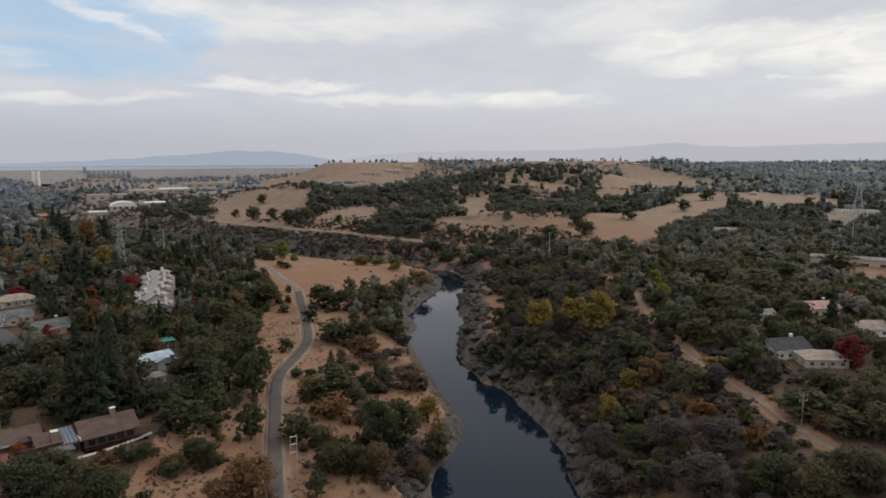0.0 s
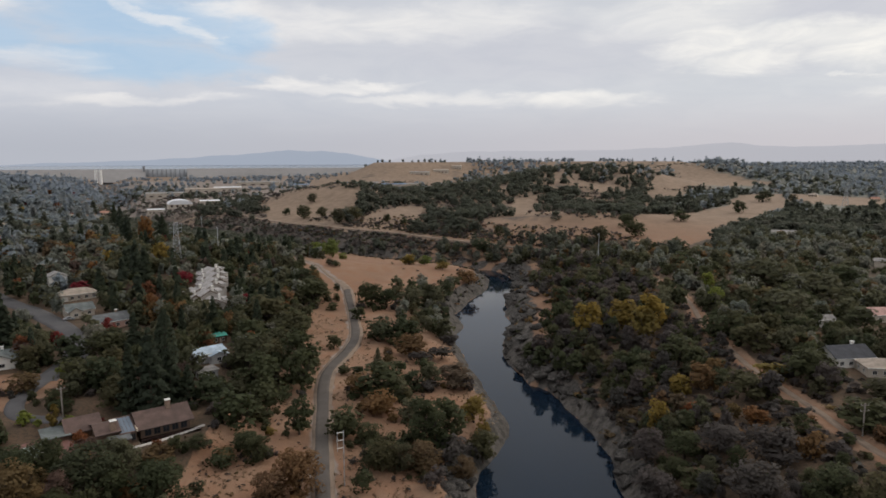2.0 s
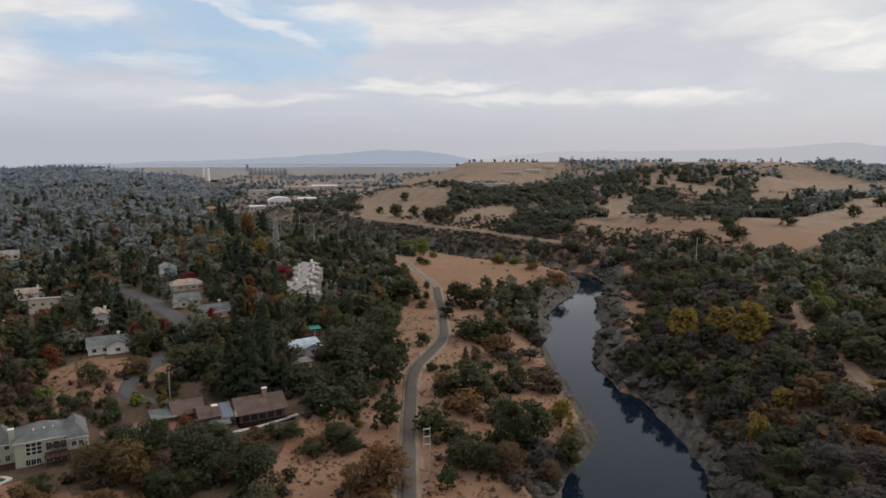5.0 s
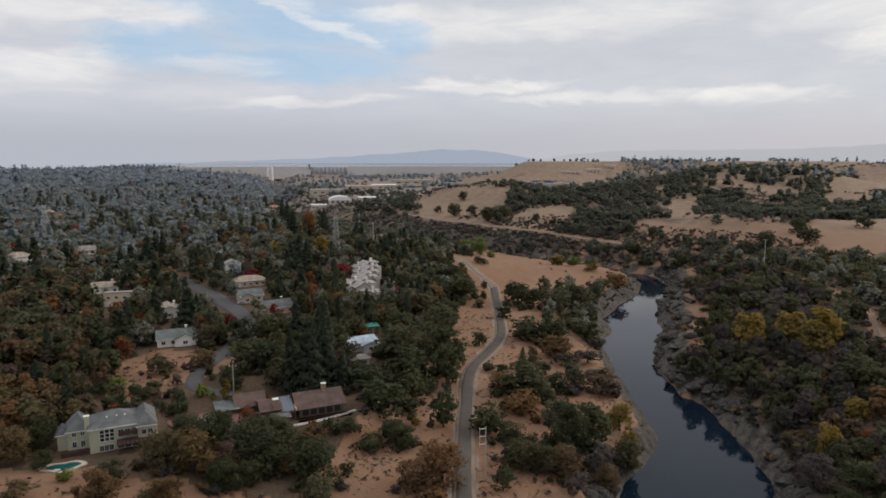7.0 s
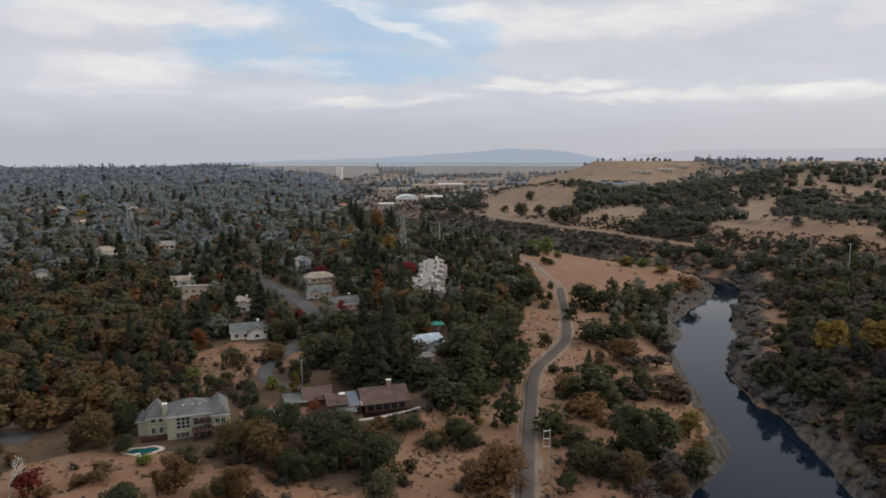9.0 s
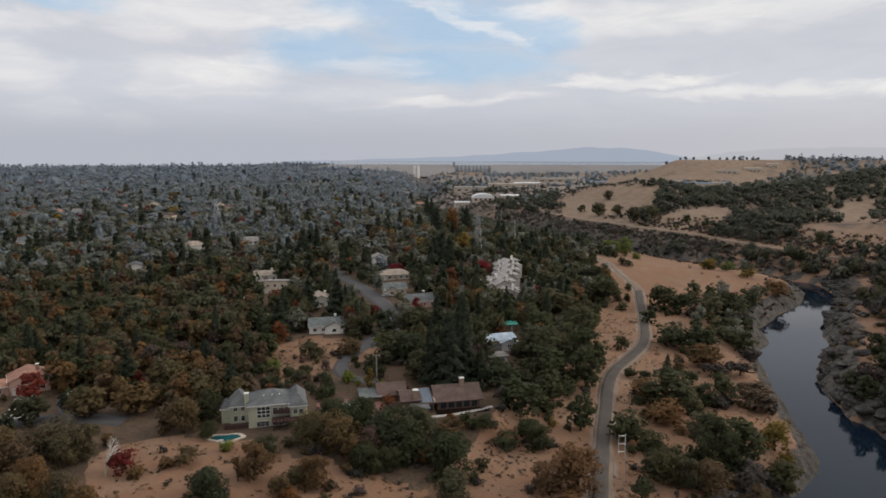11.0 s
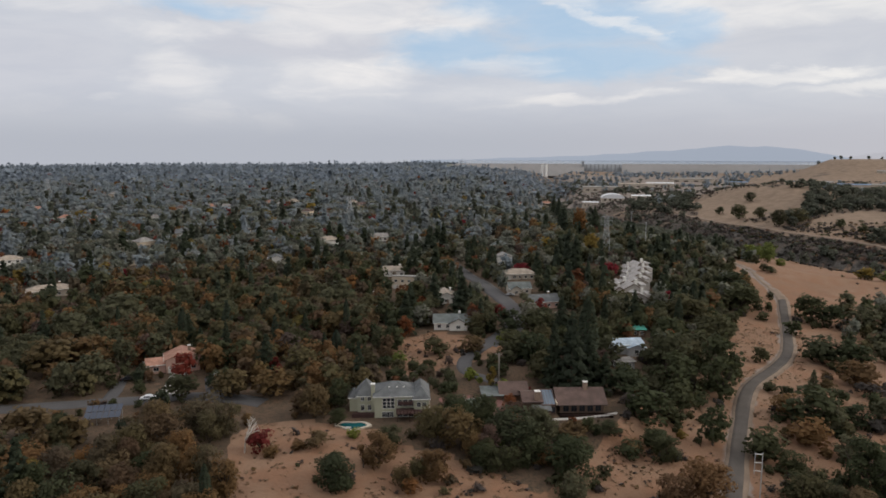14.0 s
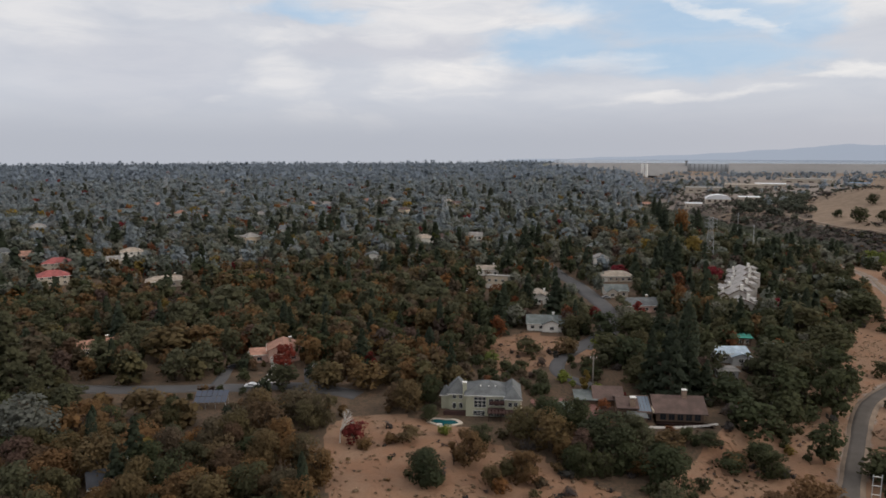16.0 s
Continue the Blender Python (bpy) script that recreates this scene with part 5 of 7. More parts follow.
def chimney(parent, x, y, base, top, mat, s=0.5):
    c = box_part("chimney", mat, parent, x - s, x + s, y - s, y + s, base, top)
    box_part("cap", WALLS["trim"], c, x - s - 0.12, x + s + 0.12, y - s - 0.12, y + s + 0.12, top, top + 0.14)


def site(name, x, y, yaw, label, category="house", group="", z=None):
    base = new(name)
    base.empty_display_size = 1
    base.location, base.rotation_euler = (x, y, z_at(x, y) if z is None else z), (0, 0, radians(yaw))
    KEEP_CLEAR.append((x, y, 6))
    return tagged(base, label, category, group)


SIGHT_SPOTS = []                  # x, y, radius of far houses and other spots kept in the camera's sight
LOW_TREE_SPOTS = []                      # x, y, radius of gardens, and ground towards the camera, with trees kept low
KEEP_CLEAR = []                 # x, y, radius of ground taken up by houses and yards


def clear_round(x, y, r):
    KEEP_CLEAR.append((x, y, r))


def row_of_windows(parent, x0, x1, y, z, w, h, n, trim, facing=0, bars=1):
    for k in range(n):
        c = x0 + (x1 - x0) * (k + 0.5) / n
        window(parent, c, y, z, w, h, facing, trim, bars)


def simple_house(x, y, yaw, w, d, eave, roof, rise, wall, roof_key, label, stack=True, garage=True, wing=None, name="house", group="houses", yard=True):
    """A plain detached house: its front wall runs along local x with the centre at the origin."""
    h = site(name, x, y, yaw, label, group=group)
    trim = WALLS["trim"]
    block(h, -w / 2, w / 2, 0, d, eave, roof, rise, WALLS[wall], ROOFS[roof_key], trim)
    floors = 2 if eave > 4.5 else 1
    n = max(2, int(w / 3.4))
    for fl in range(floors):
        row_of_windows(h, -w / 2 + (3.6 if garage and fl == 0 else 0.4), w / 2 - 0.4, 0, 0.95 + 2.7 * fl, 1.3, 1.2, n - (1 if garage and fl == 0 else 0), trim)
        for yy in (d * 0.3, d * 0.7):
            window(h, -w / 2, yy, 0.95 + 2.7 * fl, 1.1, 1.2, -90, trim)
            window(h, w / 2, yy, 0.95 + 2.7 * fl, 1.1, 1.2, 90, trim)
    if garage:
        g = box_part("garage_door", WALLS["garage"], h, -w / 2 + 0.6, -w / 2 + 3.4, -0.06, 0.02, 0.02, 2.2)
        for k in range(3):
            box_part("panel_rail", WALLS["trim"], g, -w / 2 + 0.6, -w / 2 + 3.4, -0.09, -0.05, 0.5 + 0.55 * k, 0.55 + 0.55 * k)
    box_part("door", WALLS["door"], h, 0.2, 1.15, -0.06, 0.02, 0.02, 2.05)
    if stack:
        chimney(h, w * 0.22, d * 0.55, eave, eave + rise + 1.1, WALLS["brick" if wall != "white" else "white"], 0.45)
    if wing:
        wx0, wx1, wy0, wy1, wr = wing
        block(h, wx0, wx1, wy0, wy1, min(eave, 3.0), wr, rise * 0.75, WALLS[wall], ROOFS[roof_key], trim)
        window(h, (wx0 + wx1) / 2, wy0, 0.9, 1.5, 1.2, 0, trim)
    clear_round(x - math.sin(radians(yaw)) * d / 2, y + math.cos(radians(yaw)) * d / 2, max(w, d) * 0.62)
    if math.hypot(x, y) > 190 and yard:
        SIGHT_SPOTS.append((x, y, w * 0.5))
    # the garden in front, with trees kept low so the camera sees the house
    clear_round(x + math.sin(radians(yaw)) * 5, y - math.cos(radians(yaw)) * 5, w * 0.45)
    for k in () if not yard else (12, 22, 30) if math.hypot(x, y) < 320 else (10,):
        LOW_TREE_SPOTS.append((x + math.sin(radians(yaw)) * k, y - math.cos(radians(yaw)) * k, w * 0.75))
    return h


def brown_house():
    h = site("house", -87.3, 167.8, 41, "low brown timber house with a broad shingle roof, deck and sunroom", z=18.6, group="houses")
    dt, wood, rf = WALLS["dark_trim"], WALLS["brown_wood"], ROOFS["brown"]
    block(h, -5.2, 7.4, 0.8, 11, 3.0, "gable_x", 2.6, wood, rf, dt, over=1.0)
    row_of_windows(h, -4.6, 7.0, 0.8, 0.5, 1.5, 1.9, 5, dt)
    chimney(h, 3.0, 5.4, 4.6, 7.6, WALLS["brick"], 0.6)
    box_part("ridge_board", WALLS["beige"], h, -6.4, -6.1, -0.3, 11.4, 2.6, 3.4, "pale timber barge board")
    # sunroom with a glazed roof
    block(h, -10.4, -6.4, 0.2, 7.5, 2.5, "shed_back", 1.9, wood, rf, dt, over=0.2)
    glaze = part("glazed_roof", bmesh_plane((-10.2, 0.4, 2.84), (-6.6, 0.4, 2.84), (-6.6, 7.2, 4.62), (-10.2, 7.2, 4.62)), M_SKYLIGHT, h, "pale blue glass roof panels")
    for k in range(5):
        x = -10.2 + 0.9 * k
        part("glazing_bar", bmesh_bar((x, 0.35, 2.9), (x, 7.25, 4.68), 0.05), dt, glaze)
    row_of_windows(h, -10.2, -6.6, 0.2, 0.4, 1.0, 1.7, 3, dt)
    block(h, -15.5, -10.4, 1.0, 9.5, 3.4, "gable_x", 1.4, wood, ROOFS["brown"], dt)
    chimney(h, -11.6, 1.8, 2.5, 6.2, WALLS["brick"], 0.7)
    block(h, -21, -13.5, 9.0, 18, 2.9, "gable_x", 2.1, wood, ROOFS["brown"], dt, over=0.8)
    block(h, -26.5, -21, 8.0, 15, 2.6, "flat", 0.3, wood, ROOFS["slate"], dt)
    # deck with rail
    deck = box_part("deck", WALLS["deck"], h, -6.0, 9.4, -3.2, 0.7, -0.35, 0.0, "dark red-brown timber deck")
    for k in range(14):
        box_part("baluster", WALLS["deck"], deck, -6.0 + 1.18 * k, -5.9 + 1.18 * k, -3.2, -3.1, 0.0, 0.95)
    box_part("rail", WALLS["deck"], deck, -6.0, 9.4, -3.24, -3.06, 0.95, 1.05)
    box_part("retaining_wall", WALLS["cream"], h, -14, 9.8, -5.2, -4.9, -3.0, -0.8, "pale low retaining wall")
    box_part("retaining_wall", WALLS["brown_wood"], h, -6.2, 9.5, -3.1, -2.9, -3.0, -0.4)
    # small shed with a pale sheet roof
    s = site("garden_shed", -93.5, 158.5, 40, "small garden shed with a pale grey sheet roof", "shed")
    block(s, -2.4, 2.4, 0, 3.4, 2.1, "flat", 0.25, WALLS["brown_wood"], ROOFS["grey"], dt, over=0.3)
    clear_round(-91, 177, 15)
    clear_round(-104, 176, 12)
    clear_round(-112, 182, 9)
    clear_round(-88, 163, 7)
    LOW_TREE_SPOTS.extend([(-84, 160, 14), (-100, 160, 14), (-112, 165, 12)])


def bmesh_plane(*corners):
    bm = bmesh.new()
    top = [bm.verts.new(c) for c in corners]
    low = [bm.verts.new((c[0], c[1], c[2] - 0.05)) for c in corners]
    bm.faces.new(top)
    bm.faces.new(low[::-1])
    n = len(top)
    for k in range(n):
        bm.faces.new((top[k], low[k], low[(k + 1) % n], top[(k + 1) % n]))
    return bm


def bmesh_bar(a, b, r, sides=4, bm=None):
    """A straight bar from a to b, added to bm."""
    bm = bm or bmesh.new()
    a, b = Vector(a), Vector(b)
    turn = (b - a).to_track_quat("Z", "Y").to_matrix()
    rings = [[bm.verts.new(p + turn @ Vector((r * math.cos(k * math.tau / sides + 0.785), r * math.sin(k * math.tau / sides + 0.785), 0))) for k in range(sides)] for p in (a, b)]
    for k in range(sides):
        bm.faces.new((rings[0][k], rings[0][(k + 1) % sides], rings[1][(k + 1) % sides], rings[1][k]))
    bm.faces.new(rings[0][::-1])
    bm.faces.new(rings[1])
    return bm


def sage_house():
    h = site("house", -121.6, 128.4, 43, "two-storey sage green house with grey hip roofs and a balcony", z=21.0, group="houses")
    h.scale = (0.88, 0.9, 0.93)
    tr, wall, rf = WALLS["trim"], WALLS["sage"], ROOFS["grey"]
    block(h, -6.5, 6.0, 0, 11, 6.6, "hip", 2.6, wall, rf, tr)
    block(h, 5.6, 10.2, -1.2, 11.5, 6.0, "hip", 2.7, wall, rf, tr)
    block(h, -12.0, -6.5, 4.4, 12, 5.6, "hip", 3.4, wall, rf, tr)
    block(h, -14.5, -12.0, 5.6, 10.5, 4.6, "hip", 1.6, wall, rf, tr)
    for vx in (-2.2, 0.3, 2.4):
        box_part("roof_vent", tr, h, vx, vx + 0.4, 2.9, 3.3, 7.6, 8.45, "small white roof vent")
    chimney(h, -7.0, 3.4, 3, 9.2, WALLS["sage"], 0.6)
    for r in range(3):                                            # tall grid of panes
        for c in range(3):
            window(h, -3.4 + 1.25 * c, 0, 2.9 + 1.05 * r, 1.05, 0.9, 0, tr, 0)
    row_of_windows(h, -4.2, -0.6, 0, 0.3, 1.05, 1.5, 3, tr)
    row_of_windows(h, 0.4, 5.6, 0, 3.5, 1.3, 1.9, 3, tr)
    row_of_windows(h, 0.4, 5.6, 0, 0.3, 1.4, 1.9, 3, tr)
    row_of_windows(h, 6.3, 9.6, -1.2, 3.6, 1.1, 1.3, 2, tr)
    row_of_windows(h, -11.4, -7.2, 4.4, 0.8, 1.0, 1.6, 2, tr)
    row_of_windows(h, -11.4, -7.2, 4.4, 3.8, 1.0, 1.1, 2, tr)
    window(h, 10.2, 6, 3.6, 1.2, 1.2, 90, tr)
    balcony = box_part("balcony", WALLS["deck"], h, 0.2, 8.9, -4.4, -0.01, 2.55, 2.8, "dark red timber balcony")
    for k in range(9):
        box_part("baluster", WALLS["deck"], balcony, 0.2 + k * 1.07, 0.44 + k * 1.07, -4.4, -4.3, 2.8, 3.7)
    box_part("rail", WALLS["deck"], balcony, 0.2, 8.9, -4.46, -4.26, 3.7, 3.85)
    for k in range(3):
        box_part("post", WALLS["deck"], h, 0.5 + 3.7 * k, 0.7 + 3.7 * k, -4.2, -3.95, -1, 2.55)
    box_part("upper_balcony", WALLS["deck"], h, 0.8, 5.2, -2.6, -0.01, 4.7, 4.85)
    box_part("upper_rail", WALLS["deck"], h, 0.8, 5.2, -2.66, -2.5, 4.85, 5.7)
    box_part("lower_deck", WALLS["deck"], h, -13.5, -6.6, 0.6, 4.3, -0.6, 0.25, "dark red timber deck")
    box_part("patio_wall", WALLS["deck"], h, -13.5, -6.6, 0.4, 0.6, -1, 1.2)
    stair = box_part("outside_stair", WALLS["cream"], h, 9.7, 10.9, 2, 7, 1.2, 1.5, "pale outside stair")
    for k in range(8):
        box_part("step", WALLS["cream"], stair, 9.7, 10.9, 7 - 0.6 * k - 0.6, 7 - 0.6 * k, 2.6 - 0.35 * k, 2.75 - 0.35 * k)
    # pool terrace
    pool_at(-126.5, 117.2, 40, 3.3, 2.1, "kidney-shaped swimming pool with a pale stone surround")
    clear_round(-122, 138, 14)
    clear_round(-131, 133, 9)
    clear_round(-128, 119, 9)
    clear_round(-117, 124, 7)
    LOW_TREE_SPOTS.extend([(-115, 118, 12), (-125, 110, 12)])


M_POOL = water_material("pool_water", (0.008, 0.075, 0.085), 0.05, 0.2, 1.5)
M_PAVING = plain("pale_paving", (0.46, 0.40, 0.33), 0.9, vary=0.15, grain=2)


def pool_at(x, y, yaw, rx, ry, label):
    p = site("swimming_pool", x, y, yaw, label, "pool", z=z_at(x, y) + 0.12)

    def lobe(scale, n=28):
        return [Vector((rx * scale * math.cos(a) * (1 + 0.18 * math.cos(2 * a + 0.7)), ry * scale * math.sin(a) * (1 + 0.25 * math.sin(3 * a)), 0)) for a in [math.tau * k / n for k in range(n)]]

    outer, inner = lobe(1.32), lobe(1.0)
    bm = bmesh.new()
    o = [bm.verts.new(v + Vector((0, 0, 0.12))) for v in outer]
    i = [bm.verts.new(v + Vector((0, 0, 0.12))) for v in inner]
    ol = [bm.verts.new(v - Vector((0, 0, 1.5))) for v in outer]
    il = [bm.verts.new(v - Vector((0, 0, 0.6))) for v in inner]
    n = len(o)
    for k in range(n):
        j = (k + 1) % n
        bm.faces.new((o[k], o[j], i[j], i[k]))
        bm.faces.new((o[k], ol[k], ol[j], o[j]))
        bm.faces.new((i[k], i[j], il[j], il[k]))
    part("surround", bm, M_PAVING, p, "pale stone surround")
    bm = bmesh.new()
    bm.faces.new([bm.verts.new(v * 1.01 + Vector((0, 0, -0.05))) for v in inner])
    part("water", bm, M_POOL, p, "teal pool water")
    bm = bmesh.new()
    box(bm, -0.5 * rx, -0.1 * rx, -1.12 * ry, -0.95 * ry, 0.13, 0.5)
    bmesh.ops.bevel(bm, geom=bm.edges[:], offset=0.08, segments=2, affect="EDGES")
    part("bench", bm, WALLS["white"], p, "white poolside seat")
    return p


def condo_row():
    """Terraced houses with pale gabled fronts and dark rake boards that step up the ridge."""
    first = None
    cream, pale, dark = WALLS["greige"], ROOFS["pale"], WALLS["dark_trim"]
    for x, y, yaw, up in [(-127, 301, 40, 0.2), (-143, 318, 44, 0.0), (-135, 313, 42, 1.3), (-139, 328, 44, 1.5), (-143, 341, 46, 1.6), (-148, 354, 48, 1.6), (-154, 367, 52, 1.6)]:
        z = z_at(x, y) + up
        if first is None:
            first = site("terraced_house", x, y, yaw, "pale terraced house with gabled front and dark rake boards", "house", "terraced houses", z)
            block(first, -4.6, 4.6, 0, 9.5, 3.4, "gable_y", 2.3, cream, pale, dark, 0.3, -5)
            block(first, -8.6, -4.62, 1.5, 8.0, 2.6, "gable_y", 1.3, cream, pale, dark, 0.25, -5)
            block(first, 4.62, 7.2, 2.5, 9.0, 4.6, "flat", 0.4, cream, pale, dark, 0.15, -5)
            for y0, peak, half, eave, cx in ((-0.42, 5.95, 4.95, 3.22, 0.0), (1.1, 4.1, 2.25, 2.45, -6.61)):
                for side in (-1, 1):
                    part("rake_board", bmesh_bar((cx + side * half, y0, eave), (cx, y0, peak), 0.22), WALLS["brown_wood"], first, "dark brown rake board")
            row_of_windows(first, -3.6, 3.6, 0, 0.6, 1.3, 1.3, 2, dark)
            window(first, -6.6, 1.5, 0.6, 1.2, 1.2, 0, dark)
            for yy in (3.2, 6.2):
                window(first, 7.2, yy, 1.6, 1.0, 1.2, 90, dark)
            chimney(first, 3.4, 6.4, 3.5, 7.0, WALLS["white"], 0.55)
            chimney(first, -5.4, 6.0, 2.5, 5.4, WALLS["white"], 0.4)
        else:
            copy_thing(first, pose(x, y, z, 0, 0, yaw))
        clear_round(x - 5, y + 3, 8.5)
        clear_round(x + 4, y - 5, 6)
        LOW_TREE_SPOTS.extend([(x + 7, y - 12, 7), (x + 10, y - 22, 7)])


brown_house()
sage_house()
condo_row()
simple_house(-167, 210, 40, 14.5, 9.5, 3.0, "gable_x", 2.4, "white", "slate", "single-storey white house with a grey-green gable roof", True, False, (-1.2, 6.2, -1.6, 5, "gable_y"))
simple_house(-238, 260, 32, 15, 9, 5.6, "shed_front", 1.0, "beige", "white", "two-storey beige stucco house with a low pale roof", False, True)
simple_house(-266, 281, 40, 13, 8, 3.6, "gable_x", 1.8, "white", "tan", "low white house with a tan gable roof", True, False)
simple_house(-199, 246, 45, 11, 12, 3.2, "gable_y", 2.2, "white", "tan", "white-fronted house with a tan shingle roof", True, False)
simple_house(-182, 284, 45, 11, 9, 3.2, "gable_x", 2.2, "cream", "slate", "cream house with a grey-green roof behind small trees", False, True, (-5, 0, -2.2, 4, "gable_y"))
simple_house(-204, 318, 43, 17, 9, 3.2, "hip", 2.2, "cream", "tan", "cream house with a tan hip roof", False, True)
simple_house(-156, 265, 52, 15, 10, 3.2, "gable_x", 2.4, "pink", "grey", "pink-walled house with a grey shingle roof", True, True)
simple_house(-99, 228, 48, 11, 8, 3.6, "gable_x", 1.3, "tin", "blue", "house with a pale blue metal roof among trees", False, False, (-1, 5, -2, 4, "gable_y"))
simple_house(-94, 214, 48, 6.5, 4.5, 2.6, "flat", 0.2, "tin", "white", "small outbuilding with a pale flat roof", False, False, None, "outbuilding", "outbuildings")
simple_house(-106, 252, 40, 6, 4.5, 2.8, "flat", 0.5, "brown_wood", "green", "small outbuilding with a green metal roof", False, False, None, "outbuilding", "outbuildings")
simple_house(-203, 113, 62, 10.5, 9, 4.4, "gable_y", 1.9, "pink", "orange", "pinkish two-storey house with a tan tiled roof and garage", True, True, (-11, -5.4, 1, 7, "gable_x"))
simple_house(-252, 68, 76, 13, 8, 3.2, "gable_x", 1.9, "beige", "orange", "house with an orange tiled roof half hidden by oaks", True, False, yard=False)
simple_house(-440, 99, 66, 15, 10, 5.0, "hip", 2.6, "cream", "red", "large cream house with a bright red tiled roof", False, False)
simple_house(-399, 88, 80, 15, 10, 5.0, "hip", 2.6, "cream", "red", "large cream house with a bright red tiled roof", False, False)
simple_house(-356, 131, 72, 20, 9, 3.4, "hip", 2.0, "cream", "tan", "long cream house with a tan hip roof on a bare bank", True, True, yard=False)
simple_house(-451, 145, 72, 13, 9, 5.2, "hip", 2.2, "white", "tan", "white two-storey house with a tan roof", False, True)
simple_house(-443, 131, 80, 9, 8, 3.2, "gable_x", 1.8, "white", "white", "low white house with a pale roof", False, False)
simple_house(-410, 202, 78, 11, 9, 3.4, "gable_x", 2.0, "cream", "grey", "cream house with a grey gable roof", False, False)
simple_house(-472, 229, 78, 11, 8, 3.2, "gable_x", 2.4, "white", "white", "white house with a pale steep roof", False, False)
simple_house(-348, 260, 52, 10, 9, 3.6, "gable_y", 2.0, "white", "grey", "white house with a grey front gable", False, True)
simple_house(-234, 347, 45, 9, 8, 5.4, "gable_y", 2.0, "white", "white", "tall narrow white house among trees", False, False)
simple_house(122, 229, 12, 14, 11, 3.4, "gable_x", 2.8, "white", "dark", "white house with a near-black shingle roof", True, False)
simple_house(128, 219, -4, 14, 9, 3.2, "hip", 1.8, "cream", "tan", "cream house with a tan hip roof and patio", False, False)
simple_house(167, 292, 10, 17, 9, 3.4, "gable_x", 2.2, "cream", "pink", "cream house with a pink tiled roof", True, False)
simple_house(137, 283, 6, 10, 7, 3.0, "gable_x", 1.4, "white", "white", "small white house with a pale roof", False, False)
simple_house(168, 258, 4, 13, 9, 3.4, "gable_x", 2.2, "white", "tan", "white house with a tan roof", False, False)
simple_house(239, 570, -14, 19, 8, 3.4, "gable_x", 1.2, "white", "white", "long low white building in the woods", False, False)
simple_house(438, 715, -20, 38, 12, 4.0, "gable_x", 1.4, "white", "white", "long low white building beside the pylon", False, False)

# ---------------------------------------------------------------- the works below the dam and far houses

M_SHEET = plain("white_sheet_roof", (0.68, 0.68, 0.69), 0.5, vary=0.06, grain=0.1)
M_BLUE_SHEET = plain("blue_sheet_roof", (0.10, 0.17, 0.27), 0.5, vary=0.1, grain=0.1)


def works_hall(x, y, yaw, w, d, h, roof_mat, label, arched=False):
    b = site("works_hall", x, y, yaw, label, "building", "works buildings")
    if arched:
        bm = bmesh.new()
        n = 14
        front, rear = [], []
        for k in range(n + 1):
            a = math.pi * k / n
            px, pz = -math.cos(a) * w / 2, h * 0.45 + math.sin(a) * h * 0.75
            front.append(bm.verts.new((px, 0, pz)))
            rear.append(bm.verts.new((px, d, pz)))
        for k in range(n):
            bm.faces.new((front[k], front[k + 1], rear[k + 1], rear[k]))
        bm.faces.new(front[::-1])
        bm.faces.new(rear)
        part("roof", bm, roof_mat, b, "arched white roof")
        box_part("wall", WALLS["cream"], b, -w / 2, w / 2, 0.05, d - 0.05, -3, h * 0.45)
    else:
        block(b, -w / 2, w / 2, 0, d, h, "gable_x", h * 0.25, WALLS["cream"], roof_mat, WALLS["trim"], 0.6, -4)
    for k in range(4):
        box_part("bay_door", WALLS["dark_trim"], b, -w * 0.4 + w * 0.22 * k, -w * 0.4 + w * 0.22 * k + w * 0.1, -0.15, 0.02, 0, h * 0.38)


def at(az, d):
    return polar(az, d)


for az, d, yaw, w, dep, h, mat, text, arch in (
        (25.2, 1120, 30, 36, 30, 9, M_SHEET, "white hall with a broad arched roof", True), (27.0, 1115, 30, 24, 16, 5, M_SHEET, "low white works hall", False),
        (23.0, 1150, 30, 30, 14, 6, M_SHEET, "long white works hall", False), (26.3, 1380, 28, 66, 24, 7, ROOFS["white"], "long pale works hall", False),
        (23.5, 1560, 26, 72, 22, 7, ROOFS["tan"], "long tan works hall", False), (21.6, 1640, 24, 60, 22, 7, M_SHEET, "long white works hall", False),
        (19.2, 1900, 22, 110, 26, 8, ROOFS["white"], "long pale works hall", False), (15.8, 1760, 18, 40, 20, 7, M_BLUE_SHEET, "hall with a blue sheet roof", False),
        (12.0, 1500, 14, 60, 22, 7, M_BLUE_SHEET, "hall with a blue sheet roof", False), (10.3, 1430, 10, 44, 18, 6, ROOFS["white"], "low pale building among trees", False),
        (8.2, 1330, 8, 50, 18, 6, M_BLUE_SHEET, "hall with a blue sheet roof", False), (6.6, 1360, 8, 36, 18, 6, ROOFS["white"], "low pale building among trees", False),
        (4.2, 1760, 5, 40, 16, 7, ROOFS["tan"], "tan building on the flank of a hill", False), (2.9, 1830, 0, 26, 14, 8, ROOFS["tan"], "tan house high on a wooded hill", False),
        (6.0, 1700, 5, 50, 14, 6, ROOFS["white"], "pale building at the foot of a bare hill", False), (-31.6, 492, -31, 50, 5, 4.5, ROOFS["white"], "long low grey stand beside a ball field", False)):
    x, y = at(az, d)
    works_hall(x, y, yaw, w, dep, h, mat, text, arch)
    clear_round(x, y, w * 0.6)
    LOW_TREE_SPOTS.append((*at(az, d * 0.93), w * 0.6))


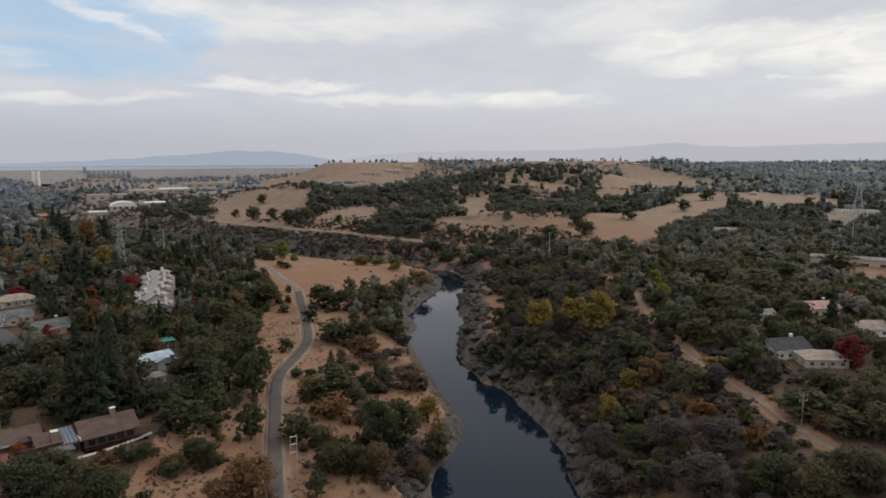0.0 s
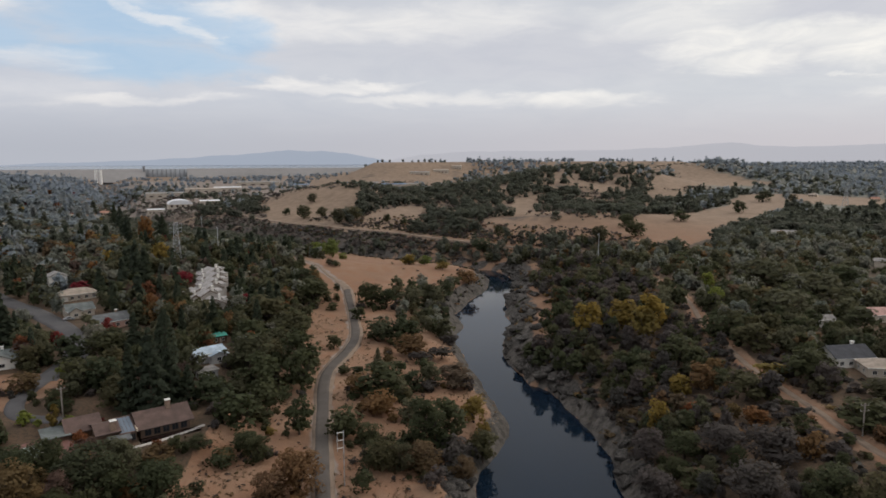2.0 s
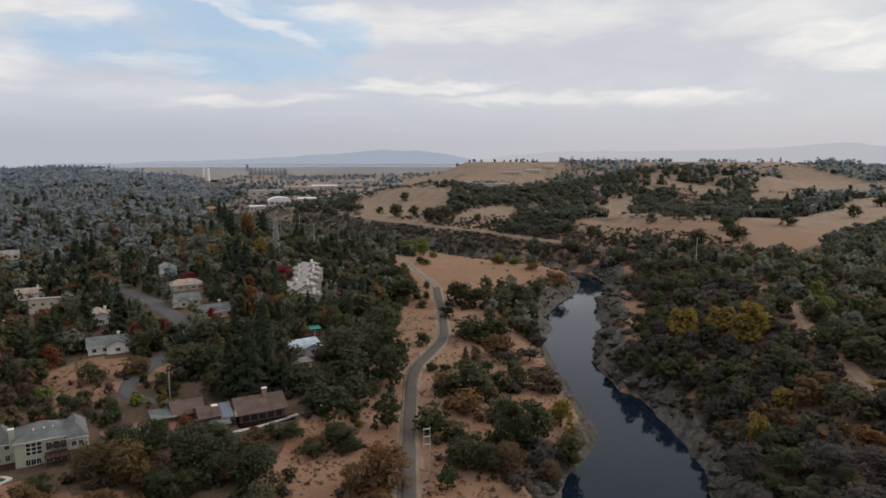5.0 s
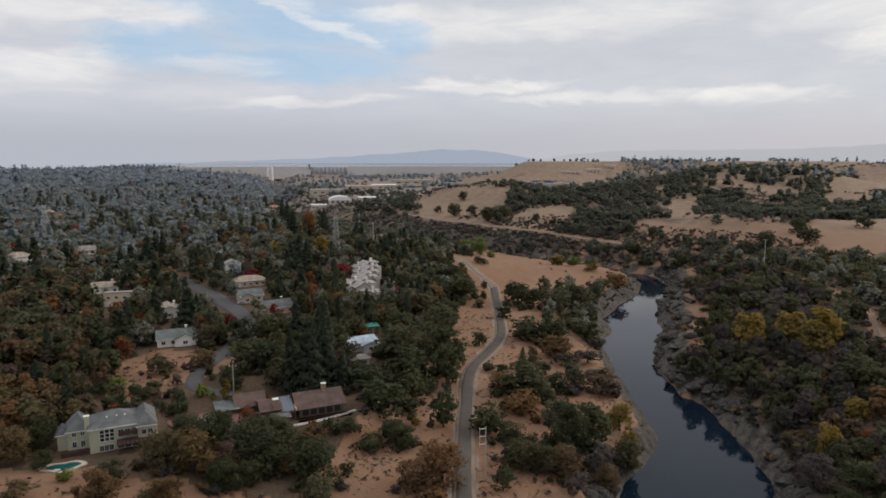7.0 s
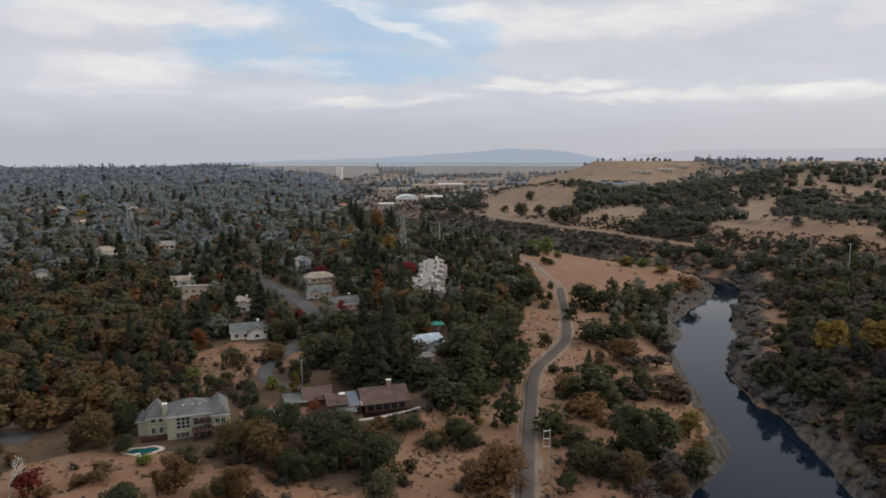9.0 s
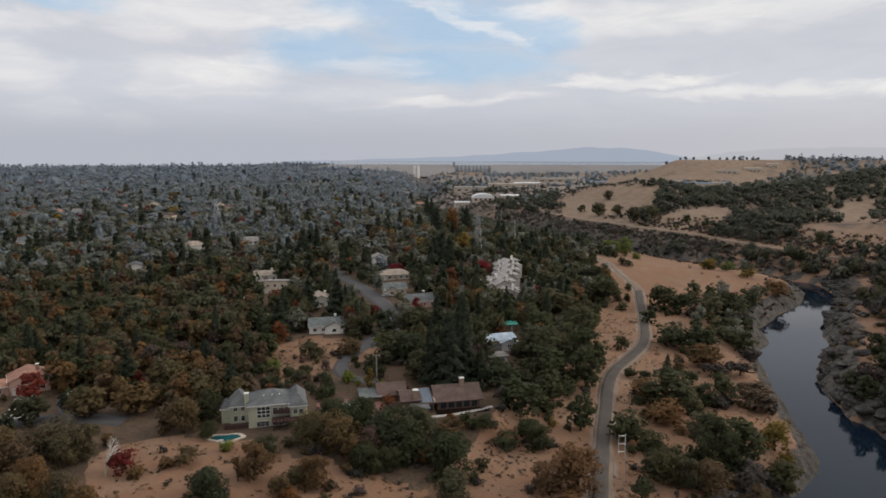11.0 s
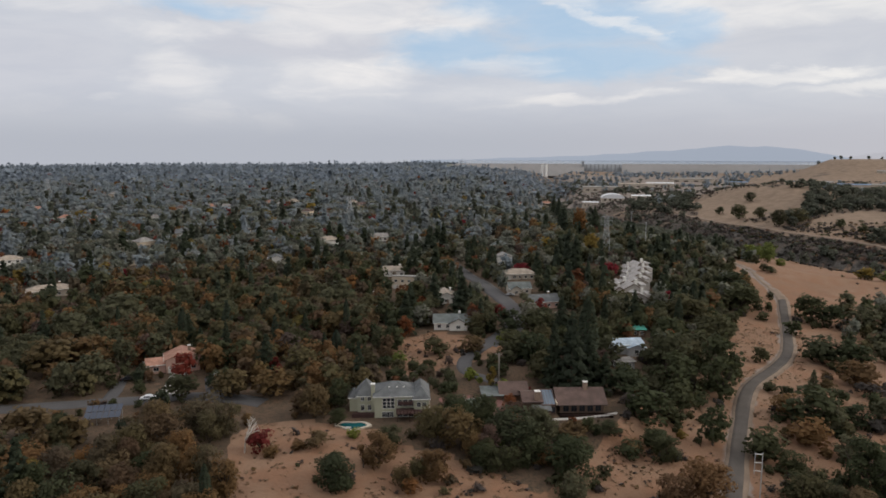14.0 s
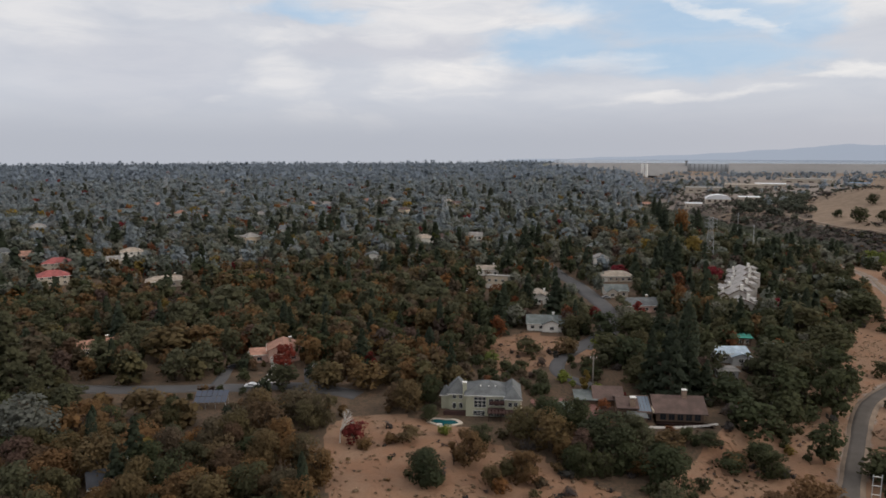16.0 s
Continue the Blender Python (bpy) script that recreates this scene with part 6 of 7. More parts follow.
def far_houses():
    """Small far houses that show between the trees."""
    rng = random.Random(44)
    keys = ["white", "tan", "grey", "slate", "brown", "orange"]
    spots = [(80.5, 520), (79.3, 500), (78.2, 640), (76.4, 560), (72.4, 760), (70.2, 840), (68.6, 700), (66.8, 720), (64.6, 820), (62.4, 690), (60.6, 760), (59.3, 780), (58.2, 800), (57.0, 790), (60.5, 560), (63.0, 520),
             (55.0, 560), (55.6, 590), (53.5, 820), (52.6, 800), (51.6, 840), (50.4, 830), (50.8, 700), (48.8, 500), (47.6, 515), (44.6, 520), (46.8, 790), (46.0, 770), (40.6, 830), (40.0, 850), (39.6, 800), (37.2, 720), (33.6, 860),
             (34.6, 470), (33.0, 900), (32.2, 980), (31.4, 960), (30.6, 1000), (75.0, 900), (77.0, 1100), (73.0, 1150), (69.0, 1050), (65.2, 1000), (61.0, 1100), (57.0, 1250), (50.0, 1200), (45.0, 1300), (-31.0, 900), (-28.5, 1050), (-24.5, 1120), (-22.0, 1200)]
    for az, d in spots:
        x, y = at(az, d)
        w = rng.uniform(9, 14)
        b = site("house", x, y, az + rng.uniform(-30, 30), rng.choice(["far white house between the trees", "far pale house with a low roof", "far cream house among tall trees"]), group="far houses")
        block(b, -w / 2, w / 2, 0, 9, rng.choice([3.2, 3.4, 5.4]), rng.choice(["gable_x", "hip"]), 2.4, WALLS[rng.choice(["white", "white", "cream", "beige"])], ROOFS[rng.choice(keys)], WALLS["trim"])
        for k in range(3):
            window(b, -w * 0.3 + w * 0.3 * k, 0, 1.0, 1.6, 1.3, 0, WALLS["dark_trim"])
        clear_round(x, y, w * 0.6)
        SIGHT_SPOTS.append((x, y, w * 0.55))
        LOW_TREE_SPOTS.append((*at(az, d - 11), w * 0.6))


far_houses()


def scatter():
    """Spread the woods over the land by how wooded each place is."""
    rng = np.random.default_rng(3)
    singles, joined = [], {}
    for lo, hi, gap in ((60, 330, 5.6), (330, 620, 7.0), (620, 1100, 9.5), (1100, 2000, 15.5), (2000, 4600, 29)):
        az0, az1 = (-44, 92)
        n = int((hi * hi - lo * lo) * 0.5 * math.radians(az1 - az0) / (gap * gap))
        r = np.sqrt(rng.uniform(lo * lo, hi * hi, n))
        a = np.radians(rng.uniform(az0, az1, n))
        x, y = -r * np.sin(a), r * np.cos(a)
        keep = (cover_at(x, y) > rng.uniform(0.22, 0.8, n)) & free_at(x, y)
        x, y, r, a = x[keep], y[keep], r[keep], np.degrees(a[keep])
        z = height(x, y)
        if hi > 500:                                         # leave out trees whose crowns would hide a field from the camera
            shut = np.zeros(len(x), bool)
            for crown in (2.0, 5.0):
                k = (92 - z) / np.maximum(92 - z - crown, 8)
                for ring in FAR_FIELDS + NEAR_FIELDS[:1] + NEAR_FIELDS[4:]:
                    shut |= inside(x * k, y * k, ring) & (r > 520)
            x, y, r, a, z = x[~shut], y[~shut], r[~shut], a[~shut], z[~shut]
        if hi > 300:                                         # leave out most trees that would hide these spots from the camera
            shut = np.zeros(len(x), bool)
            for crown in (2.5, 6.0, 10.0):
                k = (92 - z) / np.maximum(92 - z - crown, 8)
                for hx, hy, hr in SIGHT_SPOTS:
                    shut |= np.hypot(x * k - hx, y * k - hy) < hr
            shut &= (rng.uniform(0, 1, len(x)) < 0.85) & (r > 150)
            x, y, r, a, z = x[~shut], y[~shut], r[~shut], a[~shut], z[~shut]
        q = river_gap(x, y)
        mood = fbm(x, y, 130, 2, 51)
        yard = low_tree_at(x, y)
        pick, tall = rng.uniform(0, 1, len(x)), rng.uniform(0.72, 1.3, len(x))
        for k in range(len(x)):
            hue, kind, h = choose(a[k], r[k], q[k], mood[k], pick[k], x[k], y[k])
            h *= tall[k] * yard[k]
            spread = 1.25 if r[k] > 620 else 1.0
            h /= spread ** 0.5
            if yard[k] < 0.6:
                kind = "scrub"
            wide = rng.uniform(0.78, 1.2) * spread
            if r[k] < 330:
                singles.append((r[k], kind, hue, x[k], y[k], h, wide, z[k]))
            else:
                joined.setdefault((lo, kind, hue), []).append((x[k], y[k], z[k], h, wide))
    used = {}
    for r, kind, hue, x, y, h, wide, z in sorted(singles):
        if used.setdefault((kind, hue), 0) < (45 if kind == "scrub" else 170):
            used[(kind, hue)] += 1
            plant(kind, hue, x, y, h, wide, z)
        else:
            joined.setdefault((0, kind, hue), []).append((x, y, z, h, wide))
    for (lo, kind, hue), entries in joined.items():
        if lo >= 2000:
            shapes = TINY_PINE if kind == "pine" else TINY
        elif lo >= 620:
            shapes = SHAPES[kind] if kind == "pine" and lo < 1000 else TINY_PINE if kind == "pine" else MIDDLE if lo < 1000 else TINY
        else:
            shapes = SHAPES[kind] if lo else NEAR_SHAPES[kind]
        woods("woods", hue, {"hill": "dark green oaks on the dry hills", "far": "distant oak woods with leaves paled for haze", "farthest": "far woods with leaves painted bluish for haze"}.get(hue, LABELS.get(hue, ("woods",))[0].replace("tree", "trees")), entries, shapes)


def choose(az, d, q, mood, p, x, y):
    """Hue, shape and height of a tree that grows at a place."""
    d = d * (1 + 0.22 * mood) * (0.88 + 0.24 * ((p * 37.7) % 1))
    # farther trees take the leaf sets that are tinted for haze
    far = (p * 61.3) % 1
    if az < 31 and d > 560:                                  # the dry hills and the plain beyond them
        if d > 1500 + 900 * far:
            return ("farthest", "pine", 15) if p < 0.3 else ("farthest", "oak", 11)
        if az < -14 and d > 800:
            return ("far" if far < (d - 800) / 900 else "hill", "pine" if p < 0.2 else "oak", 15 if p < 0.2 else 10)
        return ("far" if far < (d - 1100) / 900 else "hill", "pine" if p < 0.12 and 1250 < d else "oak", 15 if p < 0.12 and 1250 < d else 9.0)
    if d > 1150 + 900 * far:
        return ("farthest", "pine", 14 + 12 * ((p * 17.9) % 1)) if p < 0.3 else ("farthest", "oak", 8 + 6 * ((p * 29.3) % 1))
    if az >= 30 and d > 420 and (p * 91.7) % 1 > (d - 430) / 560:       # the suburb shifts to haze-coloured leaves with distance
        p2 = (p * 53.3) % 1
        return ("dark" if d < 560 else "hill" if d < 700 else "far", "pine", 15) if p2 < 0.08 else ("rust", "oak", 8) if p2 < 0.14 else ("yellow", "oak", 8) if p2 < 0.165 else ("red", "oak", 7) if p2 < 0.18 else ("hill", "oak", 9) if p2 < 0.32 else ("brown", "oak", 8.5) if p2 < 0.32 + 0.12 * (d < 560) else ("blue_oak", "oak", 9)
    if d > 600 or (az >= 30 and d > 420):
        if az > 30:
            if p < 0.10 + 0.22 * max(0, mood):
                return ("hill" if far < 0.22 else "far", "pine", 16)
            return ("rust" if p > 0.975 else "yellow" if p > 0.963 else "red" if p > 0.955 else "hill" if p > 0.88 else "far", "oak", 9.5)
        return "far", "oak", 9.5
    if az < 10 and q < 70 and x > 0 and d < 520:             # brush above the far bank
        tall = 1.0 if d < 230 else 1.3
        if p < 0.40 + mood * 0.3 - (0.22 if d > 230 else 0):
            return "scrub", "scrub", 3.6 * tall
        return ("scrub", "oak", 5.5 * tall) if p < 0.55 else ("grey", "oak", 6.0 * tall) if p < 0.68 else ("oak", "oak", 6.2 * tall) if p < 0.92 else ("brown", "oak", 6)
    if az < 8:
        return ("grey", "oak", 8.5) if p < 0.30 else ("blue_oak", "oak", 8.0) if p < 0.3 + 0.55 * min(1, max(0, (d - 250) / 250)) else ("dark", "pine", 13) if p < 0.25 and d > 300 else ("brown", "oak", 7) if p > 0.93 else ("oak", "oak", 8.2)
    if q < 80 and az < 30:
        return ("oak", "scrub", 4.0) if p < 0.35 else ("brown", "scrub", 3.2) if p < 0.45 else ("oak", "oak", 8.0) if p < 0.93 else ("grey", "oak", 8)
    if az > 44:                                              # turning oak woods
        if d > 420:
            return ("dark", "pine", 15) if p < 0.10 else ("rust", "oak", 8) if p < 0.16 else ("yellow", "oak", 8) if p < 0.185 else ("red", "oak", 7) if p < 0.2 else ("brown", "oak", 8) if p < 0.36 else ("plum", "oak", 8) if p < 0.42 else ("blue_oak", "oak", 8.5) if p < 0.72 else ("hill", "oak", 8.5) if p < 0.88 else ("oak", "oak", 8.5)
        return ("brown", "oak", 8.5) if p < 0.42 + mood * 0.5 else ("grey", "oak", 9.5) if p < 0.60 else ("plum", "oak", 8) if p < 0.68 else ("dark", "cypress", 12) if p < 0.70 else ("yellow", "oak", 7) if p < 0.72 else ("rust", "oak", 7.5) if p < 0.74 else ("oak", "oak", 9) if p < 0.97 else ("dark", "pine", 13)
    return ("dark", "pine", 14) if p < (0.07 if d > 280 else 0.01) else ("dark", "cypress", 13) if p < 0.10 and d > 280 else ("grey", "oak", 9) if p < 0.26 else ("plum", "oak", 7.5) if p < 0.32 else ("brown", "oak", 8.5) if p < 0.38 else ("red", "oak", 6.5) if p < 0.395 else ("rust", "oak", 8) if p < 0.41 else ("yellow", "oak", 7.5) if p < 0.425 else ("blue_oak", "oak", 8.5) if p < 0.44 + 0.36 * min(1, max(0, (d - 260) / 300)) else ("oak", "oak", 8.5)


def free_at(x, y):
    """Whether a place is free of houses, yards, water and the trees set by hand."""
    ok = np.ones(np.shape(x), bool)
    for cx, cy, r in KEEP_CLEAR:
        ok &= np.hypot(x - cx, y - cy) > r
    for kind, hue, cx, cy, tall, wide in PROMINENT:
        ok &= np.hypot(x - cx, y - cy) > (1.5 if kind in ("cypress", "pine") else tall * wide * 0.40)
    for line, half in ((STREET, 5.5), (STREET_WEST, 4.5), (BLUFF_ROAD, 6)):
        ok &= line_distance(x, y, line) > half
    d, az = np.hypot(x, y), np.degrees(np.arctan2(-x, y))
    return ok & ~((d > 2650) & (az > 9) & (az < 41 + 7 * fbm(x, y, 420, 3, 95) + 3 * fbm(x, y, 90, 2, 97)))


def low_tree_at(x, y):
    """Gardens and ground towards the camera keep trees low, so houses show: a factor on tree height."""
    f = np.ones(np.shape(x))
    for cx, cy, r in LOW_TREE_SPOTS:
        f = np.minimum(f, np.where(np.hypot(x - cx, y - cy) < r, 0.42, 1.0))
    return f


ground_levels = height(np.array([e[2] for e in PROMINENT], float), np.array([e[3] for e in PROMINENT], float))
for entry, level in zip(PROMINENT, ground_levels):
    plant(*entry, float(level))
def thickets():
    """Low growth round the foot of the oaks on the slope."""
    rng = np.random.default_rng(5)
    found = {}
    for kind, hue, x, y, tall, wide in TRAIL_SLOPE_TREES + RIVERSIDE_TREES + HILLSIDE_OAKS + YARD_OAKS + EAST_BANK_TREES + EAST_WOOD_TREES:
        if kind == "oak" and hue in ("oak", "brown", "grey"):
            for _ in range(5):
                a, r = rng.uniform(0, 6.283), tall * wide * rng.uniform(0.3, 0.6)
                h = tall * rng.uniform(0.22, 0.45)
                found.setdefault(hue if rng.uniform() < 0.7 else "scrub", []).append((x + r * math.cos(a), y + r * math.sin(a), h, rng.uniform(0.9, 1.4)))
    for hue, spots in found.items():
        xs, ys = np.array([s[0] for s in spots]), np.array([s[1] for s in spots])
        keep = (line_distance(xs, ys, TRAIL) > 3.8) & (river_gap(xs, ys) > 1) & (line_distance(xs, ys, FAR_TRAIL) > 3)
        zs = height(xs, ys)
        woods("thicket", hue, "low mixed growth round the oaks", [(s[0], s[1], z, s[2], s[3]) for s, z, k in zip(spots, zs, keep) if k], NEAR_SHAPES["scrub"])


def undergrowth():
    """Low dry brush that covers the banks, and thin tufts on the open slope."""
    rng = np.random.default_rng(21)
    n = 52000
    r, a = np.sqrt(rng.uniform(110 ** 2, 760 ** 2, n)), np.radians(rng.uniform(-36, 72, n))
    x, y = -r * np.sin(a), r * np.cos(a)
    q = river_gap(x, y)
    inner = inside(x, y, INNER_SIDE)
    thick = np.where(inner, 0.006 + (0.14 + 0.55 * (1 - smooth(8, 25, q))) * smooth(0.14, 0.5, fbm(x, y, 25, 3, 81)) * (1 - smooth(45, 90, q)), 0.95 - 0.5 * smooth(60, 90, q))
    thick *= smooth(1.6, 4.0, q) * smooth(2.6, 4, line_distance(x, y, TRAIL)) * smooth(2.2, 3.5, line_distance(x, y, FAR_TRAIL))
    thick = np.where(inner & (y > 395) & (q < 24), thick + 0.5 * smooth(0.5, 3, q), thick)
    rocky = ~inner & (q < 20) & (y > 300)
    thick = np.where(rocky, thick * 0.35, thick)
    open_field = np.zeros(n, bool)
    for ring in FIELDS[1:]:
        open_field |= inside(x, y, ring)
    thick = np.where(open_field, 0.02 + 0.16 * smooth(0.1, 0.4, fbm(x, y, 14, 3, 83)), thick)
    thick = np.where(~inner & (r < 330), thick * 1.35, thick)
    keep = (rng.uniform(0, 1, n) < thick * 0.72) & ((q < 110) | open_field) & free_at(x, y)
    x, y, inner, r = x[keep], y[keep], inner[keep], r[keep]
    z = height(x, y)
    hues = rng.uniform(0, 1, len(x))
    for hue, lo, hi, text in (("scrub", 0, 0.66, "low dry grey-brown brush on the banks"), ("oak", 0.66, 0.86, "low dark green brush on the banks"), ("brown", 0.86, 1, "low russet brush on the banks")):
        pick = (hues >= lo) & (hues < hi)
        woods("brush", hue, text, [(a, b, c, h * (0.75 if i else 1.0), w) for a, b, c, h, w, i in zip(x[pick], y[pick], z[pick], rng.uniform(1.3, 3.4, pick.sum()), rng.uniform(1.0, 1.9, pick.sum()), inner[pick])], TUFTS)


def chaparral():
    """Low brush in drifts over the dry hills beyond the bend."""
    rng = np.random.default_rng(47)
    n = 60000
    r, a = np.sqrt(rng.uniform(540 ** 2, 1700 ** 2, n)), np.radians(rng.uniform(-22, 36, n))
    x, y = -r * np.sin(a), r * np.cos(a)
    thick = smooth(-0.15, 0.4, fbm(x, y, 70, 4, 87)) * 0.7 + 0.5 * inside(x, y, BLUFF) + 0.5 * inside(x, y, GORGE)
    keep = (rng.uniform(0, 1, n) < thick * np.interp(r, [540, 1700], [0.9, 0.35])) & (river_gap(x, y) > 1.5) & ~open_field(x, y) & free_at(x, y)
    x, y, r = x[keep], y[keep], r[keep]
    z = height(x, y)
    hues = rng.uniform(0, 1, len(x))
    for hue, lo, hi, text in (("scrub", 0, 0.55, "dry grey-brown brush on the far slopes"), ("hill", 0.55, 0.85, "dark green brush on the far slopes"), ("plum", 0.85, 1, "dull russet brush on the far slopes")):
        pick = (hues >= lo) & (hues < hi)
        m = int(pick.sum())
        woods("brush", hue, text, list(zip(x[pick], y[pick], z[pick], rng.uniform(1.5, 4.0, m), rng.uniform(1.1, 2.2, m))), BLADES)


# trees lowered or left out on the camera's side of streets and yards
LOW_TREE_SPOTS.extend([(x + 6, y - 9, 8) for x, y in STREET[2:]] + [(x + 11, y - 18, 8) for x, y in STREET[2:]])
LOW_TREE_SPOTS.extend([(-135, 149, 9), (-146, 149, 9), (-128, 152, 7)])
LOW_TREE_SPOTS.extend([(x + 9, y - 4, 8) for x, y in STREET_WEST] + [(x + 19, y - 8, 8) for x, y in STREET_WEST] + [(-200, 104, 9), (-192, 100, 8), (-205, 98, 8), (-106, 160, 9), (-100, 166, 8)])
KEEP_CLEAR.extend([(-177, 75, 7), (-172, 72, 5), (-166, 69, 5), (-136, 90, 5), (-104, 160, 9), (-112, 164, 8), (-113, 152, 11), (-108, 145, 7)])


def grass():
    """Tufts of dry grass on the open slope and fields."""
    rng = np.random.default_rng(31)
    n = 60000
    r, a = np.sqrt(rng.uniform(100 ** 2, 340 ** 2, n)), np.radians(rng.uniform(-5, 78, n))
    x, y = -r * np.sin(a), r * np.cos(a)
    q = river_gap(x, y)
    keep = inside(x, y, INNER_SIDE) & (q > 4) & (cover_at(x, y) < 0.3) & (line_distance(x, y, TRAIL) > 3.2) & free_at(x, y)
    keep &= rng.uniform(0, 1, n) < 0.35 + 0.8 * smooth(-0.1, 0.4, fbm(x, y, 9, 3, 85))
    x, y = x[keep][:4200], y[keep][:4200]
    z = height(x, y)
    hues = rng.uniform(0, 1, len(x))
    for hue, lo, hi, text in (("straw", 0, 0.88, "tufts of dry straw-coloured grass"), ("scrub", 0.88, 0.97, "low dry weeds on the slope"), ("brown", 0.97, 1, "low russet weeds on the slope")):
        pick = (hues >= lo) & (hues < hi)
        m = int(pick.sum())
        woods("grass", hue, text, list(zip(x[pick], y[pick], z[pick] + 0.1, rng.uniform(0.25, 0.65, m) * (1 if hue == "straw" else 1.3), rng.uniform(1.2, 2.6, m))), BLADES)


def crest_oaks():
    """Oaks on the crest, set to hide the trail from the camera where it reaches the flat."""
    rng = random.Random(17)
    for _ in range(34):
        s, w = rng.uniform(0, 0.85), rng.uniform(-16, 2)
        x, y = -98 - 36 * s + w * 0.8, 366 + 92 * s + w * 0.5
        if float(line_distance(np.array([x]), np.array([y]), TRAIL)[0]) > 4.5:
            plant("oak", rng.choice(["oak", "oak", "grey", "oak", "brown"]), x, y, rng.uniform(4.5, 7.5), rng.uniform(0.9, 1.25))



# lawn, pool, street and dirt trail are kept in the camera's sight too
SIGHT_SPOTS.extend([(-258, 237, 6), (-247, 247, 5), (-217, 221, 5), (-236, 240, 5)] + [(x, y, 3.2) for x, y in STREET[2:9]])
SIGHT_SPOTS.extend((float(np.interp(y, [p[1] for p in FAR_TRAIL], [p[0] for p in FAR_TRAIL])), y, 2.4) for y in range(158, 400, 4))


def garden_shrubs():
    """Shrubs in the gardens between the houses."""
    rng = random.Random(61)
    rings = [(-113, 152, 10), (-123, 131, 15), (-91, 177, 14), (-104, 176, 10), (-112, 182, 9), (-94, 158, 4), (-167, 214, 9), (-99, 231, 8), (-146, 182, 11), (-156, 176, 10), (-152, 196, 10), (-140, 198, 8)]
    for _ in range(210):
        x, y = rng.uniform(-160, -78), rng.uniform(128, 215)
        if all(math.hypot(x - cx, y - cy) > r for cx, cy, r in rings) and float(line_distance(np.array([x]), np.array([y]), STREET)[0]) > 4:
            plant("scrub", rng.choice(["brown", "oak", "oak", "oak", "plum", "oak", "lime", "rust"]), x, y, rng.uniform(1.8, 5.2), rng.uniform(0.9, 1.5))


scatter()
garden_shrubs()
thickets()
undergrowth()
chaparral()
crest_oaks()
grass()

# ---------------------------------------------------------------- far backdrop
def far_range(name, d, az0, az1, profile, colour, label):
    """A line of far hills: bearing and height pairs give its skyline."""
    m, t, b = material(name + "_haze_glow")
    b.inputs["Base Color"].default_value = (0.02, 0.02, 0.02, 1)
    # the dark slopes glow: their haze colour is painted as emission
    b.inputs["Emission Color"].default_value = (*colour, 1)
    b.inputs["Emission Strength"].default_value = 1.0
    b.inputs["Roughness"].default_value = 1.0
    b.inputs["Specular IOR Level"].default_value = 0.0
    n = 240
    az = np.linspace(az0, az1, n)
    xs, hs = zip(*profile)
    top = np.interp(az, xs, hs) + 7 * fbm(az * 60, az * 0, 90, 5, 61) + 3
    rows = []
    for k, frac in enumerate((0.0, 0.4, 0.75, 1.0, 0.6)):
        dist = d - 260 + 90 * k
        rows.append(np.stack([-dist * np.sin(np.radians(az)), dist * np.cos(np.radians(az)), -20 + (top + 20) * frac], 1))
    verts = np.concatenate(rows)
    faces = [(r * n + i, r * n + i + 1, (r + 1) * n + i + 1, (r + 1) * n + i) for r in range(4) for i in range(n - 1)]
    me = raw_mesh(name, verts, faces, True)
    me.materials.append(m)
    return tagged(new(name, me), label, "hills", kind="structure")


far_range("backdrop_hills_north", 4700, 8, 42, [(8, 57), (10, 92), (11, 105), (12, 117), (13.2, 131), (14.1, 137), (15.2, 131), (16, 138), (16.7, 144), (17.6, 138), (19, 123), (21.8, 109), (24, 97), (27.6, 79), (31, 66), (36, 56), (42, 46)], (0.315, 0.355, 0.43), "far mountain ridge with a painted blue-grey haze glow")
far_range("backdrop_hills_east", 4780, -50, 9, [(-50, 190), (-33, 170), (-29, 163), (-26, 156), (-23, 153), (-20.5, 166), (-18.5, 186), (-16.5, 168), (-14, 152), (-10, 141), (-5, 135), (0.2, 134), (3, 126), (6, 108), (9, 68)], (0.425, 0.425, 0.465), "far hills with a painted grey haze glow")

M_DAM = plain("dam_earth", (0.215, 0.205, 0.20), 0.95, vary=0.15, grain=0.02, bump=0)
M_DAM_CONCRETE = plain("dam_concrete", (0.26, 0.27, 0.285), 0.9, vary=0.12, grain=0.05, bump=0)
M_LAKE = water_material("lake_water", (0.05, 0.07, 0.09), 0.15, 0.05, 0.05)


def arc_wall(name, mat, az0, az1, d_top, top, d_foot, foot, steps, back=30, parent=None, label=""):
    """A long sloping wall on a bend: crest and foot distances, with a flat crest."""
    rows = []
    for a in np.linspace(az0, az1, steps):
        rows += [(*polar(a, d_foot), foot), (*polar(a, d_top), top), (*polar(a, d_top + back), top), (*polar(a, d_top + back + 20), foot)]
    faces = []
    for k in range(steps - 1):
        for i in range(3):
            faces.append((4 * k + i, 4 * k + i + 1, 4 * k + i + 5, 4 * k + i + 4))
    return part(name, raw_mesh(name, rows, faces), mat, parent, label)


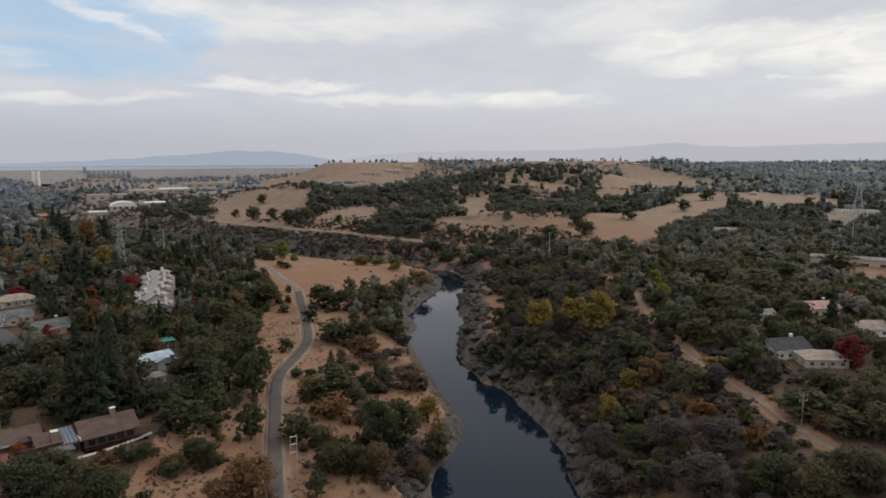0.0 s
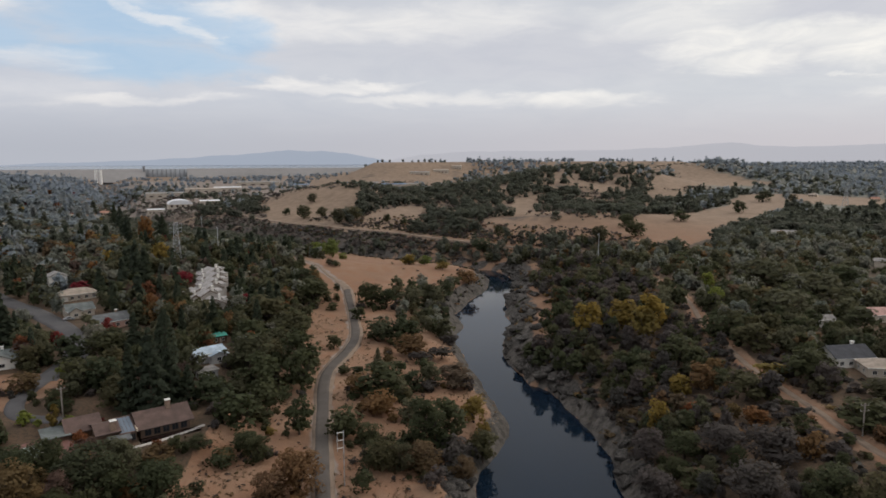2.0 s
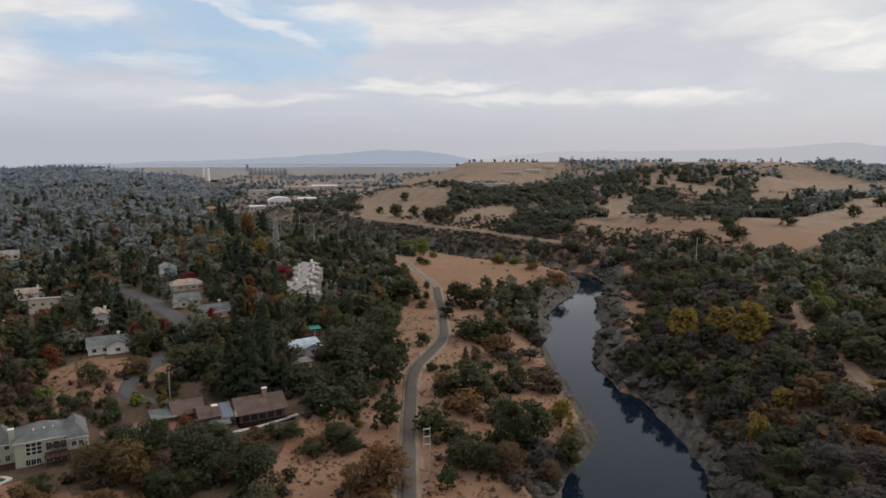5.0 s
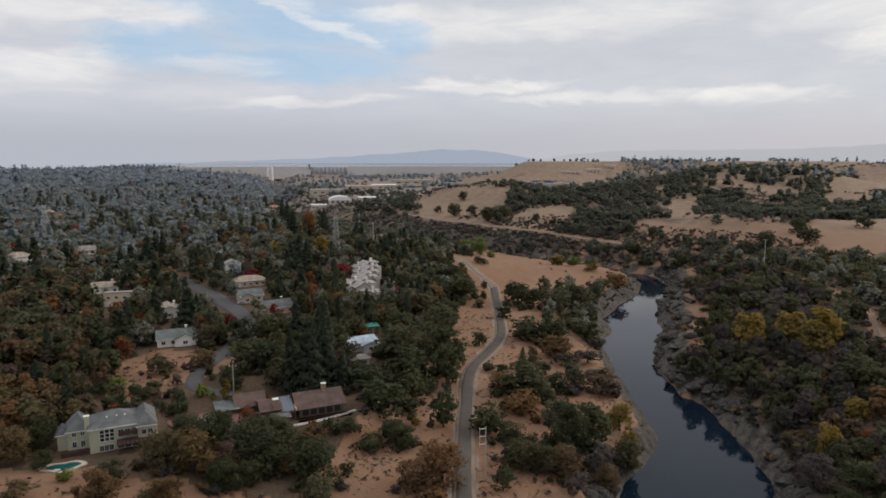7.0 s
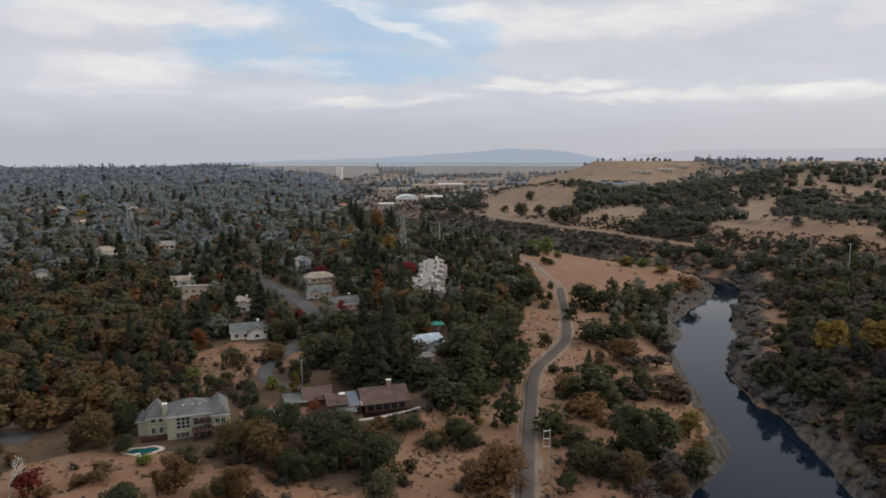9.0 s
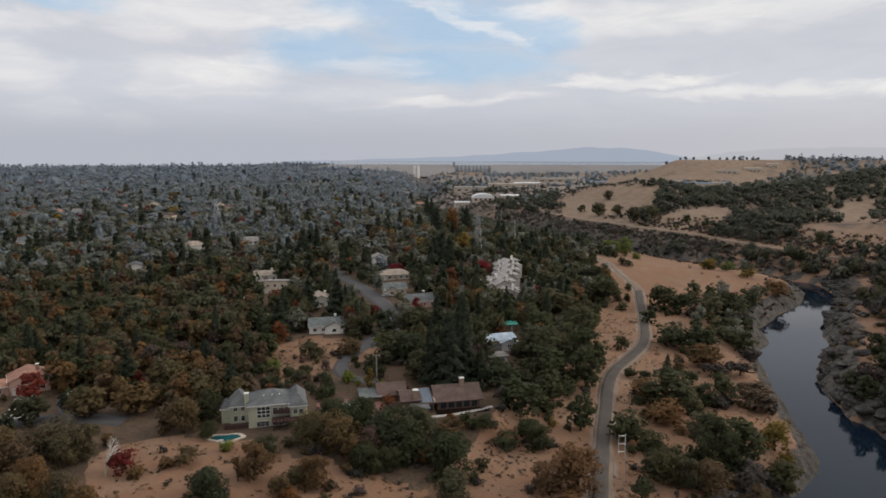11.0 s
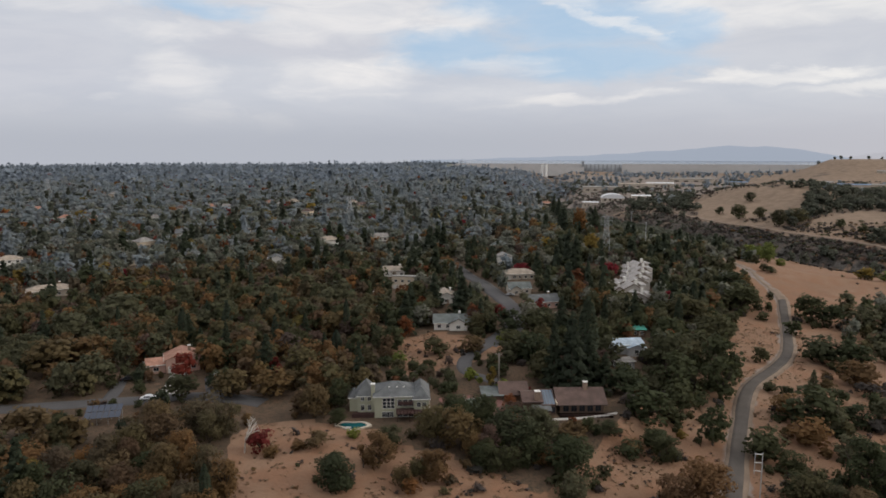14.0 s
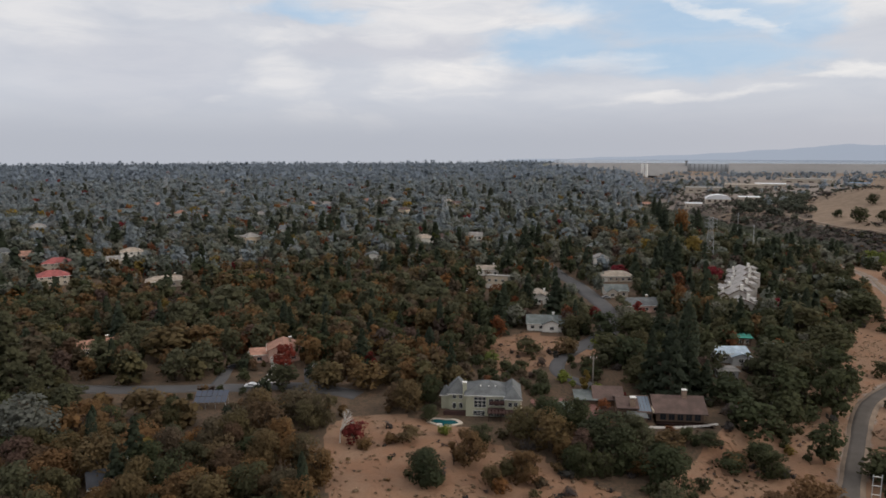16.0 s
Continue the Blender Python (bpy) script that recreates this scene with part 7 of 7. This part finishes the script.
def build_dam():
    dam = new("dam")
    dam.location = (*polar(28, 2900), 0)
    bpy.context.view_layer.update()
    inv = dam.matrix_world.inverted()
    pieces = [arc_wall("embankment", M_DAM, 9, 24.6, 2900, 52, 2780, 5, 40, parent=dam, label="long earth embankment"),
              arc_wall("embankment", M_DAM, 27.6, 38.5, 2900, 52, 2780, 5, 40, parent=dam, label="long earth embankment"),
              arc_wall("spillway", M_DAM_CONCRETE, 24.6, 27.6, 2890, 51, 2860, 2, 10, parent=dam, label="grey concrete spillway")]
    for a in np.linspace(24.8, 27.4, 9):
        bm = bmesh.new()
        bmesh.ops.create_cube(bm, size=1, matrix=Matrix.Translation((*polar(a, 2872), 28)) @ Matrix.Rotation(radians(a), 4, "Z") @ Matrix.Diagonal((4, 12, 44, 1)))
        pieces.append(part("pier", bm, M_DAM_CONCRETE, dam))
    bm = bmesh.new()
    bmesh.ops.create_cube(bm, size=1, matrix=Matrix.Translation((*polar(27.7, 2880), 28)) @ Matrix.Rotation(radians(27.7), 4, "Z") @ Matrix.Diagonal((7, 9, 56, 1)))
    bmesh.ops.create_cube(bm, size=1, matrix=Matrix.Translation((*polar(27.7, 2880), 59)) @ Matrix.Rotation(radians(27.7), 4, "Z") @ Matrix.Diagonal((10, 11, 6, 1)))
    pieces.append(part("tower", bm, M_DAM_CONCRETE, dam, "concrete lift tower"))
    for p in pieces:
        p.matrix_parent_inverse = inv
    tagged(dam, "long low earth dam with a grey concrete spillway", "dam")


build_dam()
M_STACK = plain("white_concrete", (0.75, 0.74, 0.72), 0.8, vary=0.05)
for a in (30.7, 31.0):
    bm = bmesh.new()
    bmesh.ops.create_cone(bm, cap_ends=True, segments=16, radius1=5.5, radius2=4.8, depth=50)
    stack = part("surge_tank", bm, M_STACK)
    stack.location = (*polar(a, 2700), 27)
    tagged(stack, "tall white cylindrical concrete tank below the dam", "tower", "white tanks")
lake_rows = [(*polar(a, d), 50.0) for a in np.linspace(9, 38, 30) for d in (2915, 4860)]
lake = part("lake", raw_mesh("lake", lake_rows, [(2 * k, 2 * k + 1, 2 * k + 3, 2 * k + 2) for k in range(29)]), M_LAKE)
tagged(lake, "pale reservoir water behind the dam", "lake", kind="structure")

# ---------------------------------------------------------------- poles, pylons, vehicles and yard things
M_STEEL = plain("galvanised_steel", (0.42, 0.43, 0.44), 0.55, 0.4, vary=0.12, bump=0)
M_POLE = plain("weathered_pole", (0.25, 0.22, 0.19), 0.9, vary=0.2)


def lattice_pylon(x, y, tall, yaw, wide=0.30):
    p = site("pylon", x, y, yaw, "grey steel lattice power pylon with cross arms", "pylon", "pylons")
    w0, w1 = tall * wide / 2, tall * 0.045
    r = max(0.09, tall * 0.0045)
    levels = [0, 0.2, 0.38, 0.53, 0.66, 0.77, 0.86, 0.94, 1.0]

    def half(t):
        return w0 + (w1 - w0) * min(1, t / 0.8)

    legs = ((-1, -1), (1, -1), (1, 1), (-1, 1))
    for sx, sy in legs:
        bm = bmesh.new()
        for a, b in zip(levels, levels[1:]):
            bmesh_bar((sx * half(a), sy * half(a), a * tall - (0.5 if a == 0 else 0)), (sx * half(b), sy * half(b), b * tall), r, 4, bm)
        part("leg", bm, M_STEEL, p)
    for a, b in zip(levels, levels[1:]):
        bm = bmesh.new()
        for k in range(4):
            (ax, ay), (bx, by) = legs[k], legs[(k + 1) % 4]
            bmesh_bar((ax * half(a), ay * half(a), a * tall), (bx * half(b), by * half(b), b * tall), r * 0.6, 4, bm)
            bmesh_bar((bx * half(a), by * half(a), a * tall), (ax * half(b), ay * half(b), b * tall), r * 0.6, 4, bm)
            bmesh_bar((ax * half(b), ay * half(b), b * tall), (bx * half(b), by * half(b), b * tall), r * 0.6, 4, bm)
        tagged(part("bracing", bm, M_STEEL, p), kind="stuff")
    for t in (0.79, 0.88, 0.97):
        arm = tall * 0.13
        for s in (-1, 1):
            bm = bmesh_bar((s * w1, 0, t * tall), (s * arm, 0, t * tall + 0.2), r * 0.9)
            bmesh_bar((s * w1, 0, t * tall - tall * 0.03), (s * arm, 0, t * tall + 0.1), r * 0.6, 4, bm)
            bmesh_bar((s * arm, 0, t * tall + 0.1), (s * arm, 0, t * tall - 1.3), r * 0.7, 5, bm)
            part("cross_arm", bm, M_STEEL, p)
    return p


def power_pole(x, y, tall, yaw, arms=2, mat=None, label="tall grey power pole with cross arms", wide=2.4):
    p = site("power_pole", x, y, yaw, label, "pole", "power poles")
    bm = bmesh.new()
    bmesh_bar((0, 0, -1), (0, 0, tall), 0.20, 8, bm)
    part("shaft", bm, mat or M_STEEL, p)
    for k in range(arms):
        z = tall - 0.6 - 1.5 * k
        a = part("cross_arm", bmesh_bar((-wide / 2, 0, z), (wide / 2, 0, z), 0.08), mat or M_STEEL, p)
        for s in (-1, 1):
            part("insulator", bmesh_bar((s * wide / 2, 0, z), (s * wide / 2, 0, z + 0.4), 0.06, 6), WALLS["trim"], a)
    return p


def ladder_pole(x, y, tall, yaw):
    """A pole whose top carries a second upright tied to it by three rungs."""
    p = site("power_pole", x, y, yaw, "slim pole with a ladder-like twin top above the trail", "pole", "power poles")
    part("shaft", bmesh_bar((0, 0, -1), (0, 0, tall), 0.12, 8), M_STEEL, p)
    part("side_upright", bmesh_bar((-1.6, 0, tall - 5.2), (-1.6, 0, tall), 0.08, 6), M_STEEL, p)
    for k in range(3):
        part("rung", bmesh_bar((-1.75, 0, tall - 0.4 - 2.0 * k), (0.1, 0, tall - 0.4 - 2.0 * k), 0.10, 6), WALLS["white"], p)


lattice_pylon(-194, 404, 27, 25, 0.21)
lattice_pylon(-474, 440, 25, 30)
lattice_pylon(-930, 349, 27, 40)
lattice_pylon(440, 719, 34, -20)
lattice_pylon(394, 786, 26, -20)
power_pole(-241, 549, 23, 25, 2)
power_pole(-183, 441, 19, 25, 1, wide=1.4)
power_pole(75, 475, 20, 0, 1)
power_pole(292, 481, 24, -10, 1)
power_pole(-115, 168, 11, 30, 1, M_POLE, "weathered timber power pole by a driveway", 1.8)
power_pole(97, 176, 9, 10, 2, M_POLE, "weathered timber pole with two cross arms above the dirt trail", 2.2)
power_pole(244, 422, 14, 0, 1)
ladder_pole(-36, 158, 14.5, 30)

TINTS = {"white": plain("white_car_paint", (0.72, 0.72, 0.72), 0.3, vary=0.03, bump=0), "dark": plain("dark_car_paint", (0.03, 0.03, 0.035), 0.3, vary=0.05, bump=0),
         "silver": plain("silver_car_paint", (0.40, 0.41, 0.43), 0.3, 0.3, vary=0.05, bump=0), "red": plain("red_car_paint", (0.22, 0.02, 0.03), 0.35, vary=0.05, bump=0)}
M_TYRE = plain("tyre_rubber", (0.02, 0.02, 0.02), 0.9, vary=0.1, bump=0)


def car(x, y, yaw, tint, shape="saloon", label="", name="car"):
    c = site(name, x, y, yaw, label or tint + " parked car", "car", "parked vehicles")
    c.location.z += 0.12
    prof = {"saloon": [(-2.2, 0.45), (-2.2, 0.85), (-1.3, 0.95), (-0.8, 1.42), (0.7, 1.42), (1.35, 0.95), (2.2, 0.8), (2.25, 0.45)],
            "van": [(-2.5, 0.5), (-2.5, 1.95), (-2.3, 2.05), (1.0, 2.05), (1.7, 1.25), (2.5, 1.05), (2.55, 0.5)],
            "pickup": [(-2.7, 0.6), (-2.7, 1.1), (-0.7, 1.1), (-0.6, 1.75), (0.7, 1.75), (1.3, 1.12), (2.6, 1.0), (2.65, 0.6)]}[shape]
    bm = bmesh.new()
    a = [bm.verts.new((px, -0.9, pz)) for px, pz in prof]
    b = [bm.verts.new((px, 0.9, pz)) for px, pz in prof]
    bm.faces.new(a)
    bm.faces.new(b[::-1])
    for k in range(len(prof)):
        j = (k + 1) % len(prof)
        bm.faces.new((a[k], b[k], b[j], a[j]))
    bmesh.ops.bevel(bm, geom=bm.edges[:], offset=0.07, segments=2, affect="EDGES")
    part("body", bm, TINTS[tint], c)
    top = max(p[1] for p in prof)
    box_part("side_windows", M_GLASS, c, -0.9, 0.7, -0.91, 0.91, top - 0.45, top - 0.1)
    for sx in (-1.4, 1.4):
        for sy in (-0.82, 0.82):
            w = part("wheel", bmesh_bar((sx, sy - 0.11, 0.33), (sx, sy + 0.11, 0.33), 0.34, 14), M_TYRE, c)
            part("rim", bmesh_bar((sx, sy - 0.125, 0.33), (sx, sy + 0.125, 0.33), 0.19, 10), M_STEEL, w)
    for sx, nm in ((2.2, "headlight"), (-2.2, "tail_light")):
        for sy in (-0.65, 0.65):
            box_part(nm, WALLS["trim"] if sx > 0 else TINTS["red"], c, sx - 0.06, sx + 0.08, sy - 0.18, sy + 0.18, 0.7, 0.85)


car(-110.5, 168, 60, "white", "van", "white van parked on a driveway", "van")
car(-113.5, 171, 60, "dark", "saloon", "dark car parked beside a white van")
car(-185.5, 92, 48, "white", "saloon", "white car driven onto the street edge and parked")
car(-208, 97, 60, "dark", "saloon", "dark car parked beside a driveway")
car(-218, 110, 60, "white", "pickup", "white pickup truck parked beside a house", "pickup_truck")
car(-190, 118, 50, "silver", "saloon", "silver car parked on a driveway")
car(-109, 231, 60, "dark", "saloon", "dark car parked under trees")
car(-184, 278, 45, "silver", "saloon", "silver car parked in front of a house")

# tennis court
M_COURT = plain("green_court", (0.105, 0.125, 0.10), 0.9, vary=0.15, grain=0.6)
M_COURT_EDGE = plain("faded_red_court", (0.17, 0.085, 0.07), 0.9, vary=0.2, grain=0.6)
court = site("tennis_court", -113, 152, 52, "weathered green tennis court with a faded red border", "tennis court", z=19.98)
box_part("border", M_COURT_EDGE, court, -9, 9, -7, 7, -1.0, 0.05, "faded red border")
box_part("surface", M_COURT, court, -7, 4, -5, 4.5, -0.9, 0.07, "worn green playing surface")
for y in (-4.4, -2.2, 2.0, 4.0):
    box_part("line", WALLS["white"], court, -6.6, 3.6, y, y + 0.07, 0.06, 0.078)
for x in (-6.6, -1.5, 3.6):
    box_part("line", WALLS["white"], court, x, x + 0.07, -4.4, 4.07, 0.06, 0.079)
for y in (-5.4, 5.0):
    part("net_post", bmesh_bar((-1.5, y, 0), (-1.5, y, 1.1), 0.05, 6), M_STEEL, court)
# solar array on a frame
solar = site("solar_array", -177, 75, 52, "tilted array of dark solar panels in the woods", "solar panels")
for k in range(6):
    for r in range(2):
        x0, y0 = -4.5 + 1.5 * k, 2.4 * r
        pnl = part("panel", bmesh_plane((x0, y0, 2.2 + 0.42 * y0), (x0 + 1.4, y0, 2.2 + 0.42 * y0), (x0 + 1.4, y0 + 2.25, 2.2 + 0.42 * (y0 + 2.25)), (x0, y0 + 2.25, 2.2 + 0.42 * (y0 + 2.25))), M_PANEL, solar)
for k in range(4):
    x0 = -4.2 + 2.75 * k
    part("post", bmesh_bar((x0, 0.6, -0.5), (x0, 0.6, 2.35), 0.08, 6), M_STEEL, solar)
    part("post", bmesh_bar((x0, 4.3, -0.5), (x0, 4.3, 3.95), 0.08, 6), M_STEEL, solar)


def palm(x, y, tall, seed):
    """A slim trunk with a head of drooping fan fronds."""
    rng = random.Random(seed)
    p = site("palm_tree", x, y, rng.uniform(0, 360), "tall slim palm tree with a round head of fronds", "palm", "palm trees")
    part("trunk", bmesh_bar((0, 0, -0.5), (0.15, 0.1, tall), 0.22, 7), M_BARK, p)
    bm = bmesh.new()
    for k in range(46):
        a, lift, reach = rng.uniform(0, 6.283), rng.uniform(-0.7, 1.0), rng.uniform(1.5, 2.2)
        out = Vector((math.cos(a) * math.cos(lift), math.sin(a) * math.cos(lift), math.sin(lift)))
        side = Vector((-math.sin(a), math.cos(a), 0)) * rng.uniform(0.22, 0.40)
        root = Vector((0.15, 0.1, tall))
        mid, tip = root + out * reach * 0.6, root + out * reach - Vector((0, 0, 0.5))
        v = [bm.verts.new(q) for q in (root, mid + side, tip, mid - side)]
        bm.faces.new(v)
    part("fronds", bm, LEAF["lime"], p, "dull green drooping fronds")


for k, (px, py, ph) in enumerate([(-381, 298, 11), (-375, 300, 12.5), (-372, 296, 10.5), (-367, 304, 12), (-362, 303, 11), (-356, 320, 11.5), (-351, 318, 10.5), (-347, 324, 12)]):
    palm(px, py, ph, k)
pool_at(-128, 56, 80, 5.0, 3.0, "dark blue swimming pool with a curved pale surround")
pool_at(-247, 247, 45, 4.0, 2.6, "small turquoise pool behind a house")
M_TURF = plain("watered_lawn", (0.05, 0.09, 0.03), 0.95, vary=0.2, grain=1)
turf = site("lawn", -258, 237, 45, "dark green watered lawn beside a pool", "lawn", z=z_at(-258, 237))
box_part("turf", M_TURF, turf, -9, 8, -5, 5, -2.0, 0.45)
# bleached dead tree
snag = site("dead_tree", -134, 89, 0, "bare bleached dead tree on the grass edge", "tree")
bm = bmesh.new()
rs = random.Random(5)


def branch(a, way, length, r, depth):
    b = a + way * length
    bmesh_bar(a, b, r, 5, bm)
    if depth:
        for _ in range(3):
            turn = Vector((rs.uniform(-0.9, 0.9), rs.uniform(-0.9, 0.9), rs.uniform(-0.1, 0.5)))
            branch(a.lerp(b, rs.uniform(0.55, 1)), (way + turn).normalized(), length * 0.68, r * 0.6, depth - 1)


branch(Vector((0, 0, -0.3)), Vector((0.1, 0.05, 1)).normalized(), 4.2, 0.19, 3)
part("trunk", bm, M_DEAD, snag, "bleached bare trunk and limbs")
# chimney and roof edge of a house under the trees
near_house = simple_house(-143, 41, 76, 12, 8, 3.0, "gable_x", 1.8, "cream", "dark", "house under oaks with a white chimney showing", False, False)
chimney(near_house, 2.0, 2.0, 2.5, 7.2, WALLS["white"], 0.5)
# retaining posts beside a garden
fence = site("garden_fence", -217, 221, 40, "white picket screen along a garden bank", "fence")
for k in range(9):
    box_part("picket", WALLS["white"], fence, -6 + 1.4 * k, -5.3 + 1.4 * k, 0, 0.12, -0.3, 2.4)


# boulders along the river banks
def boulder(seed):
    rng = np.random.default_rng(seed)
    bm = bmesh.new()
    bmesh.ops.create_icosphere(bm, subdivisions=3, radius=1)
    sx, sy, sz = rng.uniform(0.8, 1.5), rng.uniform(0.7, 1.1), rng.uniform(0.5, 0.8)
    off = Vector(rng.uniform(-50, 50, 3))
    cuts = [(Vector(rng.normal(0, 1, 3)).normalized(), rng.uniform(0.55, 0.85)) for _ in range(9)]
    for v in bm.verts:
        p = v.co.copy()
        for way, dist in cuts:                                # flat broken faces
            over = p.dot(way) - dist
            if over > 0:
                p -= way * over * 0.92
        k = 1 + 0.22 * noise.noise(p * 1.6 + off) + 0.16 * (0.5 - abs(noise.noise(p * 3.5 + off))) + 0.07 * noise.noise(p * 9 + off)
        v.co = Vector((p.x * sx, p.y * sy, p.z * sz)) * k
    me = bpy.data.meshes.new("boulder")
    bm.to_mesh(me)
    bm.free()
    me.materials.append(M_ROCK)
    return me


def build_boulders():
    kinds = [boulder(s) for s in range(6)]
    rng = np.random.default_rng(12)
    n = 26000
    x, y = rng.uniform(-60, 75, n), rng.uniform(140, 545, n)
    q = river_gap(x, y)
    keep = (q > 1.0) & (q < 11) & (rng.uniform(0, 1, n) < np.interp(q, [-0.6, 3, 11], [0.35, 0.25, 0.06]))
    patch = fbm(x, y, 38, 2, 91) + np.where(inside(x, y, INNER_SIDE), 0.0, np.where(y > 265, 0.5, 0.05))
    keep &= patch > 0.12
    x, y, q = x[keep][:290], y[keep][:290], q[keep][:290]
    z = height(x, y)
    rng_c = random.Random(9)
    crags = [(12 + rng_c.uniform(-4, 14) + (yy - 330) * 0.02, yy, rng_c.uniform(2.2, 4.6)) for yy in (285 + 6.2 * k + rng_c.uniform(-3, 3) for k in range(32))] + [(5, 238, 4.5), (5, 231, 4.4), (6, 224, 4.2), (4, 217, 3.8), (3, 244, 4.2), (-16, 352, 5.5), (-17, 361, 5.0), (-13, 340, 4.5), (-22, 404, 5.5), (-20, 413, 5.0), (13, 392, 5.0), (12, 408, 5.6), (15, 372, 4.4), (10, 330, 4.8), (9, 318, 4.4), (14, 425, 5.5), (17, 446, 5.2)]
    for cx, cy, s in crags:
        gap = float(river_gap(np.array([cx]), np.array([cy]))[0])
        if gap > 22 or gap < 0.75 * s:
            continue
        ob = new("crag", kinds[rng.integers(6)])
        ob.location, ob.scale, ob.rotation_euler = (cx, cy, max(0.6, z_at(cx, cy) + 0.1 * s)), (s, s, s * 0.8), (0.1, 0.1, rng.uniform(0, 6.28))
        tagged(ob, "large rough grey rock outcrop at the water", "rock", "rock outcrops")
    for k in range(len(x)):
        ob = new("boulder", kinds[rng.integers(6)])
        s = min(rng.uniform(1.0, 3.0) * (1.25 if q[k] < 3 else 0.9), q[k] + 0.6)
        ob.location, ob.scale = (x[k], y[k], max(z[k], -0.2) + 0.1 * s), (s, s, s * rng.uniform(0.7, 1.2))
        ob.rotation_euler = (rng.uniform(-0.3, 0.3), rng.uniform(-0.3, 0.3), rng.uniform(0, 6.28))
        tagged(ob, "rough grey river boulder on the bank", "rock", "riverbank boulders")


build_boulders()
